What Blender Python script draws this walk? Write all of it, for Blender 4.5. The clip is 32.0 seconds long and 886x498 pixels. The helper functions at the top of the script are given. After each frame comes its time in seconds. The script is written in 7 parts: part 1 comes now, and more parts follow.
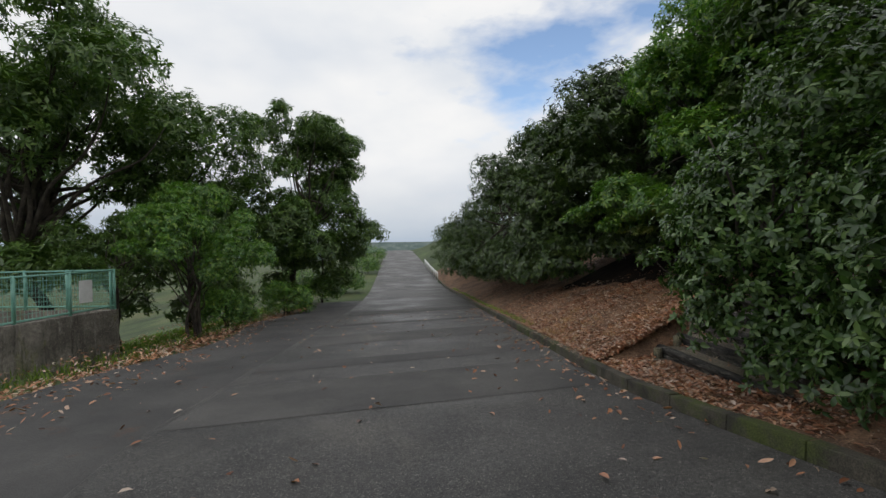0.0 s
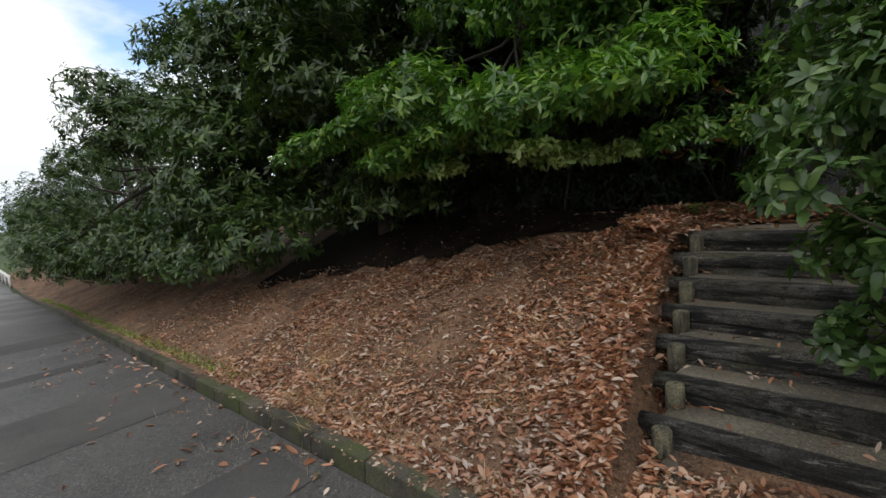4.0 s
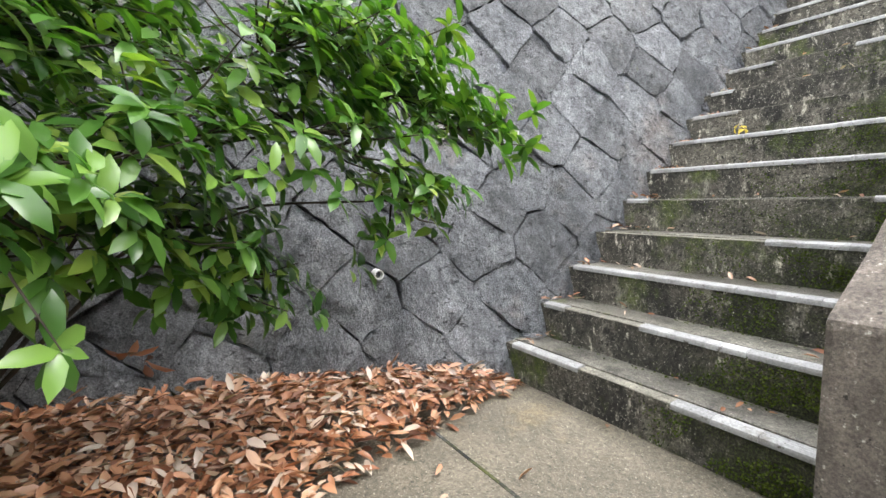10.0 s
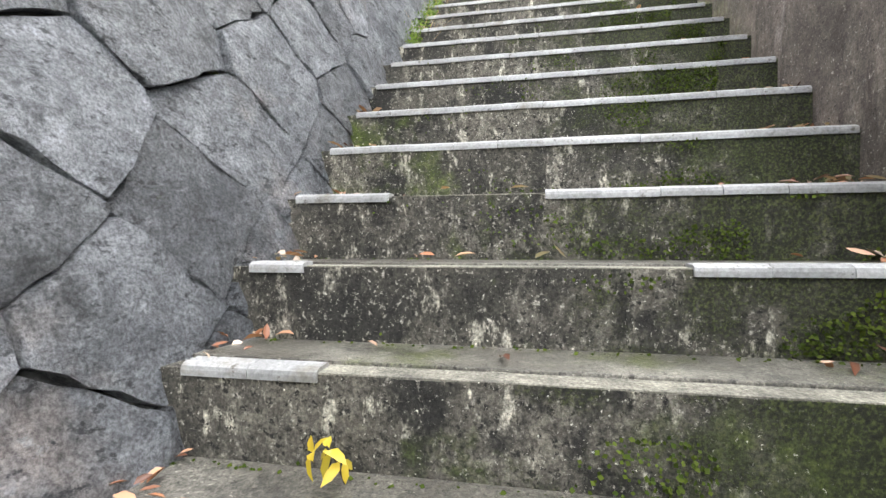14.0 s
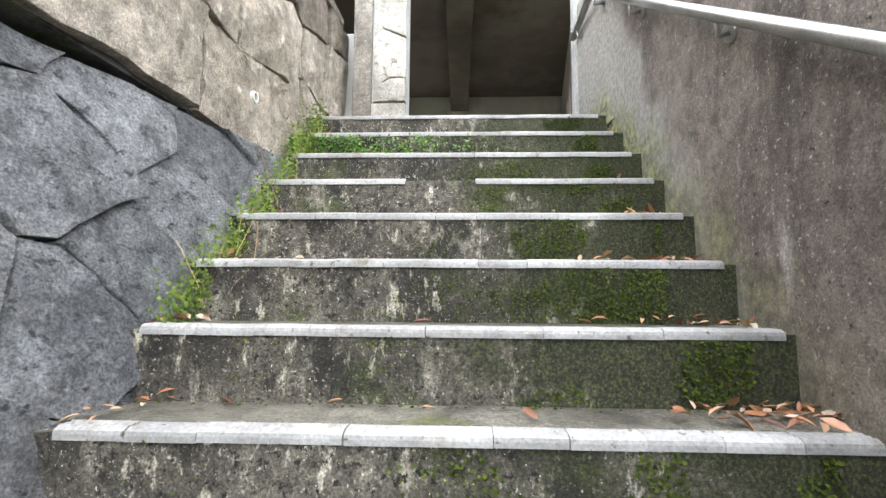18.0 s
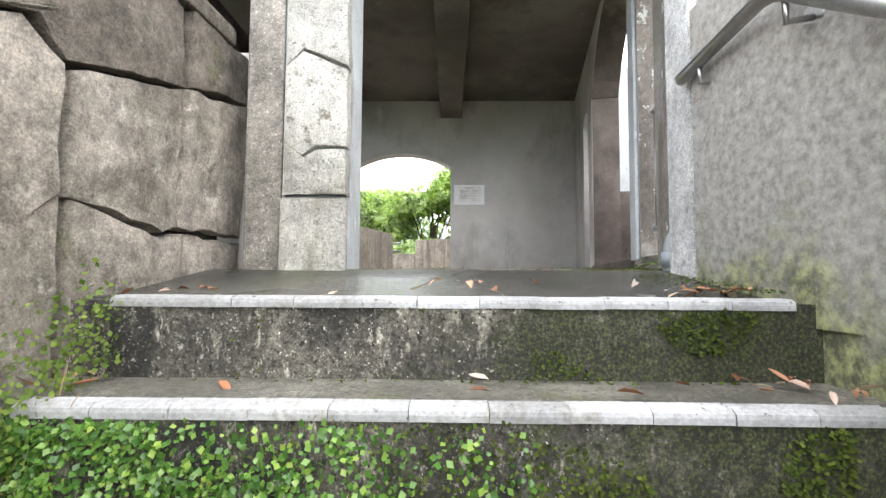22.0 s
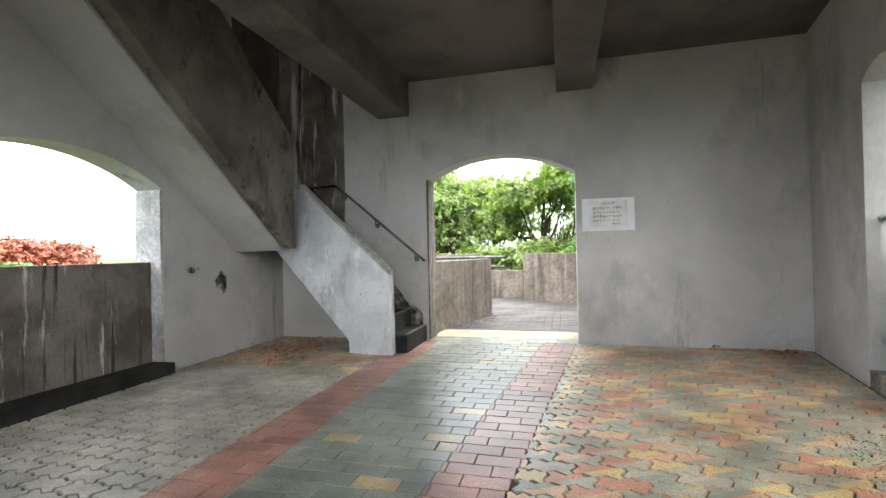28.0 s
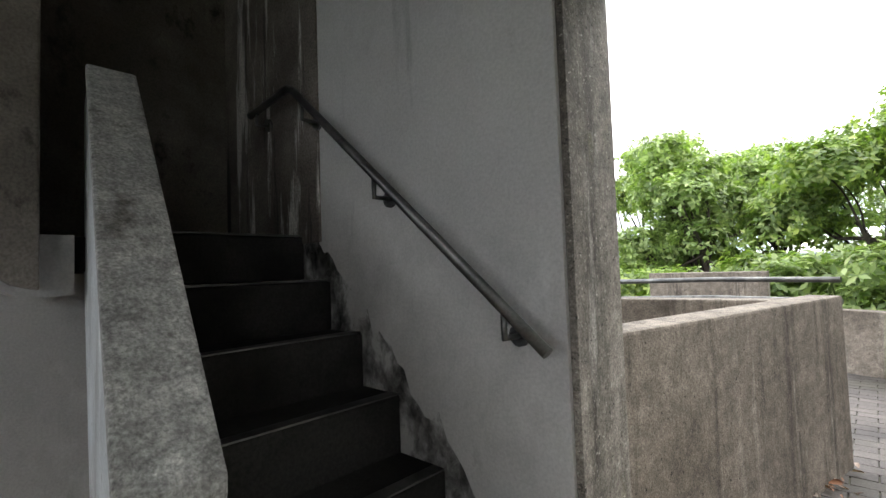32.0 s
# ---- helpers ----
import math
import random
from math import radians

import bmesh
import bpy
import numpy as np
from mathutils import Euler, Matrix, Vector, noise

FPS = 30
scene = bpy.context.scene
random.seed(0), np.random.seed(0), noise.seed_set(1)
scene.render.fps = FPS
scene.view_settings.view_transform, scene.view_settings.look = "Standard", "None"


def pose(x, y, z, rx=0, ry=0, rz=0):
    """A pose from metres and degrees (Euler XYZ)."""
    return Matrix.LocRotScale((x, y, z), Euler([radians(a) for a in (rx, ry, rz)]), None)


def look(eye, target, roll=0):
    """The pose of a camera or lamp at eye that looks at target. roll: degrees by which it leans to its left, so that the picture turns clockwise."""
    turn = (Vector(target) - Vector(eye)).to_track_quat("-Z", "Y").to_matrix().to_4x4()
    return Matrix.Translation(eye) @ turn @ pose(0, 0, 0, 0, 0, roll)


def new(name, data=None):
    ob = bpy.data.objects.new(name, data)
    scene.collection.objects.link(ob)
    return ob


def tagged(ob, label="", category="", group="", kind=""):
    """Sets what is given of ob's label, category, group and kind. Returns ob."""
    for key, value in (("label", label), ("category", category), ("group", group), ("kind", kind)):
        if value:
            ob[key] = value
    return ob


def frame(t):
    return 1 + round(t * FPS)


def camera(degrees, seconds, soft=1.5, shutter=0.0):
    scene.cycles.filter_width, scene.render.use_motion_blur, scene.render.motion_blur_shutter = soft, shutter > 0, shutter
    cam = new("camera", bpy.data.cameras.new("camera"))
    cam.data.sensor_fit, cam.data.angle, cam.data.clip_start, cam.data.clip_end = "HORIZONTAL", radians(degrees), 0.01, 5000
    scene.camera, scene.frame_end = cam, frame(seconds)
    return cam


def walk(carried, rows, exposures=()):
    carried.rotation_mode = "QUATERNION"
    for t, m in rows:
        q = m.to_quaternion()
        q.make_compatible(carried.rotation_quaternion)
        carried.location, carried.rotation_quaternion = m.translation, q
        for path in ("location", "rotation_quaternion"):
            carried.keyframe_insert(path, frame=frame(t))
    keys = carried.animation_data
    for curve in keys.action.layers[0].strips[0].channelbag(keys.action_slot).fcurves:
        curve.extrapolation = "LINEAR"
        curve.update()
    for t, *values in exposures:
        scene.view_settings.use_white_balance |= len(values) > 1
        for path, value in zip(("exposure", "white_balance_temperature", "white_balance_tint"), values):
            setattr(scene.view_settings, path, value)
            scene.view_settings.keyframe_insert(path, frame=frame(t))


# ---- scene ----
# ---- camera and its walk ----
cam = camera(88.2, 32.0)
PATH = [
    (0, (0.393, 0.141, 1.382), (0.872, 2.082, 1.362), -1.4),
    (0.5, (0.443, 0.788, 1.359), (0.94, 2.725, 1.347), -1.4),
    (1, (0.485, 1.45, 1.333), (1.02, 3.377, 1.325), -1.4),
    (1.5, (0.561, 2.087, 1.297), (1.188, 3.986, 1.288), -1.4),
    (2, (0.69, 2.717, 1.259), (1.476, 4.556, 1.245), -1.4),
    (2.5, (0.939, 3.294, 1.238), (1.927, 5.032, 1.202), -2.1),
    (3, (1.246, 3.858, 1.214), (2.443, 5.459, 1.158), -2.6),
    (3.5, (1.613, 4.35, 1.201), (3.04, 5.747, 1.09), -3.6),
    (5.5, (3.199, 5.592, 0.983), (5.167, 5.849, 0.74), -1.2),
    (6, (3.571, 5.45, 0.962), (5.553, 5.572, 0.723), -1.9),
    (6.5, (4.107, 5.26, 0.912), (6.094, 5.219, 0.686), -2.2),
    (7, (4.474, 5.109, 1.002), (6.454, 4.923, 0.795), -2.5),
    (7.5, (4.853, 5.009, 1.225), (6.814, 4.679, 1.011), -2.0),
    (8, (5.097, 4.859, 1.366), (7.028, 4.383, 1.153), -1.6),
    (8.5, (5.362, 4.757, 1.487), (7.262, 4.166, 1.285), -1.4),
    (9, (5.599, 4.595, 1.605), (7.448, 3.86, 1.402), -1.2),
    (9.5, (5.806, 4.437, 1.702), (7.585, 3.544, 1.513), -1.1),
    (10, (6.033, 4.183, 1.806), (7.705, 3.107, 1.597), -0.9),
    (10.5, (6.262, 3.949, 1.965), (7.811, 2.705, 1.732), -0.7),
    (11, (6.557, 3.618, 2.093), (7.972, 2.223, 1.866), -0.6),
    (11.5, (6.805, 3.198, 2.119), (8.043, 1.642, 1.904), -0.4),
    (12, (7.052, 2.731, 2.131), (8.103, 1.041, 1.936), 0.1),
    (12.5, (7.116, 2.292, 2.244), (7.986, 0.498, 2.088), -0.2),
    (13, (7.199, 2.015, 2.404), (7.883, 0.14, 2.277), -0.4),
    (13.5, (7.229, 1.855, 2.545), (7.728, -0.08, 2.446), -0.2),
    (14, (7.16, 1.689, 2.621), (7.538, -0.275, 2.571), -0.3),
    (14.5, (7.165, 1.547, 2.735), (7.43, -0.436, 2.727), -0.4),
    (15, (7.203, 1.364, 2.892), (7.399, -0.626, 2.934), -0.2),
    (15.5, (7.075, 1.195, 3.022), (7.224, -0.797, 3.131), -0.4),
    (17.5, (7.017, 0.57, 3.621), (7.12, -1.421, 3.78), 0.3),
    (18, (7.032, 0.366, 3.789), (7.106, -1.623, 3.984), 0.4),
    (18.5, (6.973, 0.178, 3.962), (7.026, -1.81, 4.179), 0.4),
    (19, (7.014, -0.029, 4.103), (7.055, -2.016, 4.328), 0.5),
    (19.5, (6.994, -0.233, 4.215), (7.035, -2.219, 4.446), 0.6),
    (20, (6.996, -0.399, 4.373), (7.008, -2.387, 4.595), 0.6),
    (20.5, (7.04, -0.594, 4.546), (7.051, -2.585, 4.742), 0.5),
    (21, (6.994, -0.774, 4.649), (7.024, -2.767, 4.813), 0.4),
    (21.5, (7.041, -0.963, 4.743), (7.069, -2.957, 4.884), 0.3),
    (22, (7.035, -1.16, 4.898), (7.073, -3.156, 5.018), 0.3),
    (22.5, (6.992, -1.32, 5.082), (7.026, -3.318, 5.174), 0.1),
    (23, (6.99, -1.572, 5.264), (7.047, -3.57, 5.32), -0.4),
    (23.5, (6.939, -1.741, 5.344), (7.031, -3.739, 5.379), -0.6),
    (24, (6.931, -1.886, 5.463), (7.045, -3.883, 5.498), -0.7),
    (24.5, (6.986, -2.053, 5.627), (7.11, -4.05, 5.637), -0.8),
    (25, (6.839, -2.241, 5.641), (7.029, -4.232, 5.631), -0.7),
    (25.5, (6.842, -2.39, 5.734), (7.088, -4.375, 5.703), -1.0),
    (26, (6.901, -2.548, 5.895), (7.209, -4.523, 5.843), -1.0),
    (26.5, (6.86, -2.766, 5.989), (7.246, -4.728, 5.932), -0.9),
    (28.5, (7.297, -4.523, 5.976), (7.842, -6.447, 6.017), -1.3),
    (29, (7.327, -5.114, 5.971), (7.918, -7.023, 6.028), -1.2),
    (29.5, (7.369, -5.643, 5.98), (8.025, -7.531, 6.045), -1.3),
    (30, (7.435, -6.221, 6.024), (8.17, -8.08, 6.095), -1.3),
    (30.5, (7.55, -6.787, 6.052), (8.383, -8.604, 6.125), -1.2),
    (31, (7.769, -7.32, 6.084), (8.74, -9.067, 6.138), -1.5),
    (31.5, (7.979, -7.824, 6.096), (9.121, -9.465, 6.151), -1.6),
    (32, (8.242, -8.234, 6.083), (9.613, -9.689, 6.171), -2.0),
]
EXPOSURES = [(0.0, -0.5), (3.5, -0.35), (5.5, 2.15), (6.0, 2.25), (7.0, 2.6), (8.0, 2.5), (9.0, 2.45), (12.0, 2.45), (13.0, 2.48), (15.0, 2.5), (18.0, 2.5), (20.0, 2.4), (22.0, 2.45), (23.0, 2.45), (24.0, 2.3), (25.0, 2.2), (26.5, 1.95), (28.5, 2.55), (30.0, 2.45), (31.0, 2.0), (32.0, 1.75)]
walk(cam, [(t, look(eye, target, roll)) for t, eye, target, roll in PATH], EXPOSURES)

# ---- sky and sun ----
world = bpy.data.worlds.new("sky")
scene.world = world
world.use_nodes = True
wn, wl = world.node_tree.nodes, world.node_tree.links
wn.clear()
sky = wn.new("ShaderNodeTexSky")
sky.sky_type, sky.sun_disc = "NISHITA", False
sky.sun_elevation, sky.sun_rotation = radians(55), radians(200)
sky_dim = wn.new("ShaderNodeMix")
sky_dim.data_type, sky_dim.blend_type = "RGBA", "MULTIPLY"
sky_dim.inputs[0].default_value = 1.0
sky_dim.inputs[7].default_value = (0.20, 0.20, 0.20, 1)
wl.new(sky.outputs[0], sky_dim.inputs[6])
w_at = wn.new("ShaderNodeTexCoord")
w_map = wn.new("ShaderNodeMapping")
w_map.inputs["Location"].default_value = (0.35, 0.1, 0.0)
w_map.inputs["Scale"].default_value = (1.0, 1.0, 2.2)
wl.new(w_at.outputs["Generated"], w_map.inputs[0])
w_noise = wn.new("ShaderNodeTexNoise")
w_noise.inputs["Scale"].default_value = 1.9
w_noise.inputs["Detail"].default_value = 7
w_noise.inputs["Roughness"].default_value = 0.55
wl.new(w_map.outputs[0], w_noise.inputs["Vector"])
w_cover = wn.new("ShaderNodeValToRGB")
w_cover.color_ramp.elements[0].position, w_cover.color_ramp.elements[0].color = 0.30, (0, 0, 0, 1)
w_cover.color_ramp.elements[1].position, w_cover.color_ramp.elements[1].color = 0.42, (1, 1, 1, 1)
wl.new(w_noise.outputs["Fac"], w_cover.inputs[0])
w_noise2 = wn.new("ShaderNodeTexNoise")
w_noise2.inputs["Scale"].default_value = 3.2
w_noise2.inputs["Detail"].default_value = 5
wl.new(w_map.outputs[0], w_noise2.inputs["Vector"])
w_tone = wn.new("ShaderNodeValToRGB")
w_tone.color_ramp.elements[0].position, w_tone.color_ramp.elements[0].color = 0.32, (0.80, 0.84, 0.90, 1)
w_tone.color_ramp.elements[1].position, w_tone.color_ramp.elements[1].color = 0.62, (1.0, 1.0, 1.0, 1)
wl.new(w_noise2.outputs["Fac"], w_tone.inputs[0])
w_sep = wn.new("ShaderNodeSeparateXYZ")
wl.new(w_at.outputs["Generated"], w_sep.inputs[0])
w_low = wn.new("ShaderNodeValToRGB")  # a grey-blue band of far cloud along the horizon
w_low.color_ramp.elements[0].position, w_low.color_ramp.elements[0].color = 0.0, (0.50, 0.58, 0.68, 1)
w_low.color_ramp.elements[1].position, w_low.color_ramp.elements[1].color = 0.17, (1.0, 1.0, 1.0, 1)
wl.new(w_sep.outputs["Z"], w_low.inputs[0])
w_cloud = wn.new("ShaderNodeMix")
w_cloud.data_type, w_cloud.blend_type = "RGBA", "MULTIPLY"
w_cloud.inputs[0].default_value = 1.0
wl.new(w_tone.outputs[0], w_cloud.inputs[6])
wl.new(w_low.outputs[0], w_cloud.inputs[7])
w_mix = wn.new("ShaderNodeMix")
w_mix.data_type = "RGBA"
wl.new(w_cover.outputs[0], w_mix.inputs[0])
wl.new(sky_dim.outputs[2], w_mix.inputs[6])
wl.new(w_cloud.outputs[2], w_mix.inputs[7])
w_bg = wn.new("ShaderNodeBackground")
w_bg.inputs["Strength"].default_value = 1.3
wl.new(w_mix.outputs[2], w_bg.inputs[0])
w_out = wn.new("ShaderNodeOutputWorld")
wl.new(w_bg.outputs[0], w_out.inputs[0])

sun = new("sun", bpy.data.lights.new("sun", "SUN"))
sun.data.energy, sun.data.angle, sun.data.color = 0.5, radians(20), (1.0, 0.97, 0.92)
sun.matrix_world = look((0, 0, 0), (0.2, 0.55, -0.82))


# ---- materials ----
def ramp(nt, fac, stops):
    r = nt.nodes.new("ShaderNodeValToRGB")
    el = r.color_ramp.elements
    while len(el) < len(stops):
        el.new(0.5)
    for e, (p, c) in zip(el, stops):
        e.position, e.color = p, (*c, 1) if len(c) == 3 else c
    nt.links.new(fac, r.inputs[0])
    return r.outputs[0]


def tex(nt, scale, detail=4.0, rough=0.55, stretch=(1, 1, 1), kind="noise", shift=0.0):
    at = nt.nodes.new("ShaderNodeNewGeometry")
    mp = nt.nodes.new("ShaderNodeMapping")
    mp.inputs["Scale"].default_value = stretch
    mp.inputs["Location"].default_value = (shift, shift * 1.7, shift * 0.6)
    nt.links.new(at.outputs["Position"], mp.inputs[0])
    if kind == "voronoi":
        n = nt.nodes.new("ShaderNodeTexVoronoi")
        n.inputs["Scale"].default_value = scale
        nt.links.new(mp.outputs[0], n.inputs["Vector"])
        return n.outputs["Distance"]
    n = nt.nodes.new("ShaderNodeTexNoise")
    n.inputs["Scale"].default_value = scale
    n.inputs["Detail"].default_value = detail
    n.inputs["Roughness"].default_value = rough
    nt.links.new(mp.outputs[0], n.inputs["Vector"])
    return n.outputs["Fac"]


def blend(nt, fac, a, b, mode="MIX"):
    m = nt.nodes.new("ShaderNodeMix")
    m.data_type, m.blend_type = "RGBA", mode
    for value, k in ((fac, 0), (a, 6), (b, 7)):
        if isinstance(value, (int, float)):
            m.inputs[k].default_value = value
        elif isinstance(value, tuple):
            m.inputs[k].default_value = (*value, 1) if len(value) == 3 else value
        else:
            nt.links.new(value, m.inputs[k])
    return m.outputs[2]


def step(nt, value, low, high):
    m = nt.nodes.new("ShaderNodeMapRange")
    m.inputs["From Min"].default_value, m.inputs["From Max"].default_value = low, high
    nt.links.new(value, m.inputs["Value"])
    return m.outputs[0]


def times(nt, a, b):
    m = nt.nodes.new("ShaderNodeMath")
    m.operation = "MULTIPLY"
    for k, v in ((0, a), (1, b)):
        if isinstance(v, (int, float)):
            m.inputs[k].default_value = v
        else:
            nt.links.new(v, m.inputs[k])
    return m.outputs[0]


def surface(name, dark, light, scale=3.0, grain=40.0, rough=0.85, bump=0.3, size=0.01, layers=(), vary=0.0, metal=0.0, wet=None, grain_mix=0.35, shine=0.5, lie=(1, 1, 1), coarse=0.0, hard=0.12, relief_shade=0.0):
    """A weathered surface: two scales of mottling, layers of stain (colour, scale, low, high, stretch), fine relief,
    relief shading as colour.
    """
    m = bpy.data.materials.new(name)
    m.use_nodes = True
    nt = m.node_tree
    b = nt.nodes["Principled BSDF"]
    big = tex(nt, scale, 6, 0.6)
    fine = tex(nt, grain, 3, 0.6, shift=3.1)
    col = ramp(nt, big, [(0.5 - hard, dark), (0.5 + hard, light)])
    shade = ramp(nt, tex(nt, grain * 1.8, 4, 0.7, shift=9.1), [(0.36, (0.4, 0.4, 0.4)), (0.64, (1.6, 1.6, 1.6))])
    for k, (c, s, low, high, stretch) in enumerate(layers):
        f = step(nt, tex(nt, s, 6, 0.7, stretch, shift=7.3 + 4 * k), low, high)
        col = blend(nt, f, col, c)
    col = blend(nt, grain_mix, col, blend(nt, 1.0, col, shade, "MULTIPLY"))
    both = blend(nt, 0.35, tex(nt, grain * 0.3, 8, 0.75, lie, shift=1.3), fine)
    if coarse:
        both = blend(nt, 0.6, both, tex(nt, coarse, 9, 0.8, lie, shift=5.3))
    if relief_shade:  # relief shading put into the colour: high grains lighter, hollows darker
        col = blend(nt, relief_shade, col, blend(nt, 1.0, col, ramp(nt, both, [(0.42, (0.3, 0.3, 0.3)), (0.5, (1, 1, 1)), (0.58, (1.8, 1.8, 1.8))]), "MULTIPLY"))
    if vary:
        info = nt.nodes.new("ShaderNodeObjectInfo")
        v = ramp(nt, info.outputs["Random"], [(0.0, (1 - vary,) * 3), (1.0, (1 + vary,) * 3)])
        col = blend(nt, 1.0, col, v, "MULTIPLY")
    nt.links.new(col, b.inputs["Base Color"])
    b.inputs["Roughness"].default_value = rough
    b.inputs["Metallic"].default_value = metal
    b.inputs["Specular IOR Level"].default_value = shine
    if wet:
        f = step(nt, tex(nt, wet[0], 4, 0.5, shift=21.0), wet[1], wet[2])
        r = ramp(nt, f, [(0.0, (rough,) * 3), (1.0, (wet[3],) * 3)])
        nt.links.new(r, b.inputs["Roughness"])
    if bump:
        bp = nt.nodes.new("ShaderNodeBump")
        bp.inputs["Strength"].default_value, bp.inputs["Distance"].default_value = bump, size
        nt.links.new(both, bp.inputs["Height"])
        nt.links.new(bp.outputs[0], b.inputs["Normal"])
    return m


def leafy(name, stops, rough=0.42, through_light=0.25, shine=0.5):
    """Leaves: each leaf its own tone, glossy on top, some light let through."""
    m = bpy.data.materials.new(name)
    m.use_nodes = True
    nt = m.node_tree
    b = nt.nodes["Principled BSDF"]
    g = nt.nodes.new("ShaderNodeNewGeometry")
    col = ramp(nt, g.outputs["Random Per Island"], stops)
    patch = ramp(nt, tex(nt, 1.1, 3, 0.5), [(0.3, (0.75, 0.75, 0.75)), (0.7, (1.3, 1.3, 1.2))])
    col = blend(nt, 1.0, col, patch, "MULTIPLY")
    nt.links.new(col, b.inputs["Base Color"])
    b.inputs["Roughness"].default_value = rough
    b.inputs["Specular IOR Level"].default_value = shine
    tr = nt.nodes.new("ShaderNodeBsdfTranslucent")
    nt.links.new(blend(nt, 1.0, col, (1.2, 1.5, 0.5), "MULTIPLY"), tr.inputs[0])
    mx = nt.nodes.new("ShaderNodeMixShader")
    mx.inputs[0].default_value = through_light
    nt.links.new(b.outputs[0], mx.inputs[1])
    nt.links.new(tr.outputs[0], mx.inputs[2])
    nt.links.new(mx.outputs[0], nt.nodes["Material Output"].inputs[0])
    return m


DOWN = (1, 1, 0.12)  # streaks that run down a wall
M_ASPHALT = surface("asphalt", (0.046, 0.044, 0.043), (0.082, 0.078, 0.073), 0.7, 95, 0.62, 1.0, 0.014, layers=[((0.125, 0.113, 0.096), 0.5, 0.56, 0.85, (1, 0.5, 1)), ((0.034, 0.033, 0.032), 1.3, 0.58, 0.78, (0.4, 1, 1)), ((0.24, 0.225, 0.20), 75, 0.56, 0.62, (1, 1, 1)), ((0.014, 0.014, 0.014), 60, 0.55, 0.61, (1, 1, 1))], wet=(0.5, 0.45, 0.65, 0.42), grain_mix=0.95, relief_shade=0.5)
M_ASPHALT_OLD = surface("old_asphalt", (0.045, 0.043, 0.042), (0.082, 0.078, 0.074), 0.9, 70, 0.75, 0.8, 0.015, layers=[((0.12, 0.06, 0.035), 2.5, 0.6, 0.72, (1, 1, 1))], grain_mix=0.8)
M_ASPHALT_PALE = surface("patched_asphalt", (0.054, 0.052, 0.05), (0.10, 0.095, 0.089), 0.8, 95, 0.8, 0.9, 0.012, layers=[((0.16, 0.15, 0.13), 0.8, 0.58, 0.75, (1, 0.35, 1))], grain_mix=0.95)
M_KERB = surface("kerb_concrete", (0.035, 0.032, 0.025), (0.10, 0.088, 0.066), 2.5, 50, 0.9, 0.7, 0.012, layers=[((0.06, 0.075, 0.018), 1.7, 0.48, 0.64, (1, 1, 1))], grain_mix=0.7)
M_DIRT = surface("bank_soil", (0.10, 0.058, 0.035), (0.26, 0.15, 0.088), 1.2, 40, 0.95, 1.0, 0.03, layers=[((0.33, 0.20, 0.115), 3.0, 0.52, 0.7, (1, 1, 1)), ((0.42, 0.29, 0.20), 30, 0.58, 0.66, (1, 1, 1)), ((0.07, 0.035, 0.02), 24, 0.56, 0.64, (1, 1, 1))], grain_mix=0.8)
M_GRASS = surface("meadow", (0.028, 0.048, 0.012), (0.075, 0.11, 0.03), 0.25, 8, 0.9, 0.8, 0.05, layers=[((0.14, 0.13, 0.055), 0.12, 0.5, 0.75, (1, 1, 1))], grain_mix=0.7)
M_LOG = surface("weathered_log", (0.034, 0.031, 0.027), (0.13, 0.12, 0.103), 3.0, 60, 0.85, 1.0, 0.08, layers=[((0.105, 0.10, 0.045), 2.2, 0.54, 0.68, (1, 0.5, 1)), ((0.016, 0.015, 0.014), 18, 0.50, 0.57, (1, 0.08, 1)), ((0.21, 0.198, 0.17), 30, 0.58, 0.65, (1, 0.08, 1)), ((0.018, 0.016, 0.014), 60, 0.56, 0.62, (1, 0.2, 1))], vary=0.12, grain_mix=0.9, lie=(1, 0.1, 1), coarse=16.0, relief_shade=0.7)
M_LANDING = surface("landing_concrete", (0.125, 0.108, 0.08), (0.235, 0.20, 0.15), 1.6, 150, 0.55, 0.8, 0.008, layers=[((0.085, 0.078, 0.063), 0.9, 0.45, 0.7, (1, 1, 1)), ((0.46, 0.42, 0.34), 100, 0.57, 0.64, (1, 1, 1)), ((0.045, 0.04, 0.031), 85, 0.57, 0.64, (1, 1, 1)), ((0.27, 0.205, 0.11), 2.0, 0.60, 0.8, (1, 1, 1))], wet=(0.9, 0.40, 0.58, 0.3), grain_mix=0.9, relief_shade=0.5)
M_STEP = surface("stained_concrete_step", (0.038, 0.035, 0.029), (0.13, 0.118, 0.096), 3.0, 85, 0.85, 1.0, 0.014, layers=[((0.26, 0.24, 0.20), 7, 0.57, 0.68, (1, 1, 0.35)), ((0.42, 0.39, 0.32), 21, 0.58, 0.64, (1, 1, 0.4)), ((0.024, 0.022, 0.019), 5.0, 0.52, 0.60, (1, 1, 0.6)), ((0.30, 0.28, 0.24), 70, 0.59, 0.64, (1, 1, 0.9)), ((0.014, 0.013, 0.011), 60, 0.56, 0.61, (1, 1, 0.9)), ((0.06, 0.08, 0.014), 1.6, 0.57, 0.66, (1, 1, 0.9)), ((0.62, 0.59, 0.51), 110, 0.63, 0.66, (1, 1, 1))], grain_mix=0.9, coarse=30.0, relief_shade=0.7)
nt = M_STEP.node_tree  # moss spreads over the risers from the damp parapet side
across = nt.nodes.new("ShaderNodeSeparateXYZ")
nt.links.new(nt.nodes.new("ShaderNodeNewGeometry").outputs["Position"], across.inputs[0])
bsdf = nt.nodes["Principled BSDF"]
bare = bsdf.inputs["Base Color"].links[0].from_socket
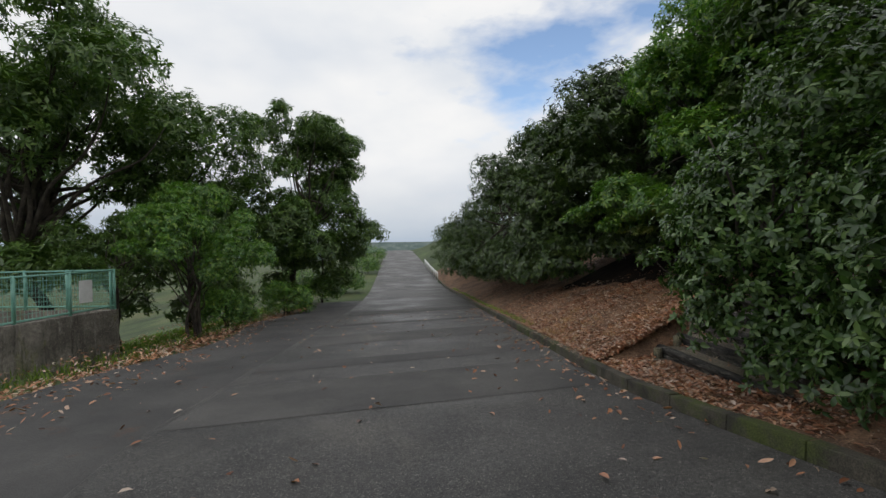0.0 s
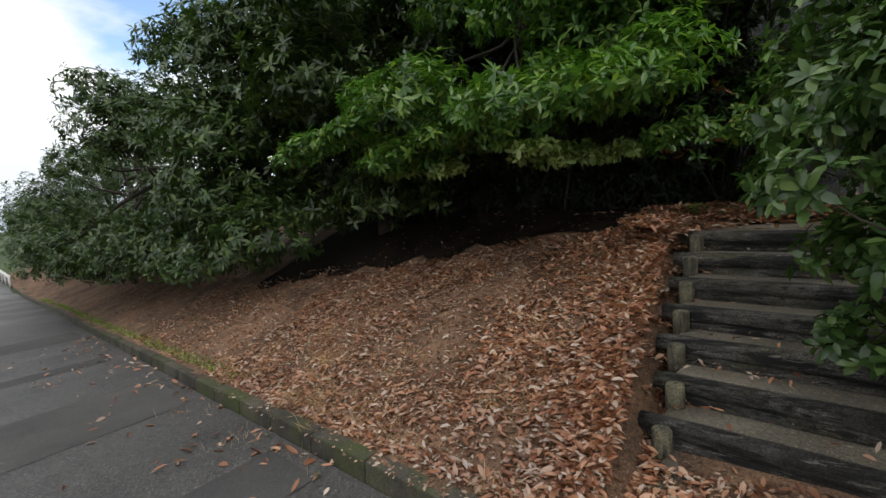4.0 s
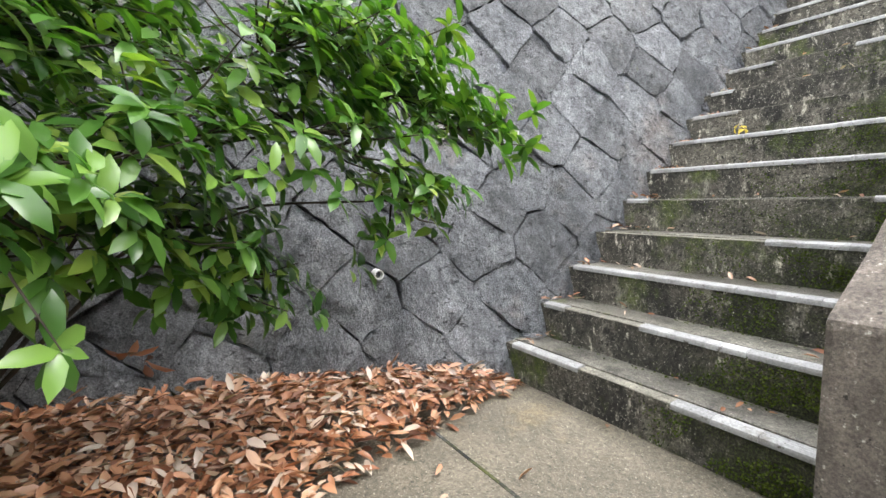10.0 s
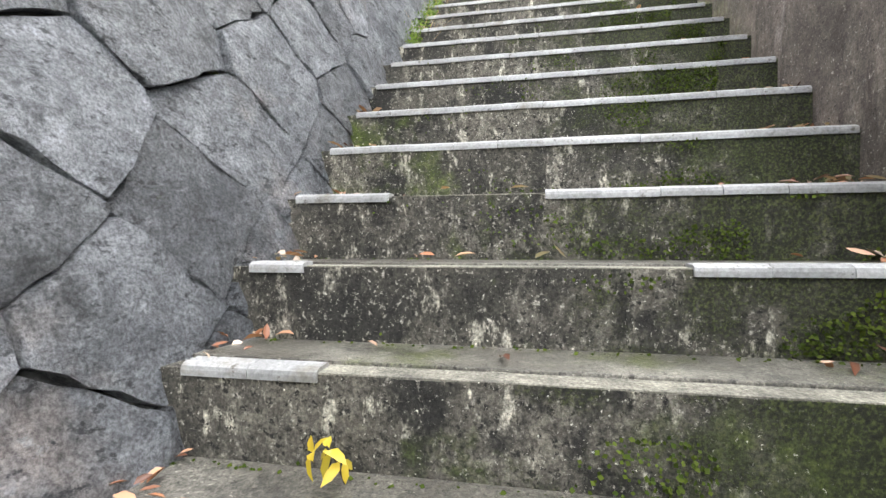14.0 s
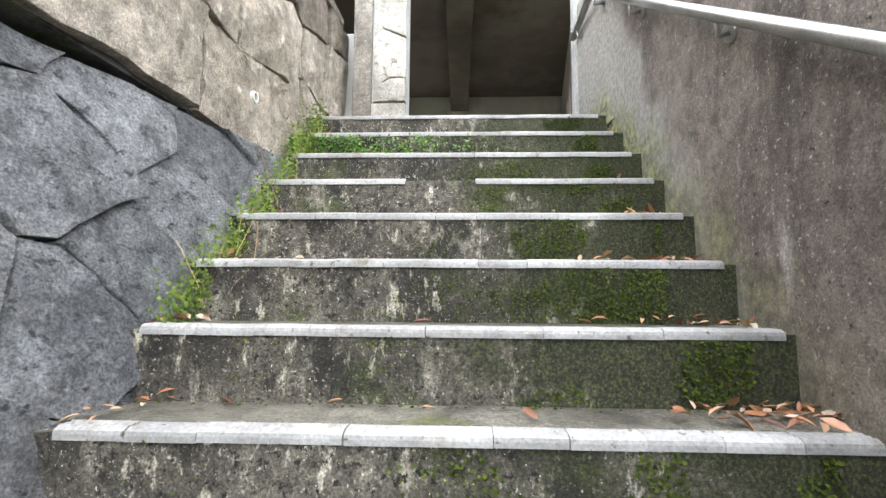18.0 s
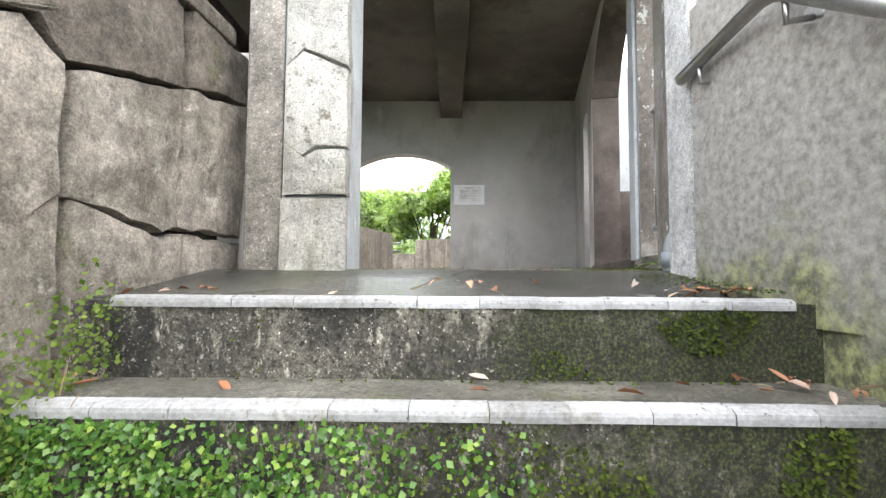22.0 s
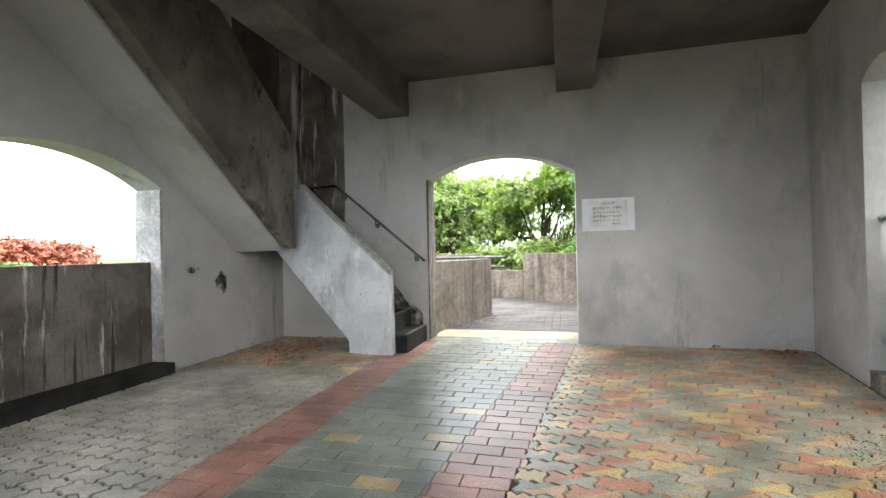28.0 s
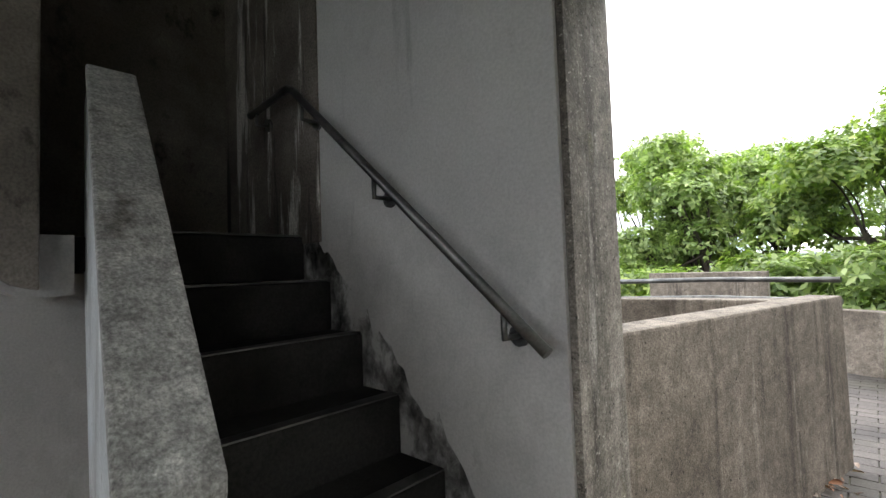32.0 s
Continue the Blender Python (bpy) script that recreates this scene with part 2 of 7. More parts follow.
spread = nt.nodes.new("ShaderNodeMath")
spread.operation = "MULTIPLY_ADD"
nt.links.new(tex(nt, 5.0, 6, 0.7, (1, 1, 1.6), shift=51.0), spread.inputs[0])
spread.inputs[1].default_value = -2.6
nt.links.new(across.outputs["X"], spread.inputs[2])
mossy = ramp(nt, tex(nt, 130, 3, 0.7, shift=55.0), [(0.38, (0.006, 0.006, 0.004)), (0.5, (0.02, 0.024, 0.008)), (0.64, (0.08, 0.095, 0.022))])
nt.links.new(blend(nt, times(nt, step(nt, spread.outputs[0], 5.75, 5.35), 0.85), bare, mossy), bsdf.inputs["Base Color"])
M_TREAD = surface("stair_tread", (0.085, 0.078, 0.066), (0.20, 0.187, 0.158), 2.5, 120, 0.55, 0.9, 0.008, layers=[((0.075, 0.088, 0.022), 3.0, 0.56, 0.67, (1, 1, 1)), ((0.40, 0.375, 0.31), 90, 0.60, 0.66, (1, 1, 1)), ((0.04, 0.036, 0.03), 70, 0.57, 0.63, (1, 1, 1)), ((0.05, 0.046, 0.038), 5.0, 0.54, 0.66, (1, 1, 1))], wet=(1.5, 0.4, 0.6, 0.3), grain_mix=0.9, relief_shade=0.5)
M_NOSING = surface("glazed_nosing_tile", (0.25, 0.247, 0.245), (0.38, 0.377, 0.375), 5, 60, 0.5, 0.25, 0.003, layers=[((0.17, 0.155, 0.125), 9, 0.55, 0.72, (1, 1, 1)), ((0.09, 0.08, 0.065), 40, 0.60, 0.67, (1, 1, 1))], vary=0.16)
# stone pits and specks; their contrast also paints in shading of the hewn relief
M_STONE = surface("dark_masonry_stone", (0.145, 0.152, 0.168), (0.33, 0.338, 0.36), 2.6, 75, 0.5, 1.0, 0.22, layers=[((0.30, 0.255, 0.235), 1.3, 0.56, 0.72, (1, 1, 1)), ((0.09, 0.093, 0.10), 6.0, 0.56, 0.68, (1, 1, 0.7)), ((0.36, 0.366, 0.388), 14, 0.58, 0.70, (1, 1, 1.4)), ((0.06, 0.062, 0.068), 22, 0.57, 0.64, (1, 1, 1.6)), ((0.10, 0.13, 0.02), 2.3, 0.68, 0.73, (1, 1, 1))], vary=0.3, grain_mix=0.8, coarse=13.0, hard=0.15, relief_shade=0.6)
M_JOINT = surface("dark_joint", (0.05, 0.05, 0.05), (0.11, 0.108, 0.105), 6, 40, 0.95, 0.6, 0.01, layers=[((0.09, 0.10, 0.02), 2.0, 0.54, 0.66, (1, 1, 1)), ((0.022, 0.022, 0.022), 5.0, 0.5, 0.6, (1, 1, 1))])
M_CAST = surface("cast_stone_relief", (0.265, 0.23, 0.187), (0.49, 0.43, 0.365), 1.5, 90, 0.9, 1.0, 0.06, layers=[((0.20, 0.165, 0.125), 1.7, 0.56, 0.72, (1, 1, 0.6)), ((0.17, 0.18, 0.06), 1.8, 0.65, 0.76, (1, 1, 1)), ((0.66, 0.61, 0.54), 9, 0.58, 0.70, (1, 1, 1)), ((0.17, 0.145, 0.115), 12, 0.60, 0.70, (1, 1, 0.7))], vary=0.1, grain_mix=0.5, coarse=10.0, relief_shade=0.6)
M_CAST_TOP = surface("weathered_cast_stone", (0.15, 0.125, 0.10), (0.31, 0.265, 0.22), 1.7, 90, 0.9, 1.0, 0.06, layers=[((0.08, 0.066, 0.052), 2.2, 0.55, 0.70, (1, 1, 0.6)), ((0.14, 0.15, 0.045), 1.8, 0.63, 0.75, (1, 1, 1)), ((0.40, 0.36, 0.31), 9, 0.60, 0.72, (1, 1, 1))], vary=0.1, grain_mix=0.5, coarse=10.0, relief_shade=0.6)
M_CAST_PALE = surface("pale_cast_stone", (0.34, 0.325, 0.29), (0.56, 0.54, 0.49), 2.4, 90, 0.9, 1.0, 0.04, layers=[((0.23, 0.20, 0.14), 1.9, 0.54, 0.70, (1, 1, 0.4)), ((0.64, 0.63, 0.60), 5.0, 0.60, 0.70, (1, 1, 0.5)), ((0.18, 0.16, 0.125), 14, 0.58, 0.68, (1, 1, 1)), ((0.14, 0.125, 0.10), 85, 0.58, 0.65, (1, 1, 1)), ((0.20, 0.21, 0.09), 1.4, 0.62, 0.74, (1, 1, 1))], vary=0.12, grain_mix=0.4, coarse=11.0, relief_shade=0.3)
M_PARAPET = surface("stained_parapet_concrete", (0.12, 0.106, 0.09), (0.26, 0.234, 0.202), 1.4, 95, 0.85, 0.9, 0.012, layers=[((0.07, 0.061, 0.05), 4.5, 0.51, 0.66, (1, 1, 0.12)), ((0.36, 0.34, 0.305), 7.0, 0.58, 0.72, (1, 1, 0.15)), ((0.16, 0.165, 0.05), 1.5, 0.58, 0.74, (1, 1, 0.5)), ((0.42, 0.395, 0.35), 75, 0.59, 0.65, (1, 1, 1)), ((0.035, 0.031, 0.026), 60, 0.60, 0.65, (1, 1, 1))], grain_mix=0.6, coarse=14.0, relief_shade=0.5)
M_STAIRWALL = surface("brown_stained_stair_wall", (0.098, 0.081, 0.069), (0.205, 0.172, 0.147), 1.4, 95, 0.85, 0.9, 0.012, layers=[((0.075, 0.062, 0.052), 4.5, 0.52, 0.66, (1, 1, 0.2)), ((0.34, 0.31, 0.28), 7.0, 0.60, 0.74, (1, 1, 0.3)), ((0.42, 0.39, 0.345), 75, 0.60, 0.66, (1, 1, 1)), ((0.03, 0.026, 0.022), 34, 0.63, 0.66, (1, 1, 1))], grain_mix=0.6, coarse=14.0, relief_shade=0.5)
nt = M_STAIRWALL.node_tree
bsdf = nt.nodes["Principled BSDF"]
spot = nt.nodes.new("ShaderNodeSeparateXYZ")
nt.links.new(nt.nodes.new("ShaderNodeNewGeometry").outputs["Position"], spot.inputs[0])


def mix_in(amount, colour):
    nt.links.new(blend(nt, amount, bsdf.inputs["Base Color"].links[0].from_socket, colour), bsdf.inputs["Base Color"])


def sum_of(a, b, k):
    m = nt.nodes.new("ShaderNodeMath")
    m.operation = "MULTIPLY_ADD"
    nt.links.new(a, m.inputs[0])
    m.inputs[1].default_value = k
    nt.links.new(b, m.inputs[2])
    return m.outputs[0]


head = sum_of(tex(nt, 2.2, 5, 0.6, shift=61.0), sum_of(spot.outputs["Z"], spot.outputs["Y"], 0.57), 0.7)
pale = ramp(nt, tex(nt, 40, 5, 0.7, shift=66.0), [(0.35, (0.20, 0.19, 0.175)), (0.65, (0.42, 0.405, 0.38))])
mix_in(times(nt, step(nt, head, 1.50, 1.34), 0.8), pale)
flat_y = nt.nodes.new("ShaderNodeMath")
flat_y.operation = "MAXIMUM"
flat_y.inputs[1].default_value = -2.26
nt.links.new(spot.outputs["Y"], flat_y.inputs[0])
foot = sum_of(tex(nt, 6.0, 6, 0.7, shift=71.0), sum_of(flat_y.outputs[0], spot.outputs["Z"], 0.789), 0.8)
algae = ramp(nt, tex(nt, 24, 8, 0.75, shift=76.0), [(0.42, (0.05, 0.055, 0.022)), (0.52, (0.20, 0.21, 0.085)), (0.62, (0.36, 0.39, 0.15))])
mix_in(times(nt, times(nt, step(nt, foot, 3.68, 3.42), step(nt, spot.outputs["Y"], -0.4, -1.9)), 0.85), algae)
M_PLASTER = surface("grey_rendered_wall", (0.40, 0.39, 0.378), (0.575, 0.56, 0.54), 0.9, 60, 0.85, 0.4, 0.006, layers=[((0.31, 0.30, 0.283), 0.8, 0.50, 0.68, (1, 1, 0.7)), ((0.18, 0.17, 0.155), 2.4, 0.62, 0.78, DOWN), ((0.64, 0.63, 0.615), 1.7, 0.62, 0.76, (1, 1, 0.6)), ((0.36, 0.345, 0.325), 9.0, 0.64, 0.78, (1, 1, 0.5))], grain_mix=0.15, hard=0.2)
M_PLASTER_BLUE = surface("pale_blue_grey_render", (0.40, 0.42, 0.43), (0.60, 0.62, 0.63), 1.6, 60, 0.85, 0.6, 0.008, layers=[((0.27, 0.25, 0.235), 2.2, 0.57, 0.70, (1, 1, 0.4)), ((0.72, 0.73, 0.73), 6.0, 0.60, 0.67, (1, 1, 0.5)), ((0.30, 0.29, 0.28), 34, 0.60, 0.67, (1, 1, 0.6))], grain_mix=0.25)
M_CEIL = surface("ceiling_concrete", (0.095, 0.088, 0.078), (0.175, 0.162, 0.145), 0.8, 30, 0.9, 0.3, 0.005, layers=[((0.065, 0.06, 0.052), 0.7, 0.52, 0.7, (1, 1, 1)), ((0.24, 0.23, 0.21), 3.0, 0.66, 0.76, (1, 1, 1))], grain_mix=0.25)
M_STAIN = surface("streaked_bare_concrete", (0.085, 0.072, 0.06), (0.20, 0.175, 0.15), 2.5, 60, 0.9, 0.6, 0.008, layers=[((0.55, 0.53, 0.49), 9, 0.55, 0.62, (1, 1, 0.10)), ((0.025, 0.022, 0.02), 11, 0.56, 0.64, (1, 1, 0.05))], grain_mix=0.6)
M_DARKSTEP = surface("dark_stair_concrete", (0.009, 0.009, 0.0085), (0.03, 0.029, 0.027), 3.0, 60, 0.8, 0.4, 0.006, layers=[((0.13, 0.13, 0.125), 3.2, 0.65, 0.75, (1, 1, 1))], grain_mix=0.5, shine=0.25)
M_BROWN = surface("brown_weathered_render", (0.07, 0.054, 0.046), (0.15, 0.12, 0.105), 1.5, 70, 0.85, 0.6, 0.006, layers=[((0.50, 0.49, 0.47), 6.0, 0.67, 0.70, (1, 1, 0.6)), ((0.035, 0.028, 0.024), 2.0, 0.53, 0.68, (1, 1, 0.3))], grain_mix=0.7)
M_PEEL = surface("peeling_painted_concrete", (0.29, 0.265, 0.24), (0.45, 0.42, 0.385), 1.6, 90, 0.85, 0.6, 0.005, layers=[((0.52, 0.54, 0.55), 1.0, 0.56, 0.61, (1, 1, 0.6)), ((0.19, 0.165, 0.14), 2.6, 0.58, 0.72, (1, 1, 0.2)), ((0.70, 0.70, 0.69), 5.0, 0.64, 0.655, (1, 1, 0.7))], grain_mix=0.3, relief_shade=0.25)
M_PEEL_BROWN = surface("brown_concrete_with_flaking_paint", (0.15, 0.125, 0.105), (0.28, 0.24, 0.21), 1.8, 80, 0.85, 0.8, 0.006, layers=[((0.36, 0.34, 0.31), 3.0, 0.58, 0.66, (1, 1, 0.4)), ((0.70, 0.69, 0.66), 9.0, 0.585, 0.60, (1, 1, 0.8))], grain_mix=0.5, relief_shade=0.3)
M_JAMB = surface("whitish_weathered_concrete", (0.36, 0.36, 0.352), (0.56, 0.56, 0.55), 3.0, 90, 0.9, 1.0, 0.02, layers=[((0.26, 0.225, 0.20), 2.4, 0.55, 0.70, (1, 1, 0.3)), ((0.20, 0.185, 0.165), 16, 0.62, 0.70, (1, 1, 0.5)), ((0.66, 0.66, 0.65), 12, 0.60, 0.68, (1, 1, 0.5))], grain_mix=0.6, relief_shade=0.3)
M_STAIRTOP = surface("worn_grey_render", (0.24, 0.235, 0.22), (0.42, 0.41, 0.385), 3.0, 80, 0.85, 0.8, 0.01, layers=[((0.14, 0.125, 0.11), 5.0, 0.58, 0.68, (1, 1, 1)), ((0.5, 0.49, 0.46), 12, 0.6, 0.68, (1, 1, 1))], grain_mix=0.6, relief_shade=0.4)
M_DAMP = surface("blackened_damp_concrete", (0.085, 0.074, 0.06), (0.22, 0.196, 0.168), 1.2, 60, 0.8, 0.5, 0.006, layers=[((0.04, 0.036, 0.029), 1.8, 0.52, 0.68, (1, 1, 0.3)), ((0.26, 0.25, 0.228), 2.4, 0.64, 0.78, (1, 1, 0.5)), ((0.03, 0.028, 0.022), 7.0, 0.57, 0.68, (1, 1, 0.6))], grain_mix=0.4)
# near-black soil colour that carries the deep shade under the evergreens
M_SHADED_SOIL = surface("shaded_soil", (0.007, 0.005, 0.004), (0.019, 0.013, 0.009), 2.0, 40, 0.95, 1.0, 0.03, layers=[((0.07, 0.03, 0.015), 12.0, 0.63, 0.70, (1, 1, 1))], grain_mix=0.8, shine=0.1)
M_POST = surface("mossy_stake", (0.085, 0.078, 0.055), (0.21, 0.19, 0.12), 6.0, 60, 0.9, 1.0, 0.02, layers=[((0.045, 0.04, 0.033), 22, 0.52, 0.64, (1, 1, 0.15))], grain_mix=0.8, lie=(1, 1, 0.15), coarse=20.0, relief_shade=0.6)
M_STEEL = surface("stainless_steel", (0.34, 0.335, 0.33), (0.47, 0.465, 0.46), 6, 80, 0.36, 0.08, 0.001, metal=1.0, grain_mix=0.2)
M_STEEL_OLD = surface("dull_steel", (0.10, 0.10, 0.10), (0.20, 0.197, 0.19), 8, 80, 0.4, 0.1, 0.001, metal=0.9, grain_mix=0.2)
M_DECKWALL = surface("brown_board_marked_concrete", (0.13, 0.108, 0.087), (0.255, 0.217, 0.178), 1.4, 80, 0.9, 0.9, 0.012, layers=[((0.075, 0.061, 0.049), 6.0, 0.52, 0.66, (1, 1, 0.06)), ((0.30, 0.265, 0.22), 9.0, 0.58, 0.70, (1, 1, 0.08)), ((0.27, 0.24, 0.20), 40, 0.60, 0.67, (1, 1, 1)), ((0.02, 0.017, 0.014), 55, 0.62, 0.66, (1, 1, 1)), ((0.14, 0.15, 0.03), 1.5, 0.68, 0.76, (1, 1, 0.4))], grain_mix=0.6, coarse=14.0, relief_shade=0.45)
M_PIPE = surface("grey_plastic_pipe", (0.30, 0.335, 0.365), (0.38, 0.415, 0.445), 6, 40, 0.45, 0.05, 0.001, grain_mix=0.1)
M_GREENFENCE = surface("green_painted_steel", (0.16, 0.36, 0.29), (0.22, 0.44, 0.36), 5, 40, 0.5, 0.1, 0.002, layers=[((0.12, 0.14, 0.10), 6, 0.62, 0.75, (1, 1, 1))], grain_mix=0.2)
M_WHITE = surface("white_paint", (0.66, 0.66, 0.65), (0.8, 0.8, 0.79), 4, 40, 0.6, 0.05, 0.001, grain_mix=0.1)
M_PAPER = surface("laminated_paper", (0.72, 0.73, 0.75), (0.8, 0.81, 0.83), 3, 20, 0.35, 0.02, 0.001, grain_mix=0.05)
M_INK = surface("black_ink", (0.03, 0.03, 0.035), (0.05, 0.05, 0.055), 6, 40, 0.5, 0, 0.001, grain_mix=0.05)
M_BARK = surface("bark", (0.022, 0.017, 0.013), (0.075, 0.06, 0.046), 4, 25, 0.95, 1.0, 0.02, layers=[((0.11, 0.105, 0.085), 5, 0.64, 0.74, (1, 1, 1))])
M_SAND = surface("sandy_concrete", (0.36, 0.315, 0.225), (0.52, 0.465, 0.35), 2.5, 120, 0.9, 0.4, 0.004, layers=[((0.22, 0.19, 0.14), 2.0, 0.58, 0.72, (1, 1, 1))], grain_mix=0.7)
M_BED = surface("cream_mortar_bed", (0.13, 0.122, 0.10), (0.25, 0.235, 0.19), 6, 90, 0.85, 0.8, 0.006, layers=[((0.09, 0.083, 0.065), 30, 0.55, 0.65, (0.1, 1, 1))], grain_mix=0.8, relief_shade=0.4)
M_FLOORBED = surface("mossy_paver_joint", (0.03, 0.03, 0.022), (0.095, 0.09, 0.06), 3, 60, 0.9, 0.4, 0.004)
M_PORCH = surface("wet_porch_concrete", (0.03, 0.029, 0.027), (0.085, 0.08, 0.071), 1.3, 110, 0.42, 1.0, 0.006, layers=[((0.06, 0.07, 0.026), 1.7, 0.56, 0.70, (1, 1, 1)), ((0.13, 0.105, 0.08), 2.0, 0.62, 0.75, (1, 1, 1)), ((0.22, 0.21, 0.185), 95, 0.59, 0.65, (1, 1, 1)), ((0.013, 0.012, 0.011), 70, 0.56, 0.62, (1, 1, 1))], wet=(1.1, 0.36, 0.54, 0.16), grain_mix=0.8, relief_shade=0.5)
M_FARHILL = surface("far_woods", (0.10, 0.14, 0.13), (0.17, 0.21, 0.19), 0.05, 0.6, 1.0, 0, 0.1)
M_RUST = surface("red_earth_field", (0.045, 0.017, 0.011), (0.10, 0.042, 0.028), 0.3, 4, 1.0, 0.3, 0.05, layers=[((0.045, 0.06, 0.02), 0.12, 0.5, 0.6, (1, 1, 1))])
M_MOSS = leafy("moss", [(0, (0.03, 0.048, 0.01)), (1, (0.09, 0.115, 0.022))], 0.9, 0.1, 0.1)

L_DARK = leafy("evergreen_leaf", [(0, (0.022, 0.045, 0.013)), (0.6, (0.05, 0.09, 0.022)), (1, (0.11, 0.16, 0.042))], 0.32, 0.18)
# leaf colour lowered to hold the shade of the hollow
L_SHADE = leafy("shade_coloured_leaf", [(0, (0.007, 0.012, 0.005)), (0.7, (0.014, 0.024, 0.008)), (1, (0.034, 0.05, 0.017))], 0.6, 0.05, 0.2)
L_MID = leafy("mid_green_leaf", [(0, (0.04, 0.085, 0.02)), (0.6, (0.085, 0.15, 0.036)), (1, (0.15, 0.22, 0.055))], 0.36)
L_GLOSS = leafy("glossy_leaf", [(0, (0.035, 0.095, 0.018)), (0.5, (0.085, 0.19, 0.035)), (0.88, (0.19, 0.31, 0.065)), (1, (0.30, 0.39, 0.08))], 0.28, 0.3)
L_SHRUB = leafy("pale_shining_leaf", [(0, (0.028, 0.06, 0.018)), (0.6, (0.065, 0.125, 0.033)), (1, (0.16, 0.24, 0.08))], 0.27, 0.2)
L_FRESH = leafy("fresh_pale_leaf", [(0, (0.12, 0.17, 0.065)), (0.6, (0.26, 0.33, 0.14)), (1, (0.42, 0.48, 0.23))], 0.45, 0.4)
L_LIGHT = leafy("yellow_green_leaf", [(0, (0.10, 0.16, 0.04)), (0.6, (0.22, 0.30, 0.08)), (1, (0.36, 0.42, 0.12))], 0.45, 0.35)
L_DEAD = leafy("fallen_leaf", [(0, (0.08, 0.032, 0.02)), (0.2, (0.24, 0.095, 0.05)), (0.45, (0.42, 0.19, 0.105)), (0.7, (0.52, 0.295, 0.195)), (0.88, (0.50, 0.37, 0.305)), (1, (0.58, 0.475, 0.42))], 0.42, 0.08, 0.5)
L_CRUMB = leafy("leaf_crumb", [(0, (0.09, 0.045, 0.028)), (0.4, (0.30, 0.16, 0.10)), (0.75, (0.46, 0.31, 0.23)), (1, (0.60, 0.50, 0.44))], 0.6, 0.05, 0.4)
L_RUSTY = leafy("withered_leaf", [(0, (0.10, 0.03, 0.015)), (1, (0.30, 0.10, 0.04))], 0.5, 0.2)
L_RED = leafy("red_brown_leaf", [(0, (0.16, 0.035, 0.02)), (0.6, (0.34, 0.09, 0.05)), (1, (0.48, 0.20, 0.12))], 0.5, 0.2)
L_YELLOW = leafy("yellow_leaf", [(0, (0.55, 0.38, 0.03)), (1, (0.70, 0.55, 0.08))], 0.45, 0.3)
L_STRAW = leafy("dry_grass", [(0, (0.36, 0.21, 0.11)), (1, (0.60, 0.42, 0.26))], 0.8, 0.15, 0.2)
# raised leaf colour that includes the sky light on the outer sprays
L_SKYLIT = leafy("skylit_leaf", [(0, (0.12, 0.19, 0.06)), (0.5, (0.27, 0.36, 0.13)), (1, (0.48, 0.54, 0.25))], 0.22, 0.35)
L_GRASS = leafy("grass_blade", [(0, (0.07, 0.12, 0.02)), (1, (0.20, 0.26, 0.06))], 0.6, 0.3, 0.2)


# mould: black blotches that let the wall show between them
M_MOULD = surface("black_mould", (0.012, 0.012, 0.011), (0.04, 0.038, 0.035), 4.0, 50, 0.85, 0.3, 0.004, grain_mix=0.5, shine=0.2)
nt = M_MOULD.node_tree
mould_mix = nt.nodes.new("ShaderNodeMixShader")
nt.links.new(step(nt, tex(nt, 7.0, 6, 0.65, (1, 1, 0.7), shift=2.0), 0.42, 0.80), mould_mix.inputs[0])
nt.links.new(nt.nodes.new("ShaderNodeBsdfTransparent").outputs[0], mould_mix.inputs[1])
nt.links.new(nt.nodes["Principled BSDF"].outputs[0], mould_mix.inputs[2])
nt.links.new(mould_mix.outputs[0], nt.nodes["Material Output"].inputs[0])


# ---- mesh helpers ----
def part(name, bm, material, parent=None, label=""):
    """Links a bmesh or mesh as one mesh object, under parent where given."""
    if isinstance(bm, bmesh.types.BMesh):
        me = bpy.data.meshes.new(name)
        bm.to_mesh(me)
        bm.free()
    else:
        me = bm
    if material and not me.materials:
        me.materials.append(material)
    ob = new(name, me)
    if parent:
        ob.parent = parent
    return tagged(ob, label)


def holder(name, at, label, category, group="", kind=""):
    ob = new(name)
    ob.location = at
    return tagged(ob, label, category, group, kind)


def under(parent, ob):
    """Hangs an object that was built in world places under an empty that does not stand at the origin."""
    ob.parent = parent
    ob.matrix_parent_inverse = Matrix.Translation(parent.location).inverted()
    return ob


def add_box(bm, x0, x1, y0, y1, z0, z1):
    v = [bm.verts.new(c) for c in ((x0, y0, z0), (x1, y0, z0), (x1, y1, z0), (x0, y1, z0), (x0, y0, z1), (x1, y0, z1), (x1, y1, z1), (x0, y1, z1))]
    for f in ((0, 3, 2, 1), (4, 5, 6, 7), (0, 1, 5, 4), (1, 2, 6, 5), (2, 3, 7, 6), (3, 0, 4, 7)):
        bm.faces.new([v[i] for i in f])


def soften(bm, width=0.008, seg=2):
    bmesh.ops.recalc_face_normals(bm, faces=bm.faces)
    edges = [e for e in bm.edges if len(e.link_faces) == 2 and e.calc_face_angle(0) > 0.5]
    bmesh.ops.bevel(bm, geom=edges, offset=width, segments=seg, affect="EDGES", profile=0.6)
    return bm


def box(x0, x1, y0, y1, z0, z1, bevel=0.008):
    bm = bmesh.new()
    add_box(bm, x0, x1, y0, y1, z0, z1)
    return soften(bm, bevel) if bevel else bm


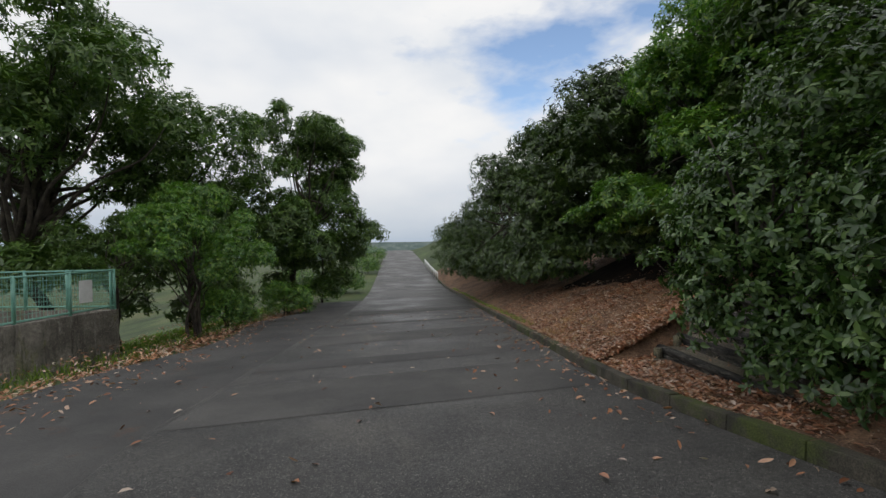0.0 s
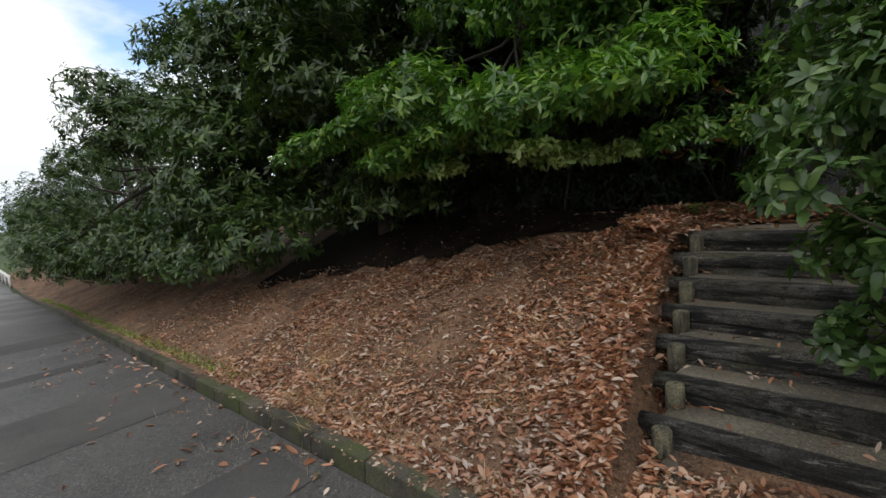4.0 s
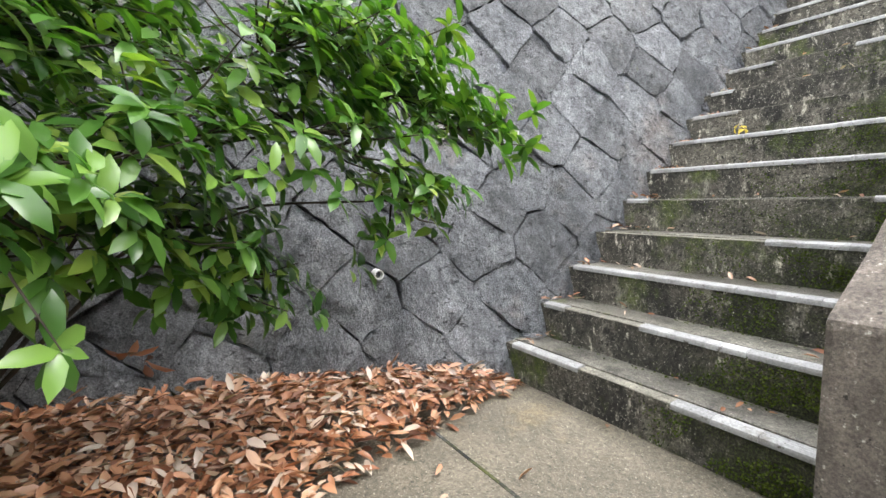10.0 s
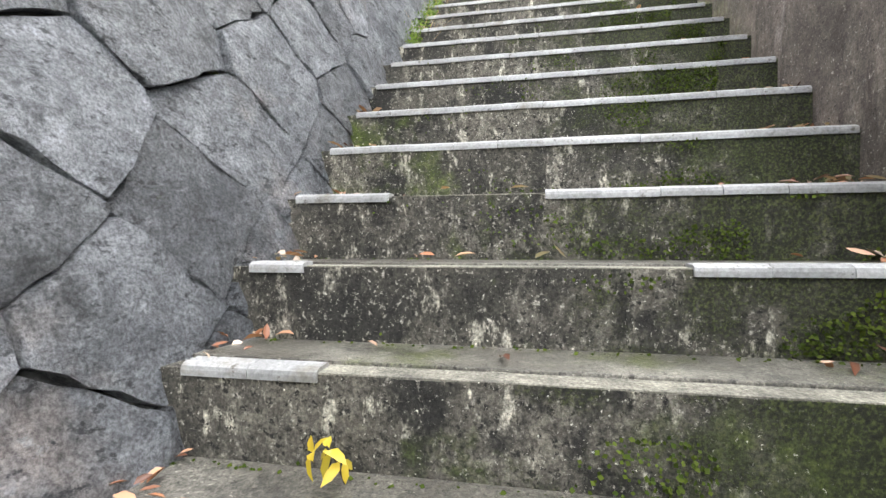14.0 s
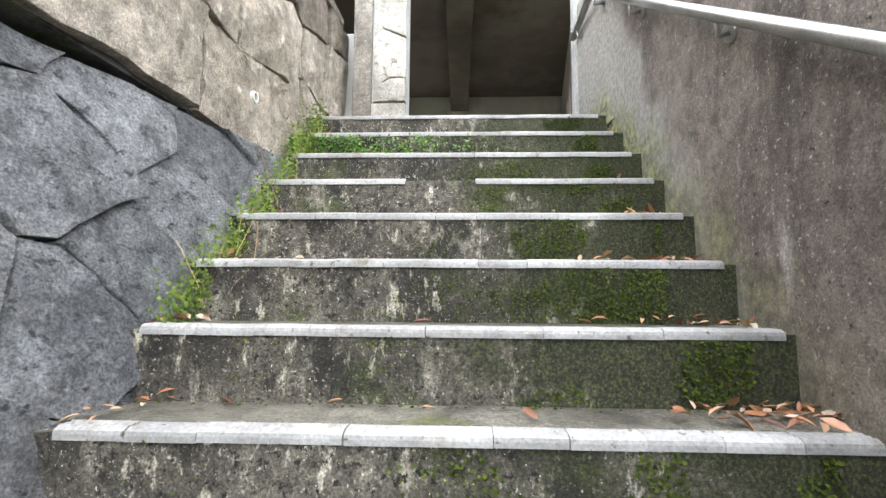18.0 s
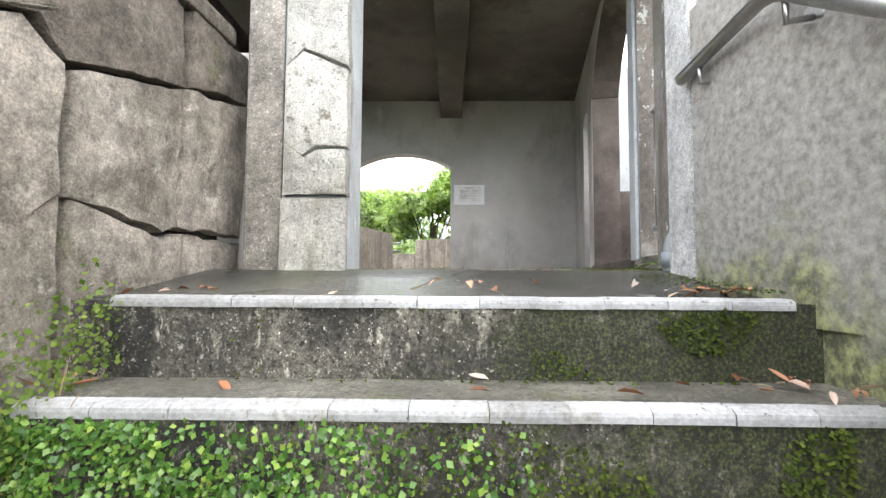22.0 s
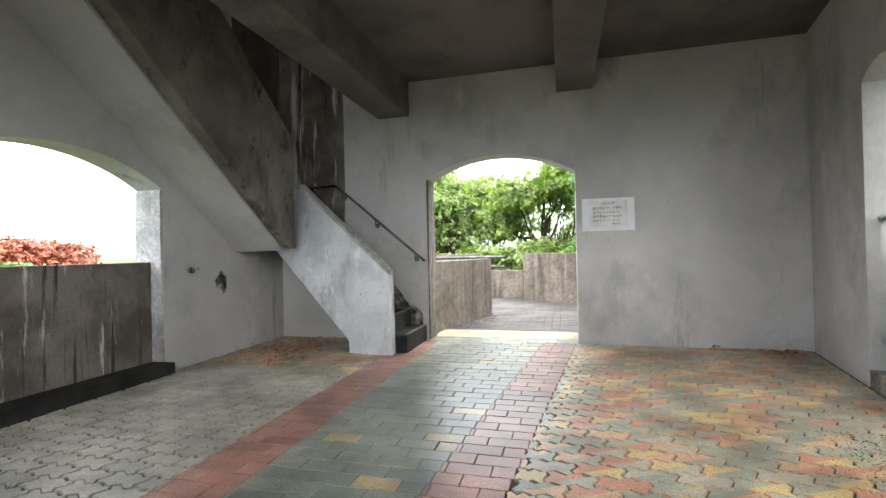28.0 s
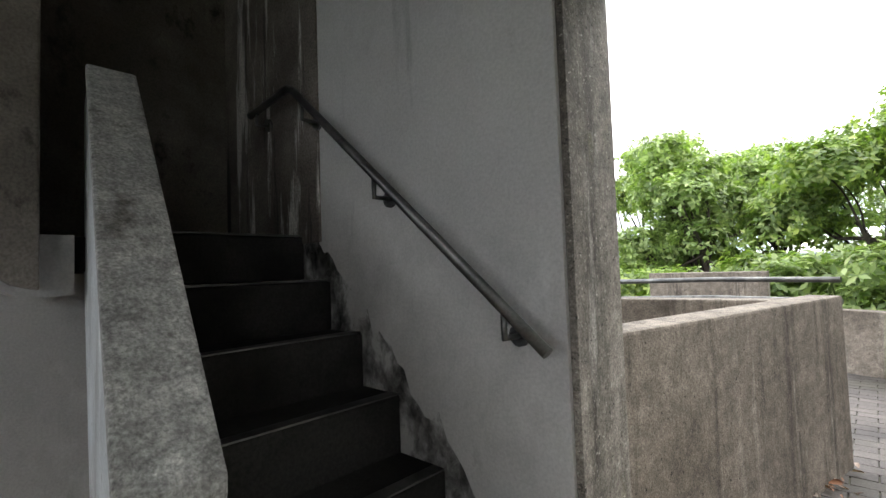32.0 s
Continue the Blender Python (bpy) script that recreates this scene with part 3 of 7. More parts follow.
def prism(outline, way, bevel=0.0):
    """A closed outline of 3D points pushed along a vector."""
    bm = bmesh.new()
    a = [bm.verts.new(p) for p in outline]
    b = [bm.verts.new(Vector(p) + Vector(way)) for p in outline]
    bm.faces.new(a)
    bm.faces.new(b[::-1])
    for i in range(len(a)):
        j = (i + 1) % len(a)
        bm.faces.new((a[i], b[i], b[j], a[j]))
    bmesh.ops.recalc_face_normals(bm, faces=bm.faces)
    return soften(bm, bevel) if bevel else bm


def arch_line(u0, u1, spring, rise, n=14):
    """Points of a flat arch from u0 to u1."""
    half, mid = (u1 - u0) / 2, (u0 + u1) / 2
    r = (half * half + rise * rise) / (2 * rise)
    a = math.asin(half / r)
    return [(mid + r * math.sin(-a + 2 * a * i / n), spring + r * math.cos(-a + 2 * a * i / n) - r * math.cos(a)) for i in range(n + 1)]


def wall_with_arches(p0, p1, thick, z0, z1, arches):
    """A wall from p0 to p1 on the plan, pushed out by thick to its left, with arched openings (u0, u1, spring, rise) down to the floor."""
    p0, p1 = Vector((*p0, 0)), Vector((*p1, 0))
    d = (p1 - p0).normalized()
    length = (p1 - p0).length
    out = Vector((-d.y, d.x, 0)) * thick
    line = [(0.0, z0)]
    for u0, u1, spring, rise in sorted(arches):
        line += [(u0, z0)] + arch_line(u0, u1, spring, rise) + [(u1, z0)]
    line += [(length, z0), (length, z1), (0.0, z1)]
    return prism([p0 + d * u + Vector((0, 0, z)) for u, z in line], out)


def tube(points, radius, sides=10, closed_ends=True):
    """A round bar along a line of points; radius a number or one for each point."""
    bm = bmesh.new()
    pts = [Vector(p) for p in points]
    rad = radius if isinstance(radius, (list, tuple)) else [radius] * len(pts)
    rings = []
    side = None
    for i, p in enumerate(pts):
        d = (pts[min(i + 1, len(pts) - 1)] - pts[max(i - 1, 0)]).normalized()
        if side is None:
            side = d.cross(Vector((0, 0, 1)) if abs(d.z) < 0.9 else Vector((1, 0, 0))).normalized()
        side = (side - d * side.dot(d)).normalized()
        up = d.cross(side)
        rings.append([bm.verts.new(p + (side * math.cos(a) + up * math.sin(a)) * rad[i]) for a in [2 * math.pi * k / sides for k in range(sides)]])
    for a, b in zip(rings, rings[1:]):
        for k in range(sides):
            f = bm.faces.new((a[k], a[(k + 1) % sides], b[(k + 1) % sides], b[k]))
            f.smooth = True
    if closed_ends:
        bm.faces.new(rings[0][::-1])
        bm.faces.new(rings[-1])
    return bm


def curve_points(points, n=6):
    """A smooth line through points (Catmull-Rom)."""
    p = [Vector(q) for q in points]
    p = [2 * p[0] - p[1]] + p + [2 * p[-1] - p[-2]]
    out = []
    for i in range(1, len(p) - 2):
        for k in range(n):
            t = k / n
            a, b, c, d = p[i - 1], p[i], p[i + 1], p[i + 2]
            out.append(0.5 * (2 * b + (c - a) * t + (2 * a - 5 * b + 4 * c - d) * t * t + (3 * b - a - 3 * c + d) * t ** 3))
    return out + [p[-2]]


def fast_mesh(name, verts, tris, crease=None):
    me = bpy.data.meshes.new(name)
    me.vertices.add(len(verts))
    me.vertices.foreach_set("co", np.ascontiguousarray(verts, dtype=np.float32).ravel())
    me.loops.add(len(tris) * 3)
    me.loops.foreach_set("vertex_index", np.ascontiguousarray(tris, dtype=np.int32).ravel())
    me.polygons.add(len(tris))
    me.polygons.foreach_set("loop_start", np.arange(0, len(tris) * 3, 3, dtype=np.int32))
    me.update(calc_edges=True)
    me.validate()
    if crease is not None:
        me.set_sharp_from_angle(angle=radians(crease))
    return me


def unit(v):
    return v / np.maximum(np.linalg.norm(v, axis=1, keepdims=True), 1e-6)


def leaves(name, at, way, up, length, width, droop=0.15, fold=0.12, rich=False, rng=None):
    """Leaves as one mesh: each grows from at along way, its face turned to up."""
    n = len(at)
    way = unit(way)
    side = unit(np.cross(way, up))
    nor = np.cross(side, way)
    L = np.broadcast_to(np.asarray(length, float).reshape(-1, 1), (n, 1))
    W = np.broadcast_to(np.asarray(width, float).reshape(-1, 1), (n, 1)) / 2
    D = L * droop
    if rich:  # eight triangles, a pointed oval bent along its rib
        vs = [at]
        for u, w, d in ((0.33, 0.92, 0.1), (0.72, 0.85, 0.5)):
            rib = at + way * L * u - nor * D * d
            vs += [rib + side * W * w + nor * W * w * fold * 2, rib, rib - side * W * w + nor * W * w * fold * 2]
        vs.append(at + way * L - nor * D)
        t = [(0, 2, 1), (0, 3, 2), (1, 2, 5), (1, 5, 4), (2, 3, 6), (2, 6, 5), (4, 5, 7), (5, 6, 7)]
    else:
        rib = at + way * L * 0.5 - nor * D * 0.3
        vs = [at, rib + side * W + nor * W * fold, rib - side * W + nor * W * fold, at + way * L - nor * D]
        t = [(0, 3, 1), (0, 2, 3)]
    k = len(vs)
    verts = np.stack(vs, axis=1).reshape(-1, 3)
    tris = (np.array(t)[None] + (np.arange(n) * k)[:, None, None]).reshape(-1, 3)
    return fast_mesh(name, verts, tris)


def rosettes(name, tips, axes, count, length, width, rng, spread=1.0, droop=0.2, rich=False, fold=0.12):
    """Whorls of leaves round twig tips."""
    n = len(tips)
    axes = unit(axes)
    ref = np.where(np.abs(axes[:, 2:3]) < 0.9, np.array([[0, 0, 1.0]]), np.array([[1.0, 0, 0]]))
    e1 = unit(np.cross(axes, ref))
    e2 = np.cross(axes, e1)
    ang = (np.arange(count) * 2.4)[None] + rng.uniform(0, 6.28, (n, 1)) + rng.normal(0, 0.2, (n, count))
    lift = rng.uniform(-0.15, 0.75, (n, count))[..., None]
    out = e1[:, None] * np.cos(ang)[..., None] + e2[:, None] * np.sin(ang)[..., None]
    way = out * spread + axes[:, None] * lift
    at = np.repeat(tips[:, None], count, 1) - axes[:, None] * rng.uniform(0, 0.5, (n, count, 1)) * np.mean(length)
    up = axes[:, None] + np.array([0, 0, 0.6]) + rng.normal(0, 0.18, (n, count, 3))
    ln = rng.uniform(0.7, 1.15, n * count) * length
    return leaves(name, at.reshape(-1, 3), way.reshape(-1, 3), up.reshape(-1, 3), ln, ln * width, droop, fold, rich, rng)


def blob_tips(blobs, n, rng, inner=0.55, low=-0.6):
    """Twig tips in the outer part of ellipsoids (x, y, z, rx, ry, rz), the number by their size."""
    b = np.array(blobs, float)
    w = (b[:, 3] * b[:, 4] + b[:, 3] * b[:, 5] + b[:, 4] * b[:, 5])
    pick = rng.choice(len(b), n, p=w / w.sum())
    d = unit(rng.normal(size=(n, 3)))
    d[:, 2] = np.where(d[:, 2] < low, -d[:, 2], d[:, 2])
    r = rng.uniform(inner ** 3, 1, n) ** (1 / 3) * rng.uniform(0.88, 1.12, n)
    tips = b[pick, :3] + d * b[pick, 3:] * r[:, None]
    axes = unit(d / b[pick, 3:]) + np.array([0, 0, 0.35]) + rng.normal(0, 0.3, (n, 3))
    return tips, axes


def voronoi_cells(seeds, x0, x1, y0, y1):
    """The convex cell of each seed inside a rectangle."""
    cells = []
    pts = np.array(seeds)
    for i, s in enumerate(pts):
        poly = [(x0, y0), (x1, y0), (x1, y1), (x0, y1)]
        near = np.argsort(((pts - s) ** 2).sum(1))[1:24]
        for j in near:
            m, d = (s + pts[j]) / 2, pts[j] - s
            out = []
            for a, b in zip(poly, poly[1:] + poly[:1]):
                fa, fb = (a[0] - m[0]) * d[0] + (a[1] - m[1]) * d[1], (b[0] - m[0]) * d[0] + (b[1] - m[1]) * d[1]
                if fa <= 0:
                    out.append(a)
                if fa * fb < 0:
                    k = fa / (fa - fb)
                    out.append((a[0] + (b[0] - a[0]) * k, a[1] + (b[1] - a[1]) * k))
            poly = out
            if len(poly) < 3:
                break
        cells.append(poly if len(poly) >= 3 else [])
    return cells


def stone_mesh(name, poly, place, gap, proud, rough, rng, per_edge=3, edge_noise=0.0, hewn=0.0):
    """One hewn stone: an outline on a wall (u, v), its face bulged and broken; place(u, v, out) gives the world point."""
    cx, cy = sum(p[0] for p in poly) / len(poly), sum(p[1] for p in poly) / len(poly)
    ring = []
    for a, b in zip(poly, poly[1:] + poly[:1]):
        n = max(1, min(per_edge, int(math.hypot(b[0] - a[0], b[1] - a[1]) / 0.05)))
        for k in range(n):
            ring.append((a[0] + (b[0] - a[0]) * k / n, a[1] + (b[1] - a[1]) * k / n))
    size = min(math.hypot(p[0] - cx, p[1] - cy) for p in ring)
    verts, tris = [], []
    tilt = rng.uniform(-1, 1, 2) * rough * 0.5
    seed = rng.uniform(0, 50)
    levels = ((gap, -0.03), (gap + 0.001, proud * 0.9), (gap + 0.005, proud), (size * 0.3, proud * 1.05), (size * 0.55, proud * 1.08), (size * 0.8, proud * 1.1))
    planes = [(rng.normal(0, hewn), rng.normal(0, hewn), rng.uniform(0, 0.012)) for _ in range(5)] if hewn else [(0, 0, 0)]
    jag = rng.normal(0, edge_noise, len(ring)) if edge_noise else np.zeros(len(ring))
    for lev, (inset, out) in enumerate(levels):
        for i, (u, v) in enumerate(ring):
            r = math.hypot(u - cx, v - cy)
            k = max(0.04, (r - inset + jag[i] * (lev < 3)) / r) if lev < 3 else max(0.05, 1 - inset / size * 0.98)
            uu, vv = cx + (u - cx) * k, cy + (v - cy) * k
            o = out + (rough * (2.2 * noise.noise((uu * 7 + seed, vv * 7, seed)) + 1.3 * noise.noise((uu * 19, vv * 19 + seed, 0))) if lev > 1 else 0) + ((uu - cx) * tilt[0] + (vv - cy) * tilt[1]) / max(size, 0.05) * (lev > 0) * (0.4 if hewn else 1.0) + min((uu - cx) * a + (vv - cy) * b + c for a, b, c in planes) * (lev > 0)
            verts.append(place(uu, vv, max(o, -0.03)))
    n = len(ring)
    verts.append(place(cx, cy, proud * 1.08 + rng.normal(0, rough * 0.5) + min(c for a, b, c in planes)))
    for lev in range(5):
        for i in range(n):
            a, b, c, d = lev * n + i, lev * n + (i + 1) % n, (lev + 1) * n + (i + 1) % n, (lev + 1) * n + i
            tris += [(a, b, c), (a, c, d)]
    for i in range(n):
        tris.append((5 * n + i, 5 * n + (i + 1) % n, 6 * n))
    return fast_mesh(name, np.array([tuple(p) for p in verts]), np.array(tris), 28)


# ---- the lie of the land ----
ROAD_Y = (-60, -10, 0, 4.4, 12, 19, 26, 33, 45, 85, 110, 200, 400, 1600)
ROAD_Z = (0.9, 0.6, 0.12, -0.17, -0.70, -1.19, -1.6, -1.8, -1.5, 0.3, 0.2, -7, -16, -30)


def road_z(y):
    return float(np.interp(y, ROAD_Y, ROAD_Z))


def kerb_x(y):
    return 3.27 + 0.2 * max(0.0, min(y, 25) - 4.3) + 0.14 * max(0.0, y - 25)


def road_left(y):
    return -1.23 + 0.16 * max(0.0, min(y, 20) - 4.3) + 0.14 * max(0.0, y - 20)


def ground_z(x, y):
    r = road_z(y)
    kx, lx = kerb_x(y), road_left(y) - 2.2
    if x < lx:
        d = lx - x
        return r - 0.03 - min(d * 0.10, 0.4) - min(max(0.0, d - 3.0) * 0.2, 4.0) - 0.012 * max(0.0, d - 25)
    if x < kx:
        return r - 0.06
    bank = r + 0.11 + 0.40 * max(0.0, x - kx - 0.32)
    if y < 9.0:
        if x >= 10.6:
            return 4.3 + 0.004 * max(0, x - 20)
        if x > 5.6 and y < 3.3:
            return min(bank, 0.6)
        if 2.9 < y < 5.36 and x > 3.0:
            return min(bank, max(r + 0.06, 0.62 - 0.516 * max(0.0, 6.2 - 0.17 * (5.3 - y) - x)))
        return min(bank, 0.93 + 0.05 * max(0.0, y - 5))
    return min(bank, 4.3)


def batter_x(y, z):
    """The face of the leaning stone wall."""
    return 7.90 + 0.234 * (y - 2.57) + 0.297 * (z - 1.03)


def grid_sheet(xs, ys, height):
    v = np.array([(x, y, height(x, y)) for y in ys for x in xs])
    nx = len(xs)
    t = []
    for j in range(len(ys) - 1):
        for i in range(nx - 1):
            a = j * nx + i
            t += [(a, a + 1, a + nx + 1), (a, a + nx + 1, a + nx)]
    return fast_mesh("sheet", v, np.array(t))


far = [60, 90, 140, 220, 400, 800, 1500]
gx = [-f for f in far[::-1]] + list(np.arange(-45, -8, 3.0)) + list(np.arange(-8, 12, 0.5)) + list(np.arange(12, 50, 3.0)) + far
gy = [-f for f in far[::-1]] + list(np.arange(-45, -4, 3.0)) + list(np.arange(-4, 30, 0.5)) + list(np.arange(30, 60, 3.0)) + far
ground = part("ground", grid_sheet(gx, gy, lambda x, y: ground_z(x, y) - (0.2 if -5 < x < 9 and -5 < y < 31 else 0.05)), M_GRASS)
tagged(ground, "green meadow with dry patches falling away from the road", "ground", kind="structure")


def strip(name, left, right, lift, ys, material, n=6, dip=0.0):
    rows = []
    for y in ys:
        a, b = left(y), right(y)
        for k in range(n + 1):
            x = a + (b - a) * k / n
            rows.append((x, y, lift(x, y)))
    m = n + 1
    t = []
    for j in range(len(ys) - 1):
        for i in range(n):
            a = j * m + i
            t += [(a, a + 1, a + m + 1), (a, a + m + 1, a + m)]
    return part(name, fast_mesh(name, np.array(rows), np.array(t)), material)


road_ys = list(np.arange(-12, 30, 0.5)) + list(np.arange(30, 112, 2.0))
road = strip("road", road_left, kerb_x, lambda x, y: road_z(y) + 0.004 * math.sin(y * 1.9 + 0.4 * math.sin(x)), road_ys, M_ASPHALT, 8)
tagged(road, "worn grey asphalt road with patched bands", "road", kind="structure")
verge = strip("pavement", lambda y: road_left(y) - 2.25 + 0.3 * math.sin(y * 0.7), lambda y: road_left(y) + 0.01, lambda x, y: road_z(y) - 0.012, [y for y in road_ys if y < 26], M_ASPHALT_OLD, 6)
tagged(verge, "dark old asphalt shoulder strewn with leaves", "pavement", kind="structure")


for k, (y0, y1, f0, f1) in enumerate(((4.55, 6.1, 0.02, 0.98), (6.9, 7.5, 0.02, 0.97), (9.2, 10.6, 0.03, 0.97), (12.6, 13.1, 0.05, 0.95), (16.0, 17.6, 0.04, 0.96))):
    patch = strip("road_patch", lambda y: road_left(y) + (kerb_x(y) - road_left(y)) * f0, lambda y: road_left(y) + (kerb_x(y) - road_left(y)) * f1, lambda x, y: road_z(y) + 0.004 * math.sin(y * 1.9 + 0.4 * math.sin(x)) + 0.004, list(np.linspace(y0, y1, 8)), (M_ASPHALT_PALE, M_ASPHALT_OLD)[k % 2], 8)
    tagged(patch, "asphalt repair patch across the road", "road patch", kind="structure")


def bank_wave(x, y):
    return 0.035 * noise.noise((x * 0.9, y * 0.9, 0)) + 0.02 * noise.noise((x * 3.1, y * 3.1, 4))


bank_ys = list(np.arange(-6, 16, 0.25)) + list(np.arange(16, 46, 1.0))
bank = strip("bank", lambda y: kerb_x(y) + 0.06, lambda y: batter_x(y, 0.9) + 0.1 if y < 9 else kerb_x(y) + 8, lambda x, y: ground_z(x, y) + bank_wave(x, y), bank_ys, M_DIRT, 30)
tagged(bank, "bare brown soil bank above the kerb", "ground", kind="structure")

# extra soil strip: shade of the hollow painted as near-black colour
mould = strip("shaded_soil_strip", lambda y: 6.55 + 0.1 * math.sin(y * 7) + 0.07 * math.sin(y * 17), lambda y: batter_x(y, 0.9) + 0.08 if y < 9 else kerb_x(y) + 5, lambda x, y: ground_z(x, y) + bank_wave(x, y) + 0.02, list(np.arange(5.5, 12.1, 0.2)), M_SHADED_SOIL, 14)
tagged(mould, "bank soil coloured near-black for the shade under the evergreens", "ground", kind="structure")

# kerb stones along the bank
kerb = holder("kerb", (2.9, 4.3, -0.2), "low mossy concrete kerb along the road edge", "kerb", kind="structure")
y = -6.0
while y < 46:
    y2 = y + (0.6 if y < 20 else 2.0)
    a, b = Vector((kerb_x(y), y, 0)), Vector((kerb_x(y2), y2, 0))
    za, zb = road_z(y), road_z(y2)
    lift = 0.115 + random.uniform(-0.008, 0.008)
    bm = bmesh.new()
    g = 0.004
    pts = [(a.x + 0.0, y + g, za - 0.15), (a.x + 0.13, y + g, za - 0.15), (a.x + 0.13, y + g, za + lift), (a.x + 0.02, y + g, za + lift)]
    pts2 = [(b.x + 0.0, y2 - g, zb - 0.15), (b.x + 0.13, y2 - g, zb - 0.15), (b.x + 0.13, y2 - g, zb + lift), (b.x + 0.02, y2 - g, zb + lift)]
    va, vb = [bm.verts.new(p) for p in pts], [bm.verts.new(p) for p in pts2]
    bm.faces.new(va)
    bm.faces.new(vb[::-1])
    for i in range(4):
        bm.faces.new((va[i], vb[i], vb[(i + 1) % 4], va[(i + 1) % 4]))
    under(kerb, part("kerb_stone", soften(bm, 0.012), M_KERB))
    y = y2

# ---- levels of the stairs and the hall ----
TOP_Y, RUN, TOP_Z, RISE = -2.26, 0.2415, 4.84, 0.1905
LAND_Z, HALL_Z, CEIL_Z = 0.84, 4.93, 8.06
XL, XR = 7.86, 6.17   # stair between the stone wall and the parapet
FAR_Y, EAST_X = -9.24, 10.78


def west_x(y):
    return 4.84 + 0.168 * (y - FAR_Y)


# ---- landing and log steps ----
landing = part("landing", prism([(5.80, 2.5, LAND_Z), (5.93, 3.5, LAND_Z), (6.23, 5.22, LAND_Z), (6.95, 5.1, LAND_Z), (7.4, 4.5, LAND_Z), (8.2, 3.9, LAND_Z), (8.0, 2.5, LAND_Z)], (0, 0, -0.3), 0.01), M_LANDING)
tagged(landing, "damp concrete landing with a straight joint", "landing", kind="structure")
joint = part("trim", box(6.2, 7.9, 3.226, 3.238, LAND_Z - 0.01, LAND_Z + 0.003, 0), M_JOINT)
tagged(joint, "dark joint line across the concrete landing", "joint", kind="structure")


def log_mesh(length, radius, rng, rings=30, sides=22):
    """A log along y with grooved bark-like grain and sawn ends."""
    v, t = [], []
    groove = [rng.gauss(0, 0.07) for _ in range(sides)]
    for i in range(rings + 1):
        yy = length * i / rings
        for k in range(sides):
            a = 2 * math.pi * k / sides
            r = radius * (1 + groove[k] + 0.04 * noise.noise((yy * 3, k * 2.3, rng.random() * 0.3)))
            if i in (0, rings):
                r *= 0.94
            v.append((r * math.cos(a), yy, r * math.sin(a)))
    for i in range(rings):
        for k in range(sides):
            a, b = i * sides + k, i * sides + (k + 1) % sides
            t += [(a, b, b + sides), (a, b + sides, a + sides)]
    v += [(0, 0, 0), (0, length, 0)]
    for k in range(sides):
        t.append((len(v) - 2, (k + 1) % sides, k))
        t.append((len(v) - 1, rings * sides + k, rings * sides + (k + 1) % sides))
    return fast_mesh("log", np.array(v), np.array(t))


lrng = random.Random(4)
log_steps = holder("log_steps", (5.0, 4.0, 0.2), "outdoor steps of paired dark round logs with concrete treads", "steps", kind="structure")
LOGS, LOG_RUN, LOG_RISE = 9, 0.275, 0.142
turn = Matrix.Rotation(radians(-10), 4, "Z")
for k in range(LOGS):
    x, z = 6.235 - LOG_RUN * k, LAND_Z + 0.012 - LOG_RISE * k
    y_end = 5.30 + lrng.uniform(-0.03, 0.03)
    at = Matrix.Translation((x, y_end, z)) @ turn
    for name, dz, r, dx, dy in (("upper_log", -0.052, 0.054, 0.0, 0.0), ("lower_log", -0.134, 0.045, -0.004, 0.05)):
        ob = part(name, log_mesh(2.3, r, lrng), M_LOG)
        ob.matrix_basis = at @ Matrix.Translation((dx, -2.3 - dy, dz))
        under(log_steps, ob)
    post = part("post", tube([(-0.108, -0.14, -0.34), (-0.108, -0.14, -0.03), (-0.108, -0.14, -0.018)], [0.052, 0.05, 0.043], 14), M_POST, label="short round stake in front of the log")
    post.matrix_basis = at
    under(log_steps, post)
    if k:
        tread = part("tread", box(0.03, LOG_RUN - 0.02, -2.28, -0.1, -0.22, -0.006, 0.01), M_LANDING)
        tread.matrix_basis = at
        under(log_steps, tread)

# ---- long concrete stair ----
stair = holder("stair", (7.0, 0.0, LAND_Z), "steep mossy concrete stair with pale tile nosings", "stairs", kind="structure")
trng = random.Random(11)
GAPS = {11: (2, 3, 4), 3: (4, 5), 12: (1, 2, 3, 4, 5, 6), 13: (2, 3, 4, 5, 6, 7, 8, 9), 16: (1, 2, 3, 4, 5, 6, 7), 17: (0, 1, 2, 3, 4, 5), 20: (3, 4, 5), 19: (1, 2, 3)}
tile_w = 0.1485
tile = bmesh.new()
prof = [(0.0, -0.003), (0.05, -0.003), (0.05, 0.007)] + [(0.042 - 0.008 * i, 0.0095 - 0.003 * (i % 2)) for i in range(5)] + [(0.004, 0.007), (-0.005, 0.002), (-0.007, -0.006), (-0.007, -0.018), (0.0, -0.018)]
tv = [[tile.verts.new((xx, -yy, zz)) for yy, zz in prof] for xx in (0.0008, tile_w - 0.0008)]
for i in range(len(prof)):
    j = (i + 1) % len(prof)
    tile.faces.new((tv[0][i], tv[1][i], tv[1][j], tv[0][j]))
tile.faces.new(tv[0][::-1])
tile.faces.new(tv[1])
bmesh.ops.recalc_face_normals(tile, faces=tile.faces)
tile_me = bpy.data.meshes.new("nosing_tile")
tile.to_mesh(tile_me)
tile.free()
tile_me.materials.append(M_NOSING)
tiles_to_lay = []
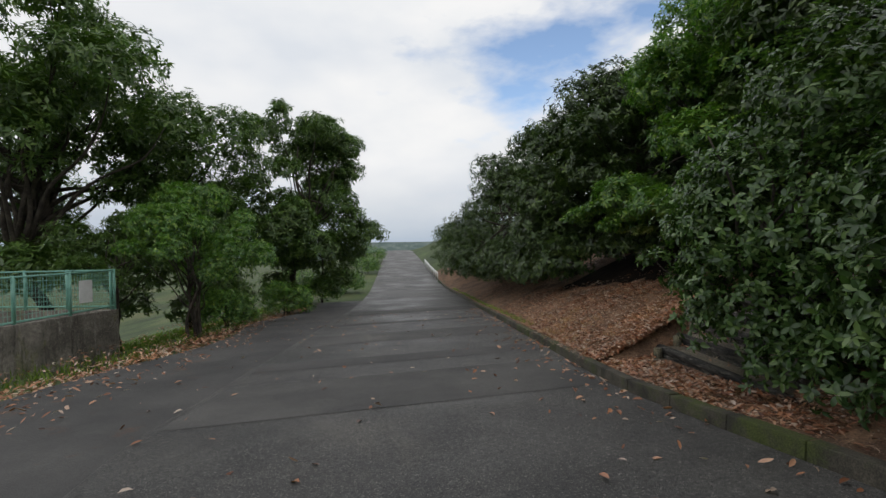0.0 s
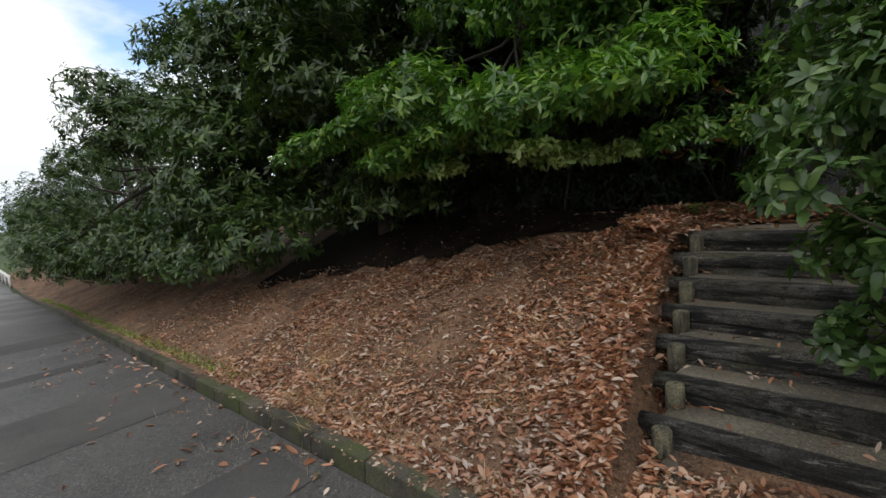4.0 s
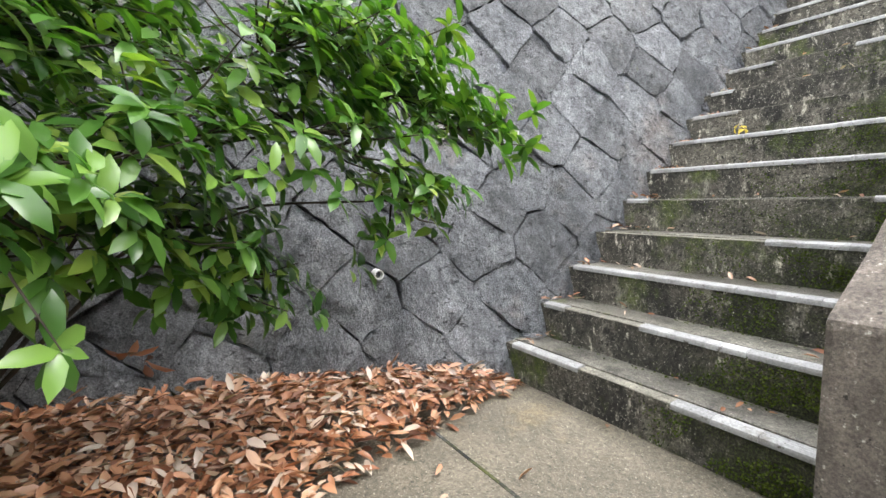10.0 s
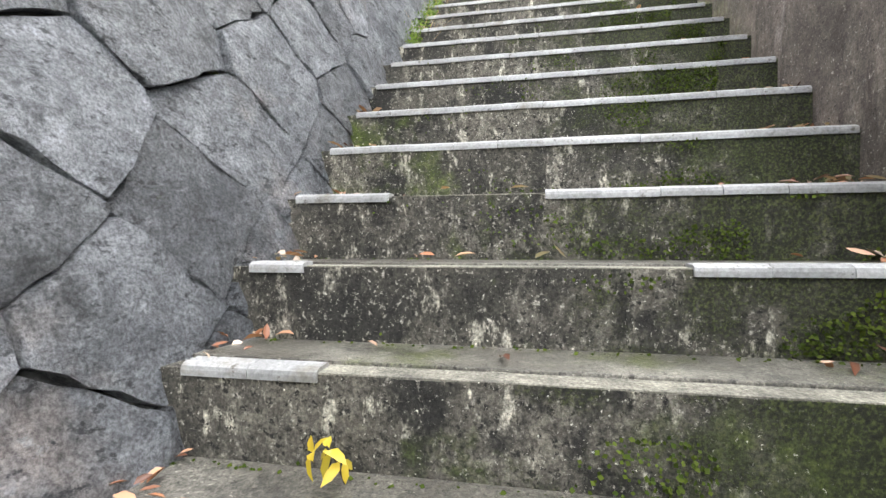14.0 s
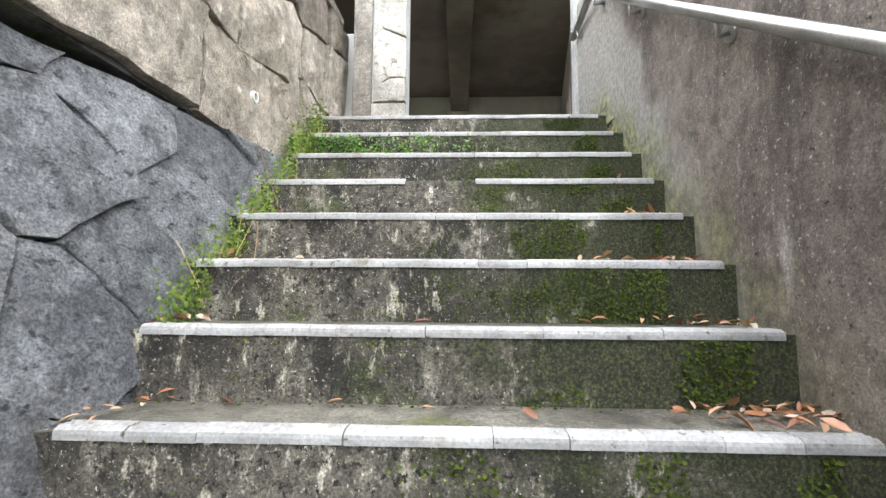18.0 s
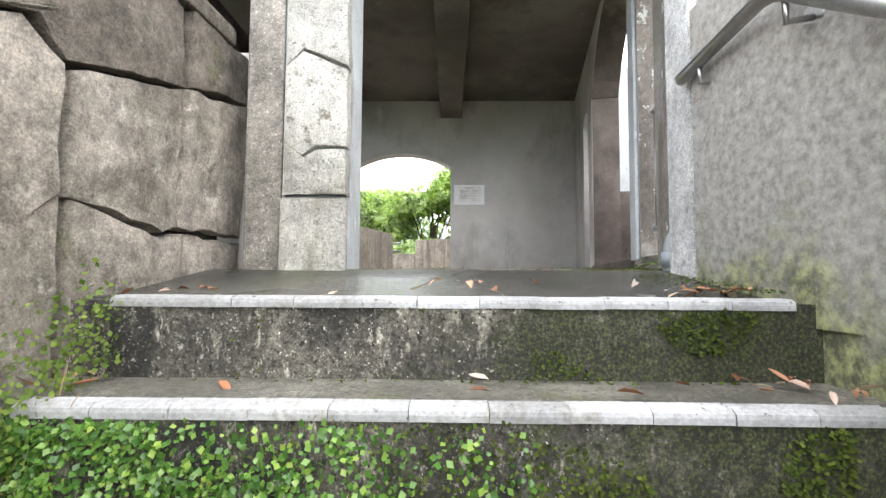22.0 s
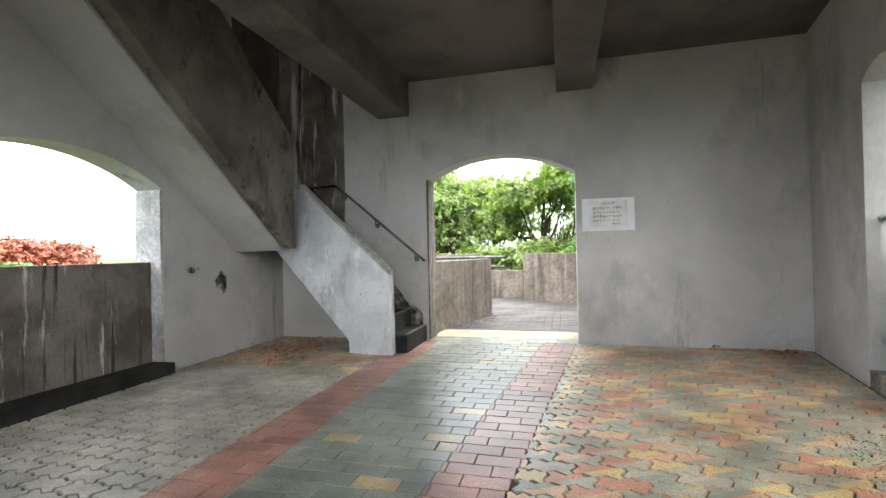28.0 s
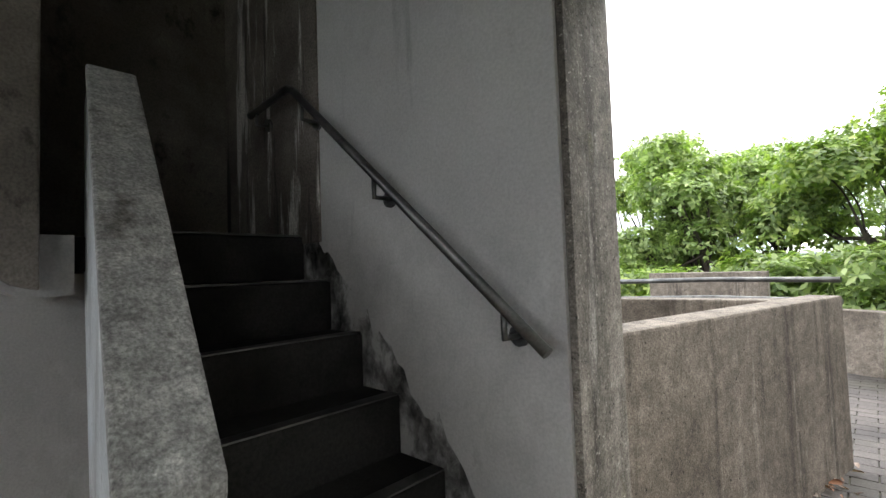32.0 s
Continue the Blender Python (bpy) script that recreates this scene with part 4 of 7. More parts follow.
for k in range(21):
    y, z = TOP_Y + RUN * k, TOP_Z - RISE * k
    back = y - RUN - 0.06 if k else y - 0.25
    bm = bmesh.new()
    add_box(bm, XR - 0.02, XL + 0.1, back, y, z - RISE - 0.03, z - 0.004)
    bmesh.ops.subdivide_edges(bm, edges=[e for e in bm.edges if abs(e.verts[0].co.x - e.verts[1].co.x) > 0.5], cuts=24)
    for v in bm.verts:
        if abs(v.co.y - y) < 1e-4:
            v.co.y += 0.006 * noise.noise((v.co.x * 4, k, v.co.z * 9))
            v.co.z += 0.004 * noise.noise((v.co.x * 7, k + 9, 0)) if v.co.z > z - 0.05 else 0
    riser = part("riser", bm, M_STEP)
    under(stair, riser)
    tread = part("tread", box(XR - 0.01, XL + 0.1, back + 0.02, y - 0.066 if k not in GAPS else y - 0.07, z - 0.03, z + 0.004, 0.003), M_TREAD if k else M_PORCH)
    under(stair, tread)
    if k in GAPS:
        under(stair, part("mortar_bed", box(7.86 - tile_w * (max(GAPS[k]) + 1), 7.86 - tile_w * min(GAPS[k]), y - 0.064, y - 0.003, z - 0.02, z - 0.001, 0.002), M_BED, label="striped cream mortar bed of lost tiles"))
    for i in range(11):
        if i not in GAPS.get(k, ()):
            tiles_to_lay.append((7.86 - tile_w * (i + 1) + trng.uniform(-0.001, 0.001) - 0.005 * math.sin(k), y, z + trng.uniform(-0.001, 0.001)))

# porch in front of the hall
porch = part("porch", prism([(XR - 0.3, TOP_Y - 0.12, TOP_Z - 0.001), (XR - 0.3, -2.93, HALL_Z - 0.006), (XR - 0.3, -3.25, HALL_Z - 0.02), (XR - 0.3, -3.25, 4.5), (XR - 0.3, TOP_Y - 0.12, 4.5)], (2.1, 0, 0)), M_PORCH)
tagged(porch, "wet dark concrete porch sloping up to the hall", "porch", kind="structure")

# parapet to the right of the stair
para_line = [(3.285, 0.3), (3.285, 1.61), (3.12, 1.71), (-2.05, 5.80), (-2.72, 5.84), (-2.72, 4.2), (2.2, 0.3)]
parapet = part("wall_stair", prism([(6.155 + 0.026 * (y + 2.56), y, z) for y, z in para_line], (-0.24, 0, 0), 0.015), M_STAIRWALL)
tagged(parapet, "brown-stained concrete parapet wall beside the stair", "wall", kind="structure")
splay = part("facing_stair", prism([(6.16, -2.05, 4.78), (6.158, -2.705, 4.78), (6.216, -2.705, 4.78)], (0, 0, 1.04)), M_STAIRWALL)
tagged(splay, "pale grey render thickening the parapet towards the jamb", "facing", kind="structure")


# ---- hall: walls, floor, ceiling ----
def struct(name, bm, material, label, category="wall"):
    return tagged(part(name, bm, material), label, category, kind="structure")


struct("wall_south", wall_with_arches((EAST_X + 0.3, FAR_Y), (4.7, FAR_Y), 0.28, 4.6, 10.2, [(EAST_X + 0.3 - 8.79, EAST_X + 0.3 - 7.06, 6.86, 0.24)]), M_PLASTER, "grey rendered end wall with a flat-arched doorway")
struct("wall_east", wall_with_arches((EAST_X, -2.91), (EAST_X, FAR_Y), 0.3, 4.6, 10.2, [(2.76, 4.48, 6.62, 0.24)]), M_PLASTER, "grey rendered side wall with an arched window opening")
wy = [FAR_Y - 0.28, -3.17]
w0, w1 = Vector((west_x(FAR_Y), FAR_Y)), Vector((west_x(-3.17), -3.17))
wlen = (w1 - w0).length


def west_u(y):
    return (y - FAR_Y) / (w1.y - w0.y) * wlen


struct("wall_west", wall_with_arches(w0, w1, 0.34, 4.6, CEIL_Z + 0.02, [(west_u(-8.02), west_u(-7.46), 7.16, 0.1), (west_u(-7.13), west_u(-4.81), 7.26, 0.72), (west_u(-4.61), west_u(-4.08), 7.1, 0.1)]), M_PLASTER, "oblique side wall with a tall arched opening")
struct("wall_north_left", box(7.81, EAST_X + 0.3, -3.44, -3.20, 4.3, 5.93, 0.01), M_PLASTER, "low front wall under a wide opening")
struct("wall_north_top", box(5.75, EAST_X + 0.3, -3.24, -2.93, 7.9, 8.3, 0.01), M_PLASTER, "concrete lintel over the front openings")
struct("wall_north_corner", box(10.35, EAST_X - 0.002, -3.44, -3.21, 5.93, 7.91, 0.01), M_PLASTER, "corner pier of the front wall")
struct("wall_jamb", box(5.70, 6.215, -2.90, -2.722, 4.3, 7.91, 0.012), M_JAMB, "pale rendered jamb with peeling paint beside the entrance")
struct("floor", prism([(w0.x - 0.1, FAR_Y - 0.3, HALL_Z - 0.012), (w1.x - 0.1, -3.25, HALL_Z - 0.012), (EAST_X + 0.1, -3.25, HALL_Z - 0.012), (EAST_X + 0.1, FAR_Y - 0.3, HALL_Z - 0.012)], (0, 0, -0.3)), M_FLOORBED, "dark mossy bed between floor pavers", "floor")
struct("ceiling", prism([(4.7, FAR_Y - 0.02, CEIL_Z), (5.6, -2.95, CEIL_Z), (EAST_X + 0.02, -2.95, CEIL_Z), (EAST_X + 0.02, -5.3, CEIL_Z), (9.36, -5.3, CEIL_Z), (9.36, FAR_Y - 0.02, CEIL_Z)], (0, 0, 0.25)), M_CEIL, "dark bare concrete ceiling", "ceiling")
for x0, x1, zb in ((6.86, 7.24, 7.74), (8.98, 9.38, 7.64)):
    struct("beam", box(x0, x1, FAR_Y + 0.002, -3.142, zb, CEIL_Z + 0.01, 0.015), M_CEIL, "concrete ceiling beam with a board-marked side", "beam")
# unseen upper walls and roof, added to keep light out of the stair well
struct("wall_well_unseen", box(9.15, 9.35, FAR_Y + 0.002, -5.1, CEIL_Z + 0.26, 10.22, 0.01), M_PLASTER, "unseen wall added to close the stair well to light")
struct("wall_well_end_unseen", box(9.36, EAST_X - 0.002, -5.3, -5.1, CEIL_Z + 0.26, 9.5, 0.01), M_PLASTER, "unseen end wall added to the stair well enclosure")
struct("roof", box(8.8, EAST_X + 0.4, FAR_Y - 0.4, -5.0, 10.22, 10.4, 0.01), M_CEIL, "unseen roof added to keep the stair well dark", "roof")

# bare streaked panel of the end wall by the stair head
struct("wall_panel", box(9.86, EAST_X - 0.004, FAR_Y - 0.01, FAR_Y + 0.012, 6.21, 10.2, 0.004), M_STAIN, "streaked bare concrete panel with white lime runs")

struct("reveal_east", box(EAST_X + 0.004, EAST_X + 0.296, -7.389, -7.365, HALL_Z + 0.01, 6.61, 0.003), M_JAMB, "peeling whitish reveal of the side arch", "jamb")

# sandy sill in the doorway and kerb of the west opening
struct("reveal_south", box(8.768, 8.789, FAR_Y - 0.279, FAR_Y - 0.012, HALL_Z + 0.007, 6.86, 0.002), M_PARAPET, "brown bare concrete reveal of the doorway", "jamb")
struct("wall_over_landing", box(EAST_X - 0.012, EAST_X - 0.003, FAR_Y + 0.01, -8.35, 6.22, 10.2, 0), M_DAMP, "dark mottled render over the stair landing", "render")
struct("sill", box(7.05, 8.80, FAR_Y - 0.75, FAR_Y - 0.25, HALL_Z - 0.2, HALL_Z + 0.002, 0.004), M_SAND, "pale sandy concrete doorway sill", "sill")


def along_west(y0, y1, off0, off1, z0, z1, bevel=0.008):
    """A block along the oblique wall: off counts from the wall's inner face outward."""
    d = (w1 - w0).normalized()
    n = Vector((-d.y, d.x))
    a, b = w0 + d * west_u(y0), w0 + d * west_u(y1)
    q = [a + n * off0, b + n * off0, b + n * off1, a + n * off1]
    return prism([(p.x, p.y, z0) for p in q], (0, 0, z1 - z0), bevel)


struct("sill_west", along_west(-7.12, -4.82, -0.02, 1.15, 4.6, HALL_Z + 0.12), M_BROWN, "raised concrete ledge inside the tall arch", "ledge")
struct("wall_balcony", along_west(-8.3, -4.3, 0.95, 1.13, 4.3, 6.05), M_BROWN, "brown concrete balcony parapet outside the arch")
struct("wall_balcony_end", along_west(-7.75, -7.28, 0.345, 0.94, 4.3, 6.04), M_BROWN, "short return of the balcony parapet")
struct("reveal_west", along_west(-7.142, -7.12, 0.012, 0.345, HALL_Z + 0.12, 7.25, 0.0), M_BROWN, "brown weathered reveal of the tall arch", "jamb")
# added lining whose dark brown paints the shade under the arch
lining = arch_line(west_u(-7.13) + 0.004, west_u(-4.81) - 0.004, 7.255, 0.716) + arch_line(west_u(-7.13) + 0.02, west_u(-4.81) - 0.02, 7.255, 0.70)[::-1]
wd = (w1 - w0).normalized()
struct("shade_lining_west", prism([(w0.x + wd.x * u - wd.y * 0.012, w0.y + wd.y * u + wd.x * 0.012, z) for u, z in lining], (-wd.y * 0.33, wd.x * 0.33, 0)), M_BROWN, "lining coloured dark for the unlit underside of the tall arch", "jamb")
struct("block_west", along_west(-4.80, -4.606, 0.342, 0.62, HALL_Z + 0.1, CEIL_Z, 0.01), M_PEEL, "rough concrete buttress beside the narrow opening", "buttress")
struct("block_west", along_west(-8.7, -8.01, 0.342, 0.66, HALL_Z + 0.1, CEIL_Z, 0.01), M_PLASTER_BLUE, "rough concrete buttress beside the far narrow opening", "buttress")
struct("jamb_west", along_west(-4.622, -4.606, 0.004, 0.341, HALL_Z + 0.1, 7.1, 0.0), M_PEEL_BROWN, "peeling brown and white concrete reveal of the narrow opening", "jamb")
struct("facing_west", along_west(-4.07, -2.90, -0.025, -0.002, HALL_Z - 0.1, CEIL_Z), M_PEEL, "pale blue-grey render with peeling patches", "facing")
struct("sill_narrow", along_west(-4.608, -4.082, 0.0, 0.34, 4.6, HALL_Z + 0.12), M_PARAPET, "raised sill of the narrow opening", "sill")
struct("sill_narrow", along_west(-8.018, -7.462, 0.0, 0.34, 4.6, HALL_Z + 0.12), M_PARAPET, "raised sill of the far narrow opening", "sill")
struct("edge_west", along_west(-4.805, -4.62, -0.03, -0.002, HALL_Z + 0.1, CEIL_Z), M_PLASTER_BLUE, "pale painted edge of the tall arch", "trim")
struct("wall_window_east", box(EAST_X + 0.12, EAST_X + 0.3, -7.388, -5.672, 4.3, 5.95, 0.01), M_STAIN, "black-streaked window parapet in the side arch")
struct("ledge_east", box(EAST_X - 0.12, EAST_X + 0.12, -7.386, -5.674, 4.7, HALL_Z + 0.1, 0.01), M_DARKSTEP, "low damp ledge under the side arch", "ledge")


# ---- stair inside the hall ----
inner = holder("stair_inner", (9.5, -8.9, HALL_Z), "dark concrete stair turning up along the hall walls", "stairs", kind="structure")
IX, IR, IH = 8.815, 0.196, 0.187
for k in range(7):
    x, z = IX + IR * k, HALL_Z + IH * (k + 1)
    x2 = x + IR + 0.05 if k < 6 else EAST_X - 0.002
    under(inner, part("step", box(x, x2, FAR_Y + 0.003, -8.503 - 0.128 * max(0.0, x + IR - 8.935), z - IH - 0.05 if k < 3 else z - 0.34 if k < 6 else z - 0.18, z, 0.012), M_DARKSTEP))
    under(inner, part("nosing", box(x - 0.012, x + 0.035, FAR_Y + 0.02, -8.53 - 0.128 * max(0.0, x + IR - 8.935), z + 0.001, z + 0.007, 0.003), M_STEEL_OLD, label="worn metal step edge"))
LZ = HALL_Z + 7 * IH
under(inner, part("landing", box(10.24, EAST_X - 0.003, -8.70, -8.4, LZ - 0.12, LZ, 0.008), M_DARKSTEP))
for reach, lift in ((0.0, 0.03),):
    mould_line = [(8.86, HALL_Z + 0.18)]
    for k in range(40):
        u = k / 39
        mould_line.append((8.86 + 1.2 * u, HALL_Z + 0.27 + lift + 1.16 * u + 0.09 * noise.noise((u * 11, 3 + lift * 20, 0)) + 0.06 * noise.noise((u * 31, 5, 0))))
    mould_line += [(10.12, HALL_Z + 1.0), (9.1, HALL_Z + 0.18)]
    struct("stain", prism([(x, FAR_Y + 0.001 + reach * 0.02, z) for x, z in mould_line], (0, 0.0008, 0)), M_MOULD, "black mould on the wall above the inner steps", "stain")
for my, mz, mw, mh in ((-8.12, 5.70, 0.16, 0.26), (-7.74, 5.86, 0.16, 0.07)):
    spotty = [(my + mw * 0.5 * math.cos(a) * (1 + 0.35 * noise.noise((math.cos(a) * 2, math.sin(a) * 2, my))), mz + mh * 0.5 * math.sin(a) * (1 + 0.5 * noise.noise((math.cos(a) * 3, math.sin(a) * 3, my + 4)))) for a in [0.2618 * k for k in range(24)]]
    struct("stain", prism([(EAST_X - 0.0012, y, z) for y, z in spotty], (-0.0008, 0, 0)), M_MOULD, "black mould patch on the wall under the inner stair", "stain")
# side wall of the lower flight
sp = [(8.935, HALL_Z - 0.02), (9.44, HALL_Z - 0.02), (9.45, 5.06), (10.40, 6.04), (10.40, 6.76), (10.02, 6.72), (8.945, 5.76)]
under(inner, part("side_wall", prism([(x, -8.50 - 0.128 * (x - 8.935), z) for x, z in sp], (0, 0.13, 0), 0.012), M_PLASTER_BLUE, label="pale grey rendered stair side wall"))
under(inner, part("coping", prism([(x, -8.505 - 0.128 * (x - 8.935), z) for x, z in ((8.94, 5.758), (10.05, 6.742), (10.05, 6.785), (8.94, 5.80))], (0, 0.14, 0), 0.008), M_STAIRTOP, label="rough worn top of the stair side wall"))
# upper flight along the east wall: sloping soffit and side wall
s2 = [(-8.4, 6.06), (-8.4, 7.26), (-5.9, 9.35), (-5.9, 7.98), (-8.34, 6.08)]
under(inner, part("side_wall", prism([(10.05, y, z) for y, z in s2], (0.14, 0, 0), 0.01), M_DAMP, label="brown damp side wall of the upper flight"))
s3 = [(-8.5, 6.04), (-8.36, 6.04), (-5.6, 8.18), (-5.6, 8.43), (-8.3, 6.24), (-8.5, 6.24)]
under(inner, part("soffit", prism([(10.19, y, z) for y, z in s3], (EAST_X - 10.192, 0, 0)), M_PLASTER))
for k in range(12):
    y0, z0 = -8.3 + 0.23 * k, LZ + IH * (k + 1)
    if z0 < 8.3:
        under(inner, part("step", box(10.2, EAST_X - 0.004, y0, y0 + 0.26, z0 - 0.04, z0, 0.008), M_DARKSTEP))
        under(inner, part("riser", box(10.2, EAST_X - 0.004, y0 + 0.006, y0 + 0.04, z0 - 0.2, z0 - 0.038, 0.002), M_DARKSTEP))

# ---- deck outside the doorway ----
deck = struct("deck", prism([(3.0, FAR_Y - 0.285, 4.915), (12.5, FAR_Y - 0.285, 4.915), (12.5, -15.5, 4.915), (3.0, -15.5, 4.915)], (0, 0, -0.25)), M_FLOORBED, "outdoor deck bed", "floor")
under_deck = box(3.2, 12.3, -15.2, FAR_Y - 0.32, -3.0, 4.6, 0.01)
struct("deck_base", under_deck, M_PARAPET, "concrete base under the outdoor deck")


def parapet_run(name, pts, z, thick, label):
    """A parapet along points on the plan; each straight run a block."""
    for a, b in zip(pts, pts[1:]):
        a, b = Vector(a), Vector(b)
        d = (b - a).normalized()
        n = Vector((-d.y, d.x)) * thick
        q = [a, b, b + n, a + n]
        struct(name, prism([(p.x, p.y, 4.7) for p in q], (0, 0, z - 4.7), 0.012), M_DECKWALL, label)


parapet_run("wall_deck", [(8.86, FAR_Y - 0.36), (8.385, -11.6)], 5.86, 0.16, "board-marked brown deck parapet beside the doorway")
parapet_run("wall_deck", [(8.54, -11.61), (10.9, -11.3)], 5.84, 0.16, "brown deck parapet turning away from the doorway")
parapet_run("wall_deck", [(8.06, -13.95), (6.49, -12.9)], 5.91, 0.18, "rain-streaked far deck parapet")
parapet_run("wall_deck", [(6.48, -12.86), (7.03, FAR_Y - 0.3)], 5.91, 0.18, "brown deck parapet along the path")
parapet_run("wall_deck", [(9.5, -14.65), (8.08, -14.08)], 5.54, 0.18, "lower deck parapet under a pipe rail")
parapet_run("wall_deck", [(10.6, -15.0), (9.21, -15.02)], 5.92, 0.18, "far corner of the deck parapet")

# east-side ground slab outside the arch, west slope base
struct("hall_base", box(4.7, 11.1, FAR_Y - 0.3, -3.2, -2.0, 4.60, 0.0), M_PARAPET, "concrete base under the hall")

# ---- plants ----
def limb_points(a, b, rng, n=5, wobble=0.12):
    a, b = Vector(a), Vector(b)
    L = (b - a).length
    pts = [a.lerp(b, i / n) + Vector([rng.normal(0, wobble * L / n) for _ in range(3)]) * (0 < i < n) for i in range(n + 1)]
    return curve_points(pts, 3)


def join_tubes(tubes):
    bm = bmesh.new()
    for t in tubes:
        me = bpy.data.meshes.new("limb")
        t.to_mesh(me)
        t.free()
        bm.from_mesh(me)
        bpy.data.meshes.remove(me)
    return bm


def tree(name, base, height, blobs, tips, leaf, label, seed, length=0.11, width=0.36, count=7, trunks=1, radius=0.12, group="", category="tree", droop=0.25, rich=False, inner=0.5):
    """A tree: tapered trunk, limbs to each leaf mass, and a crown of whorled leaves. Blobs are relative to the base."""
    rng = np.random.default_rng(seed)
    t = holder(name, base, label, category, group)
    fork = height * 0.35
    for k in range(trunks):
        foot = Vector((rng.uniform(-0.2, 0.2), rng.uniform(-0.2, 0.2), -0.15)) if trunks > 1 else Vector((0, 0, -0.15))
        topv = Vector((rng.uniform(-0.5, 0.5) * (trunks > 1) + rng.uniform(-0.2, 0.2), rng.uniform(-0.3, 0.3), height * rng.uniform(0.7, 0.85)))
        pts = limb_points(foot, topv, rng)
        r = [radius * (1 - 0.8 * i / (len(pts) - 1)) for i in range(len(pts))]
        part("trunk", tube(pts, r, 9), M_BARK, t)
        if k == 0:
            for b in blobs:
                start = pts[int(len(pts) * rng.uniform(0.3, 0.75))]
                lp = limb_points(start, (b[0], b[1], b[2]), rng)
                part("limb", tube(lp, [radius * 0.42 * (1 - 0.85 * i / (len(lp) - 1)) for i in range(len(lp))], 6), M_BARK, t)
    p, a = blob_tips(blobs, tips, rng, inner)
    part("crown", rosettes("crown", p, a, count, length, width, rng, 1.0, droop, rich), leaf, t)
    return t


def masses(rng, n, r, low, high, size):
    """Leaf masses scattered in a rounded crown."""
    out = []
    for i in range(n):
        a, q = rng.uniform(0, 6.283), math.sqrt(rng.uniform(0.05, 1))
        z = rng.uniform(low, high)
        k = math.sqrt(max(0.12, 1 - ((z - (low + high) / 2) / ((high - low) * 0.62)) ** 2))
        s = size * rng.uniform(0.65, 1.25)
        out.append((q * r * k * math.cos(a), q * r * k * math.sin(a), z, s, s, s * rng.uniform(0.6, 0.85)))
    return out


vr = np.random.default_rng(77)
# evergreen row on the bank
for i, (x, y, h, r, n) in enumerate(((7.9, 9.9, 5.0, 2.0, 6000), (7.8, 13.0, 5.0, 2.2, 6000), (8.3, 17.0, 5.3, 2.5, 5500), (9.1, 21.5, 5.3, 2.7, 4500), (10.0, 26.5, 5.0, 2.7, 3500), (11.1, 32.0, 4.6, 2.6, 2500), (12.2, 38.5, 4.4, 2.5, 2000), (13.4, 46.0, 4.2, 2.5, 1500))):
    z = ground_z(x, y)
    low = road_z(y) + 1.0 - z
    skirt = [(-r * (0.45 if i == 0 else 0.72) + vr.normal(0, 0.2), (k - 2) * r * 0.5, max(low, -0.9) + (0.7 if i == 0 else 0.35) + vr.uniform(0, 0.5), 0.85, 0.95, 0.6) for k in range(1 if i == 0 else 0, 5)]
    tree("evergreen_tree", (x, y, z), h, masses(vr, 22, r, max(0.5, low + 0.5), h - 0.7, 1.1) + skirt, n, L_DARK, "dense dark evergreen tree overhanging the soil bank", 100 + i, length=0.15, count=8, group="evergreen row on the bank", radius=0.16, inner=0.35)
# nearest evergreen above the log steps
NEAR_DROP = ground_z(7.2, 6.9) - ground_z(8.05, 7.1)
near = [(-1.5, -1.2, 1.0, 0.6, 0.5, 0.28), (-1.75, -0.5, 0.95, 0.5, 0.6, 0.3), (-1.2, 0.1, 1.0, 0.6, 0.6, 0.35), (-1.6, 0.5, 1.2, 0.6, 0.6, 0.4), (-0.9, -1.5, 1.3, 0.6, 0.5, 0.3), (-0.3, -0.8, 1.7, 0.8, 0.8, 0.5), (-1.0, 1.2, 1.3, 0.8, 0.8, 0.4), (-1.0, -0.6, 2.0, 0.8, 0.9, 0.5), (0.2, -1.6, 2.5, 0.6, 0.7, 0.5)]
near_tree = tree("evergreen_tree", (8.05, 7.1, ground_z(8.05, 7.1)), 5.4, [(b[0] - 0.4, b[1], *b[2:]) for b in masses(vr, 20, 1.6, 2.2, 4.7, 0.8)] + [(b[0] - 0.85, b[1] - 0.2, b[2] + NEAR_DROP, *b[3:]) for b in near], 6500, L_GLOSS, "evergreen tree with low branches over the log steps", 120, length=0.11, count=8, group="evergreen row on the bank", radius=0.09, inner=0.35)
lr = np.random.default_rng(121)
hang = []
for k in range(26):
    u = k / 25
    hang.append((-2.2 + 1.0 * abs(lr.normal(0, 0.45)) - 0.35 * u, -1.7 + 3.9 * u, NEAR_DROP + 0.98 + 0.22 * math.sin(9 * u) - 0.2 * u + lr.uniform(-0.1, 0.3), 0.3, 0.3, 0.13))
p, a = blob_tips(hang, 1500, lr, 0.2)
part("low_foliage", rosettes("low_foliage", p, a, 7, 0.10, 0.38, lr, 1.0, 0.3, True), L_GLOSS, near_tree, "bright green low branches hanging over the leaf slope")
# outer sprays: their brightness from the open sky is painted as pale colour
front = [(lr.uniform(-2.3, -1.75), lr.uniform(-1.0, 1.0), NEAR_DROP + lr.uniform(0.55, 1.1), 0.24, 0.24, 0.1) for k in range(18)]
front += [(x - 8.05, y - 7.1, z - ground_z(8.05, 7.1), 0.2, 0.2, 0.09) for x, y, z in ((6.1, 6.3, 1.55), (6.25, 6.15, 1.62), (6.0, 6.45, 1.66), (6.3, 5.95, 1.55), (6.5, 5.8, 1.6), (6.15, 6.6, 1.6))]
p, a = blob_tips(front, 1200, lr, 0.2)
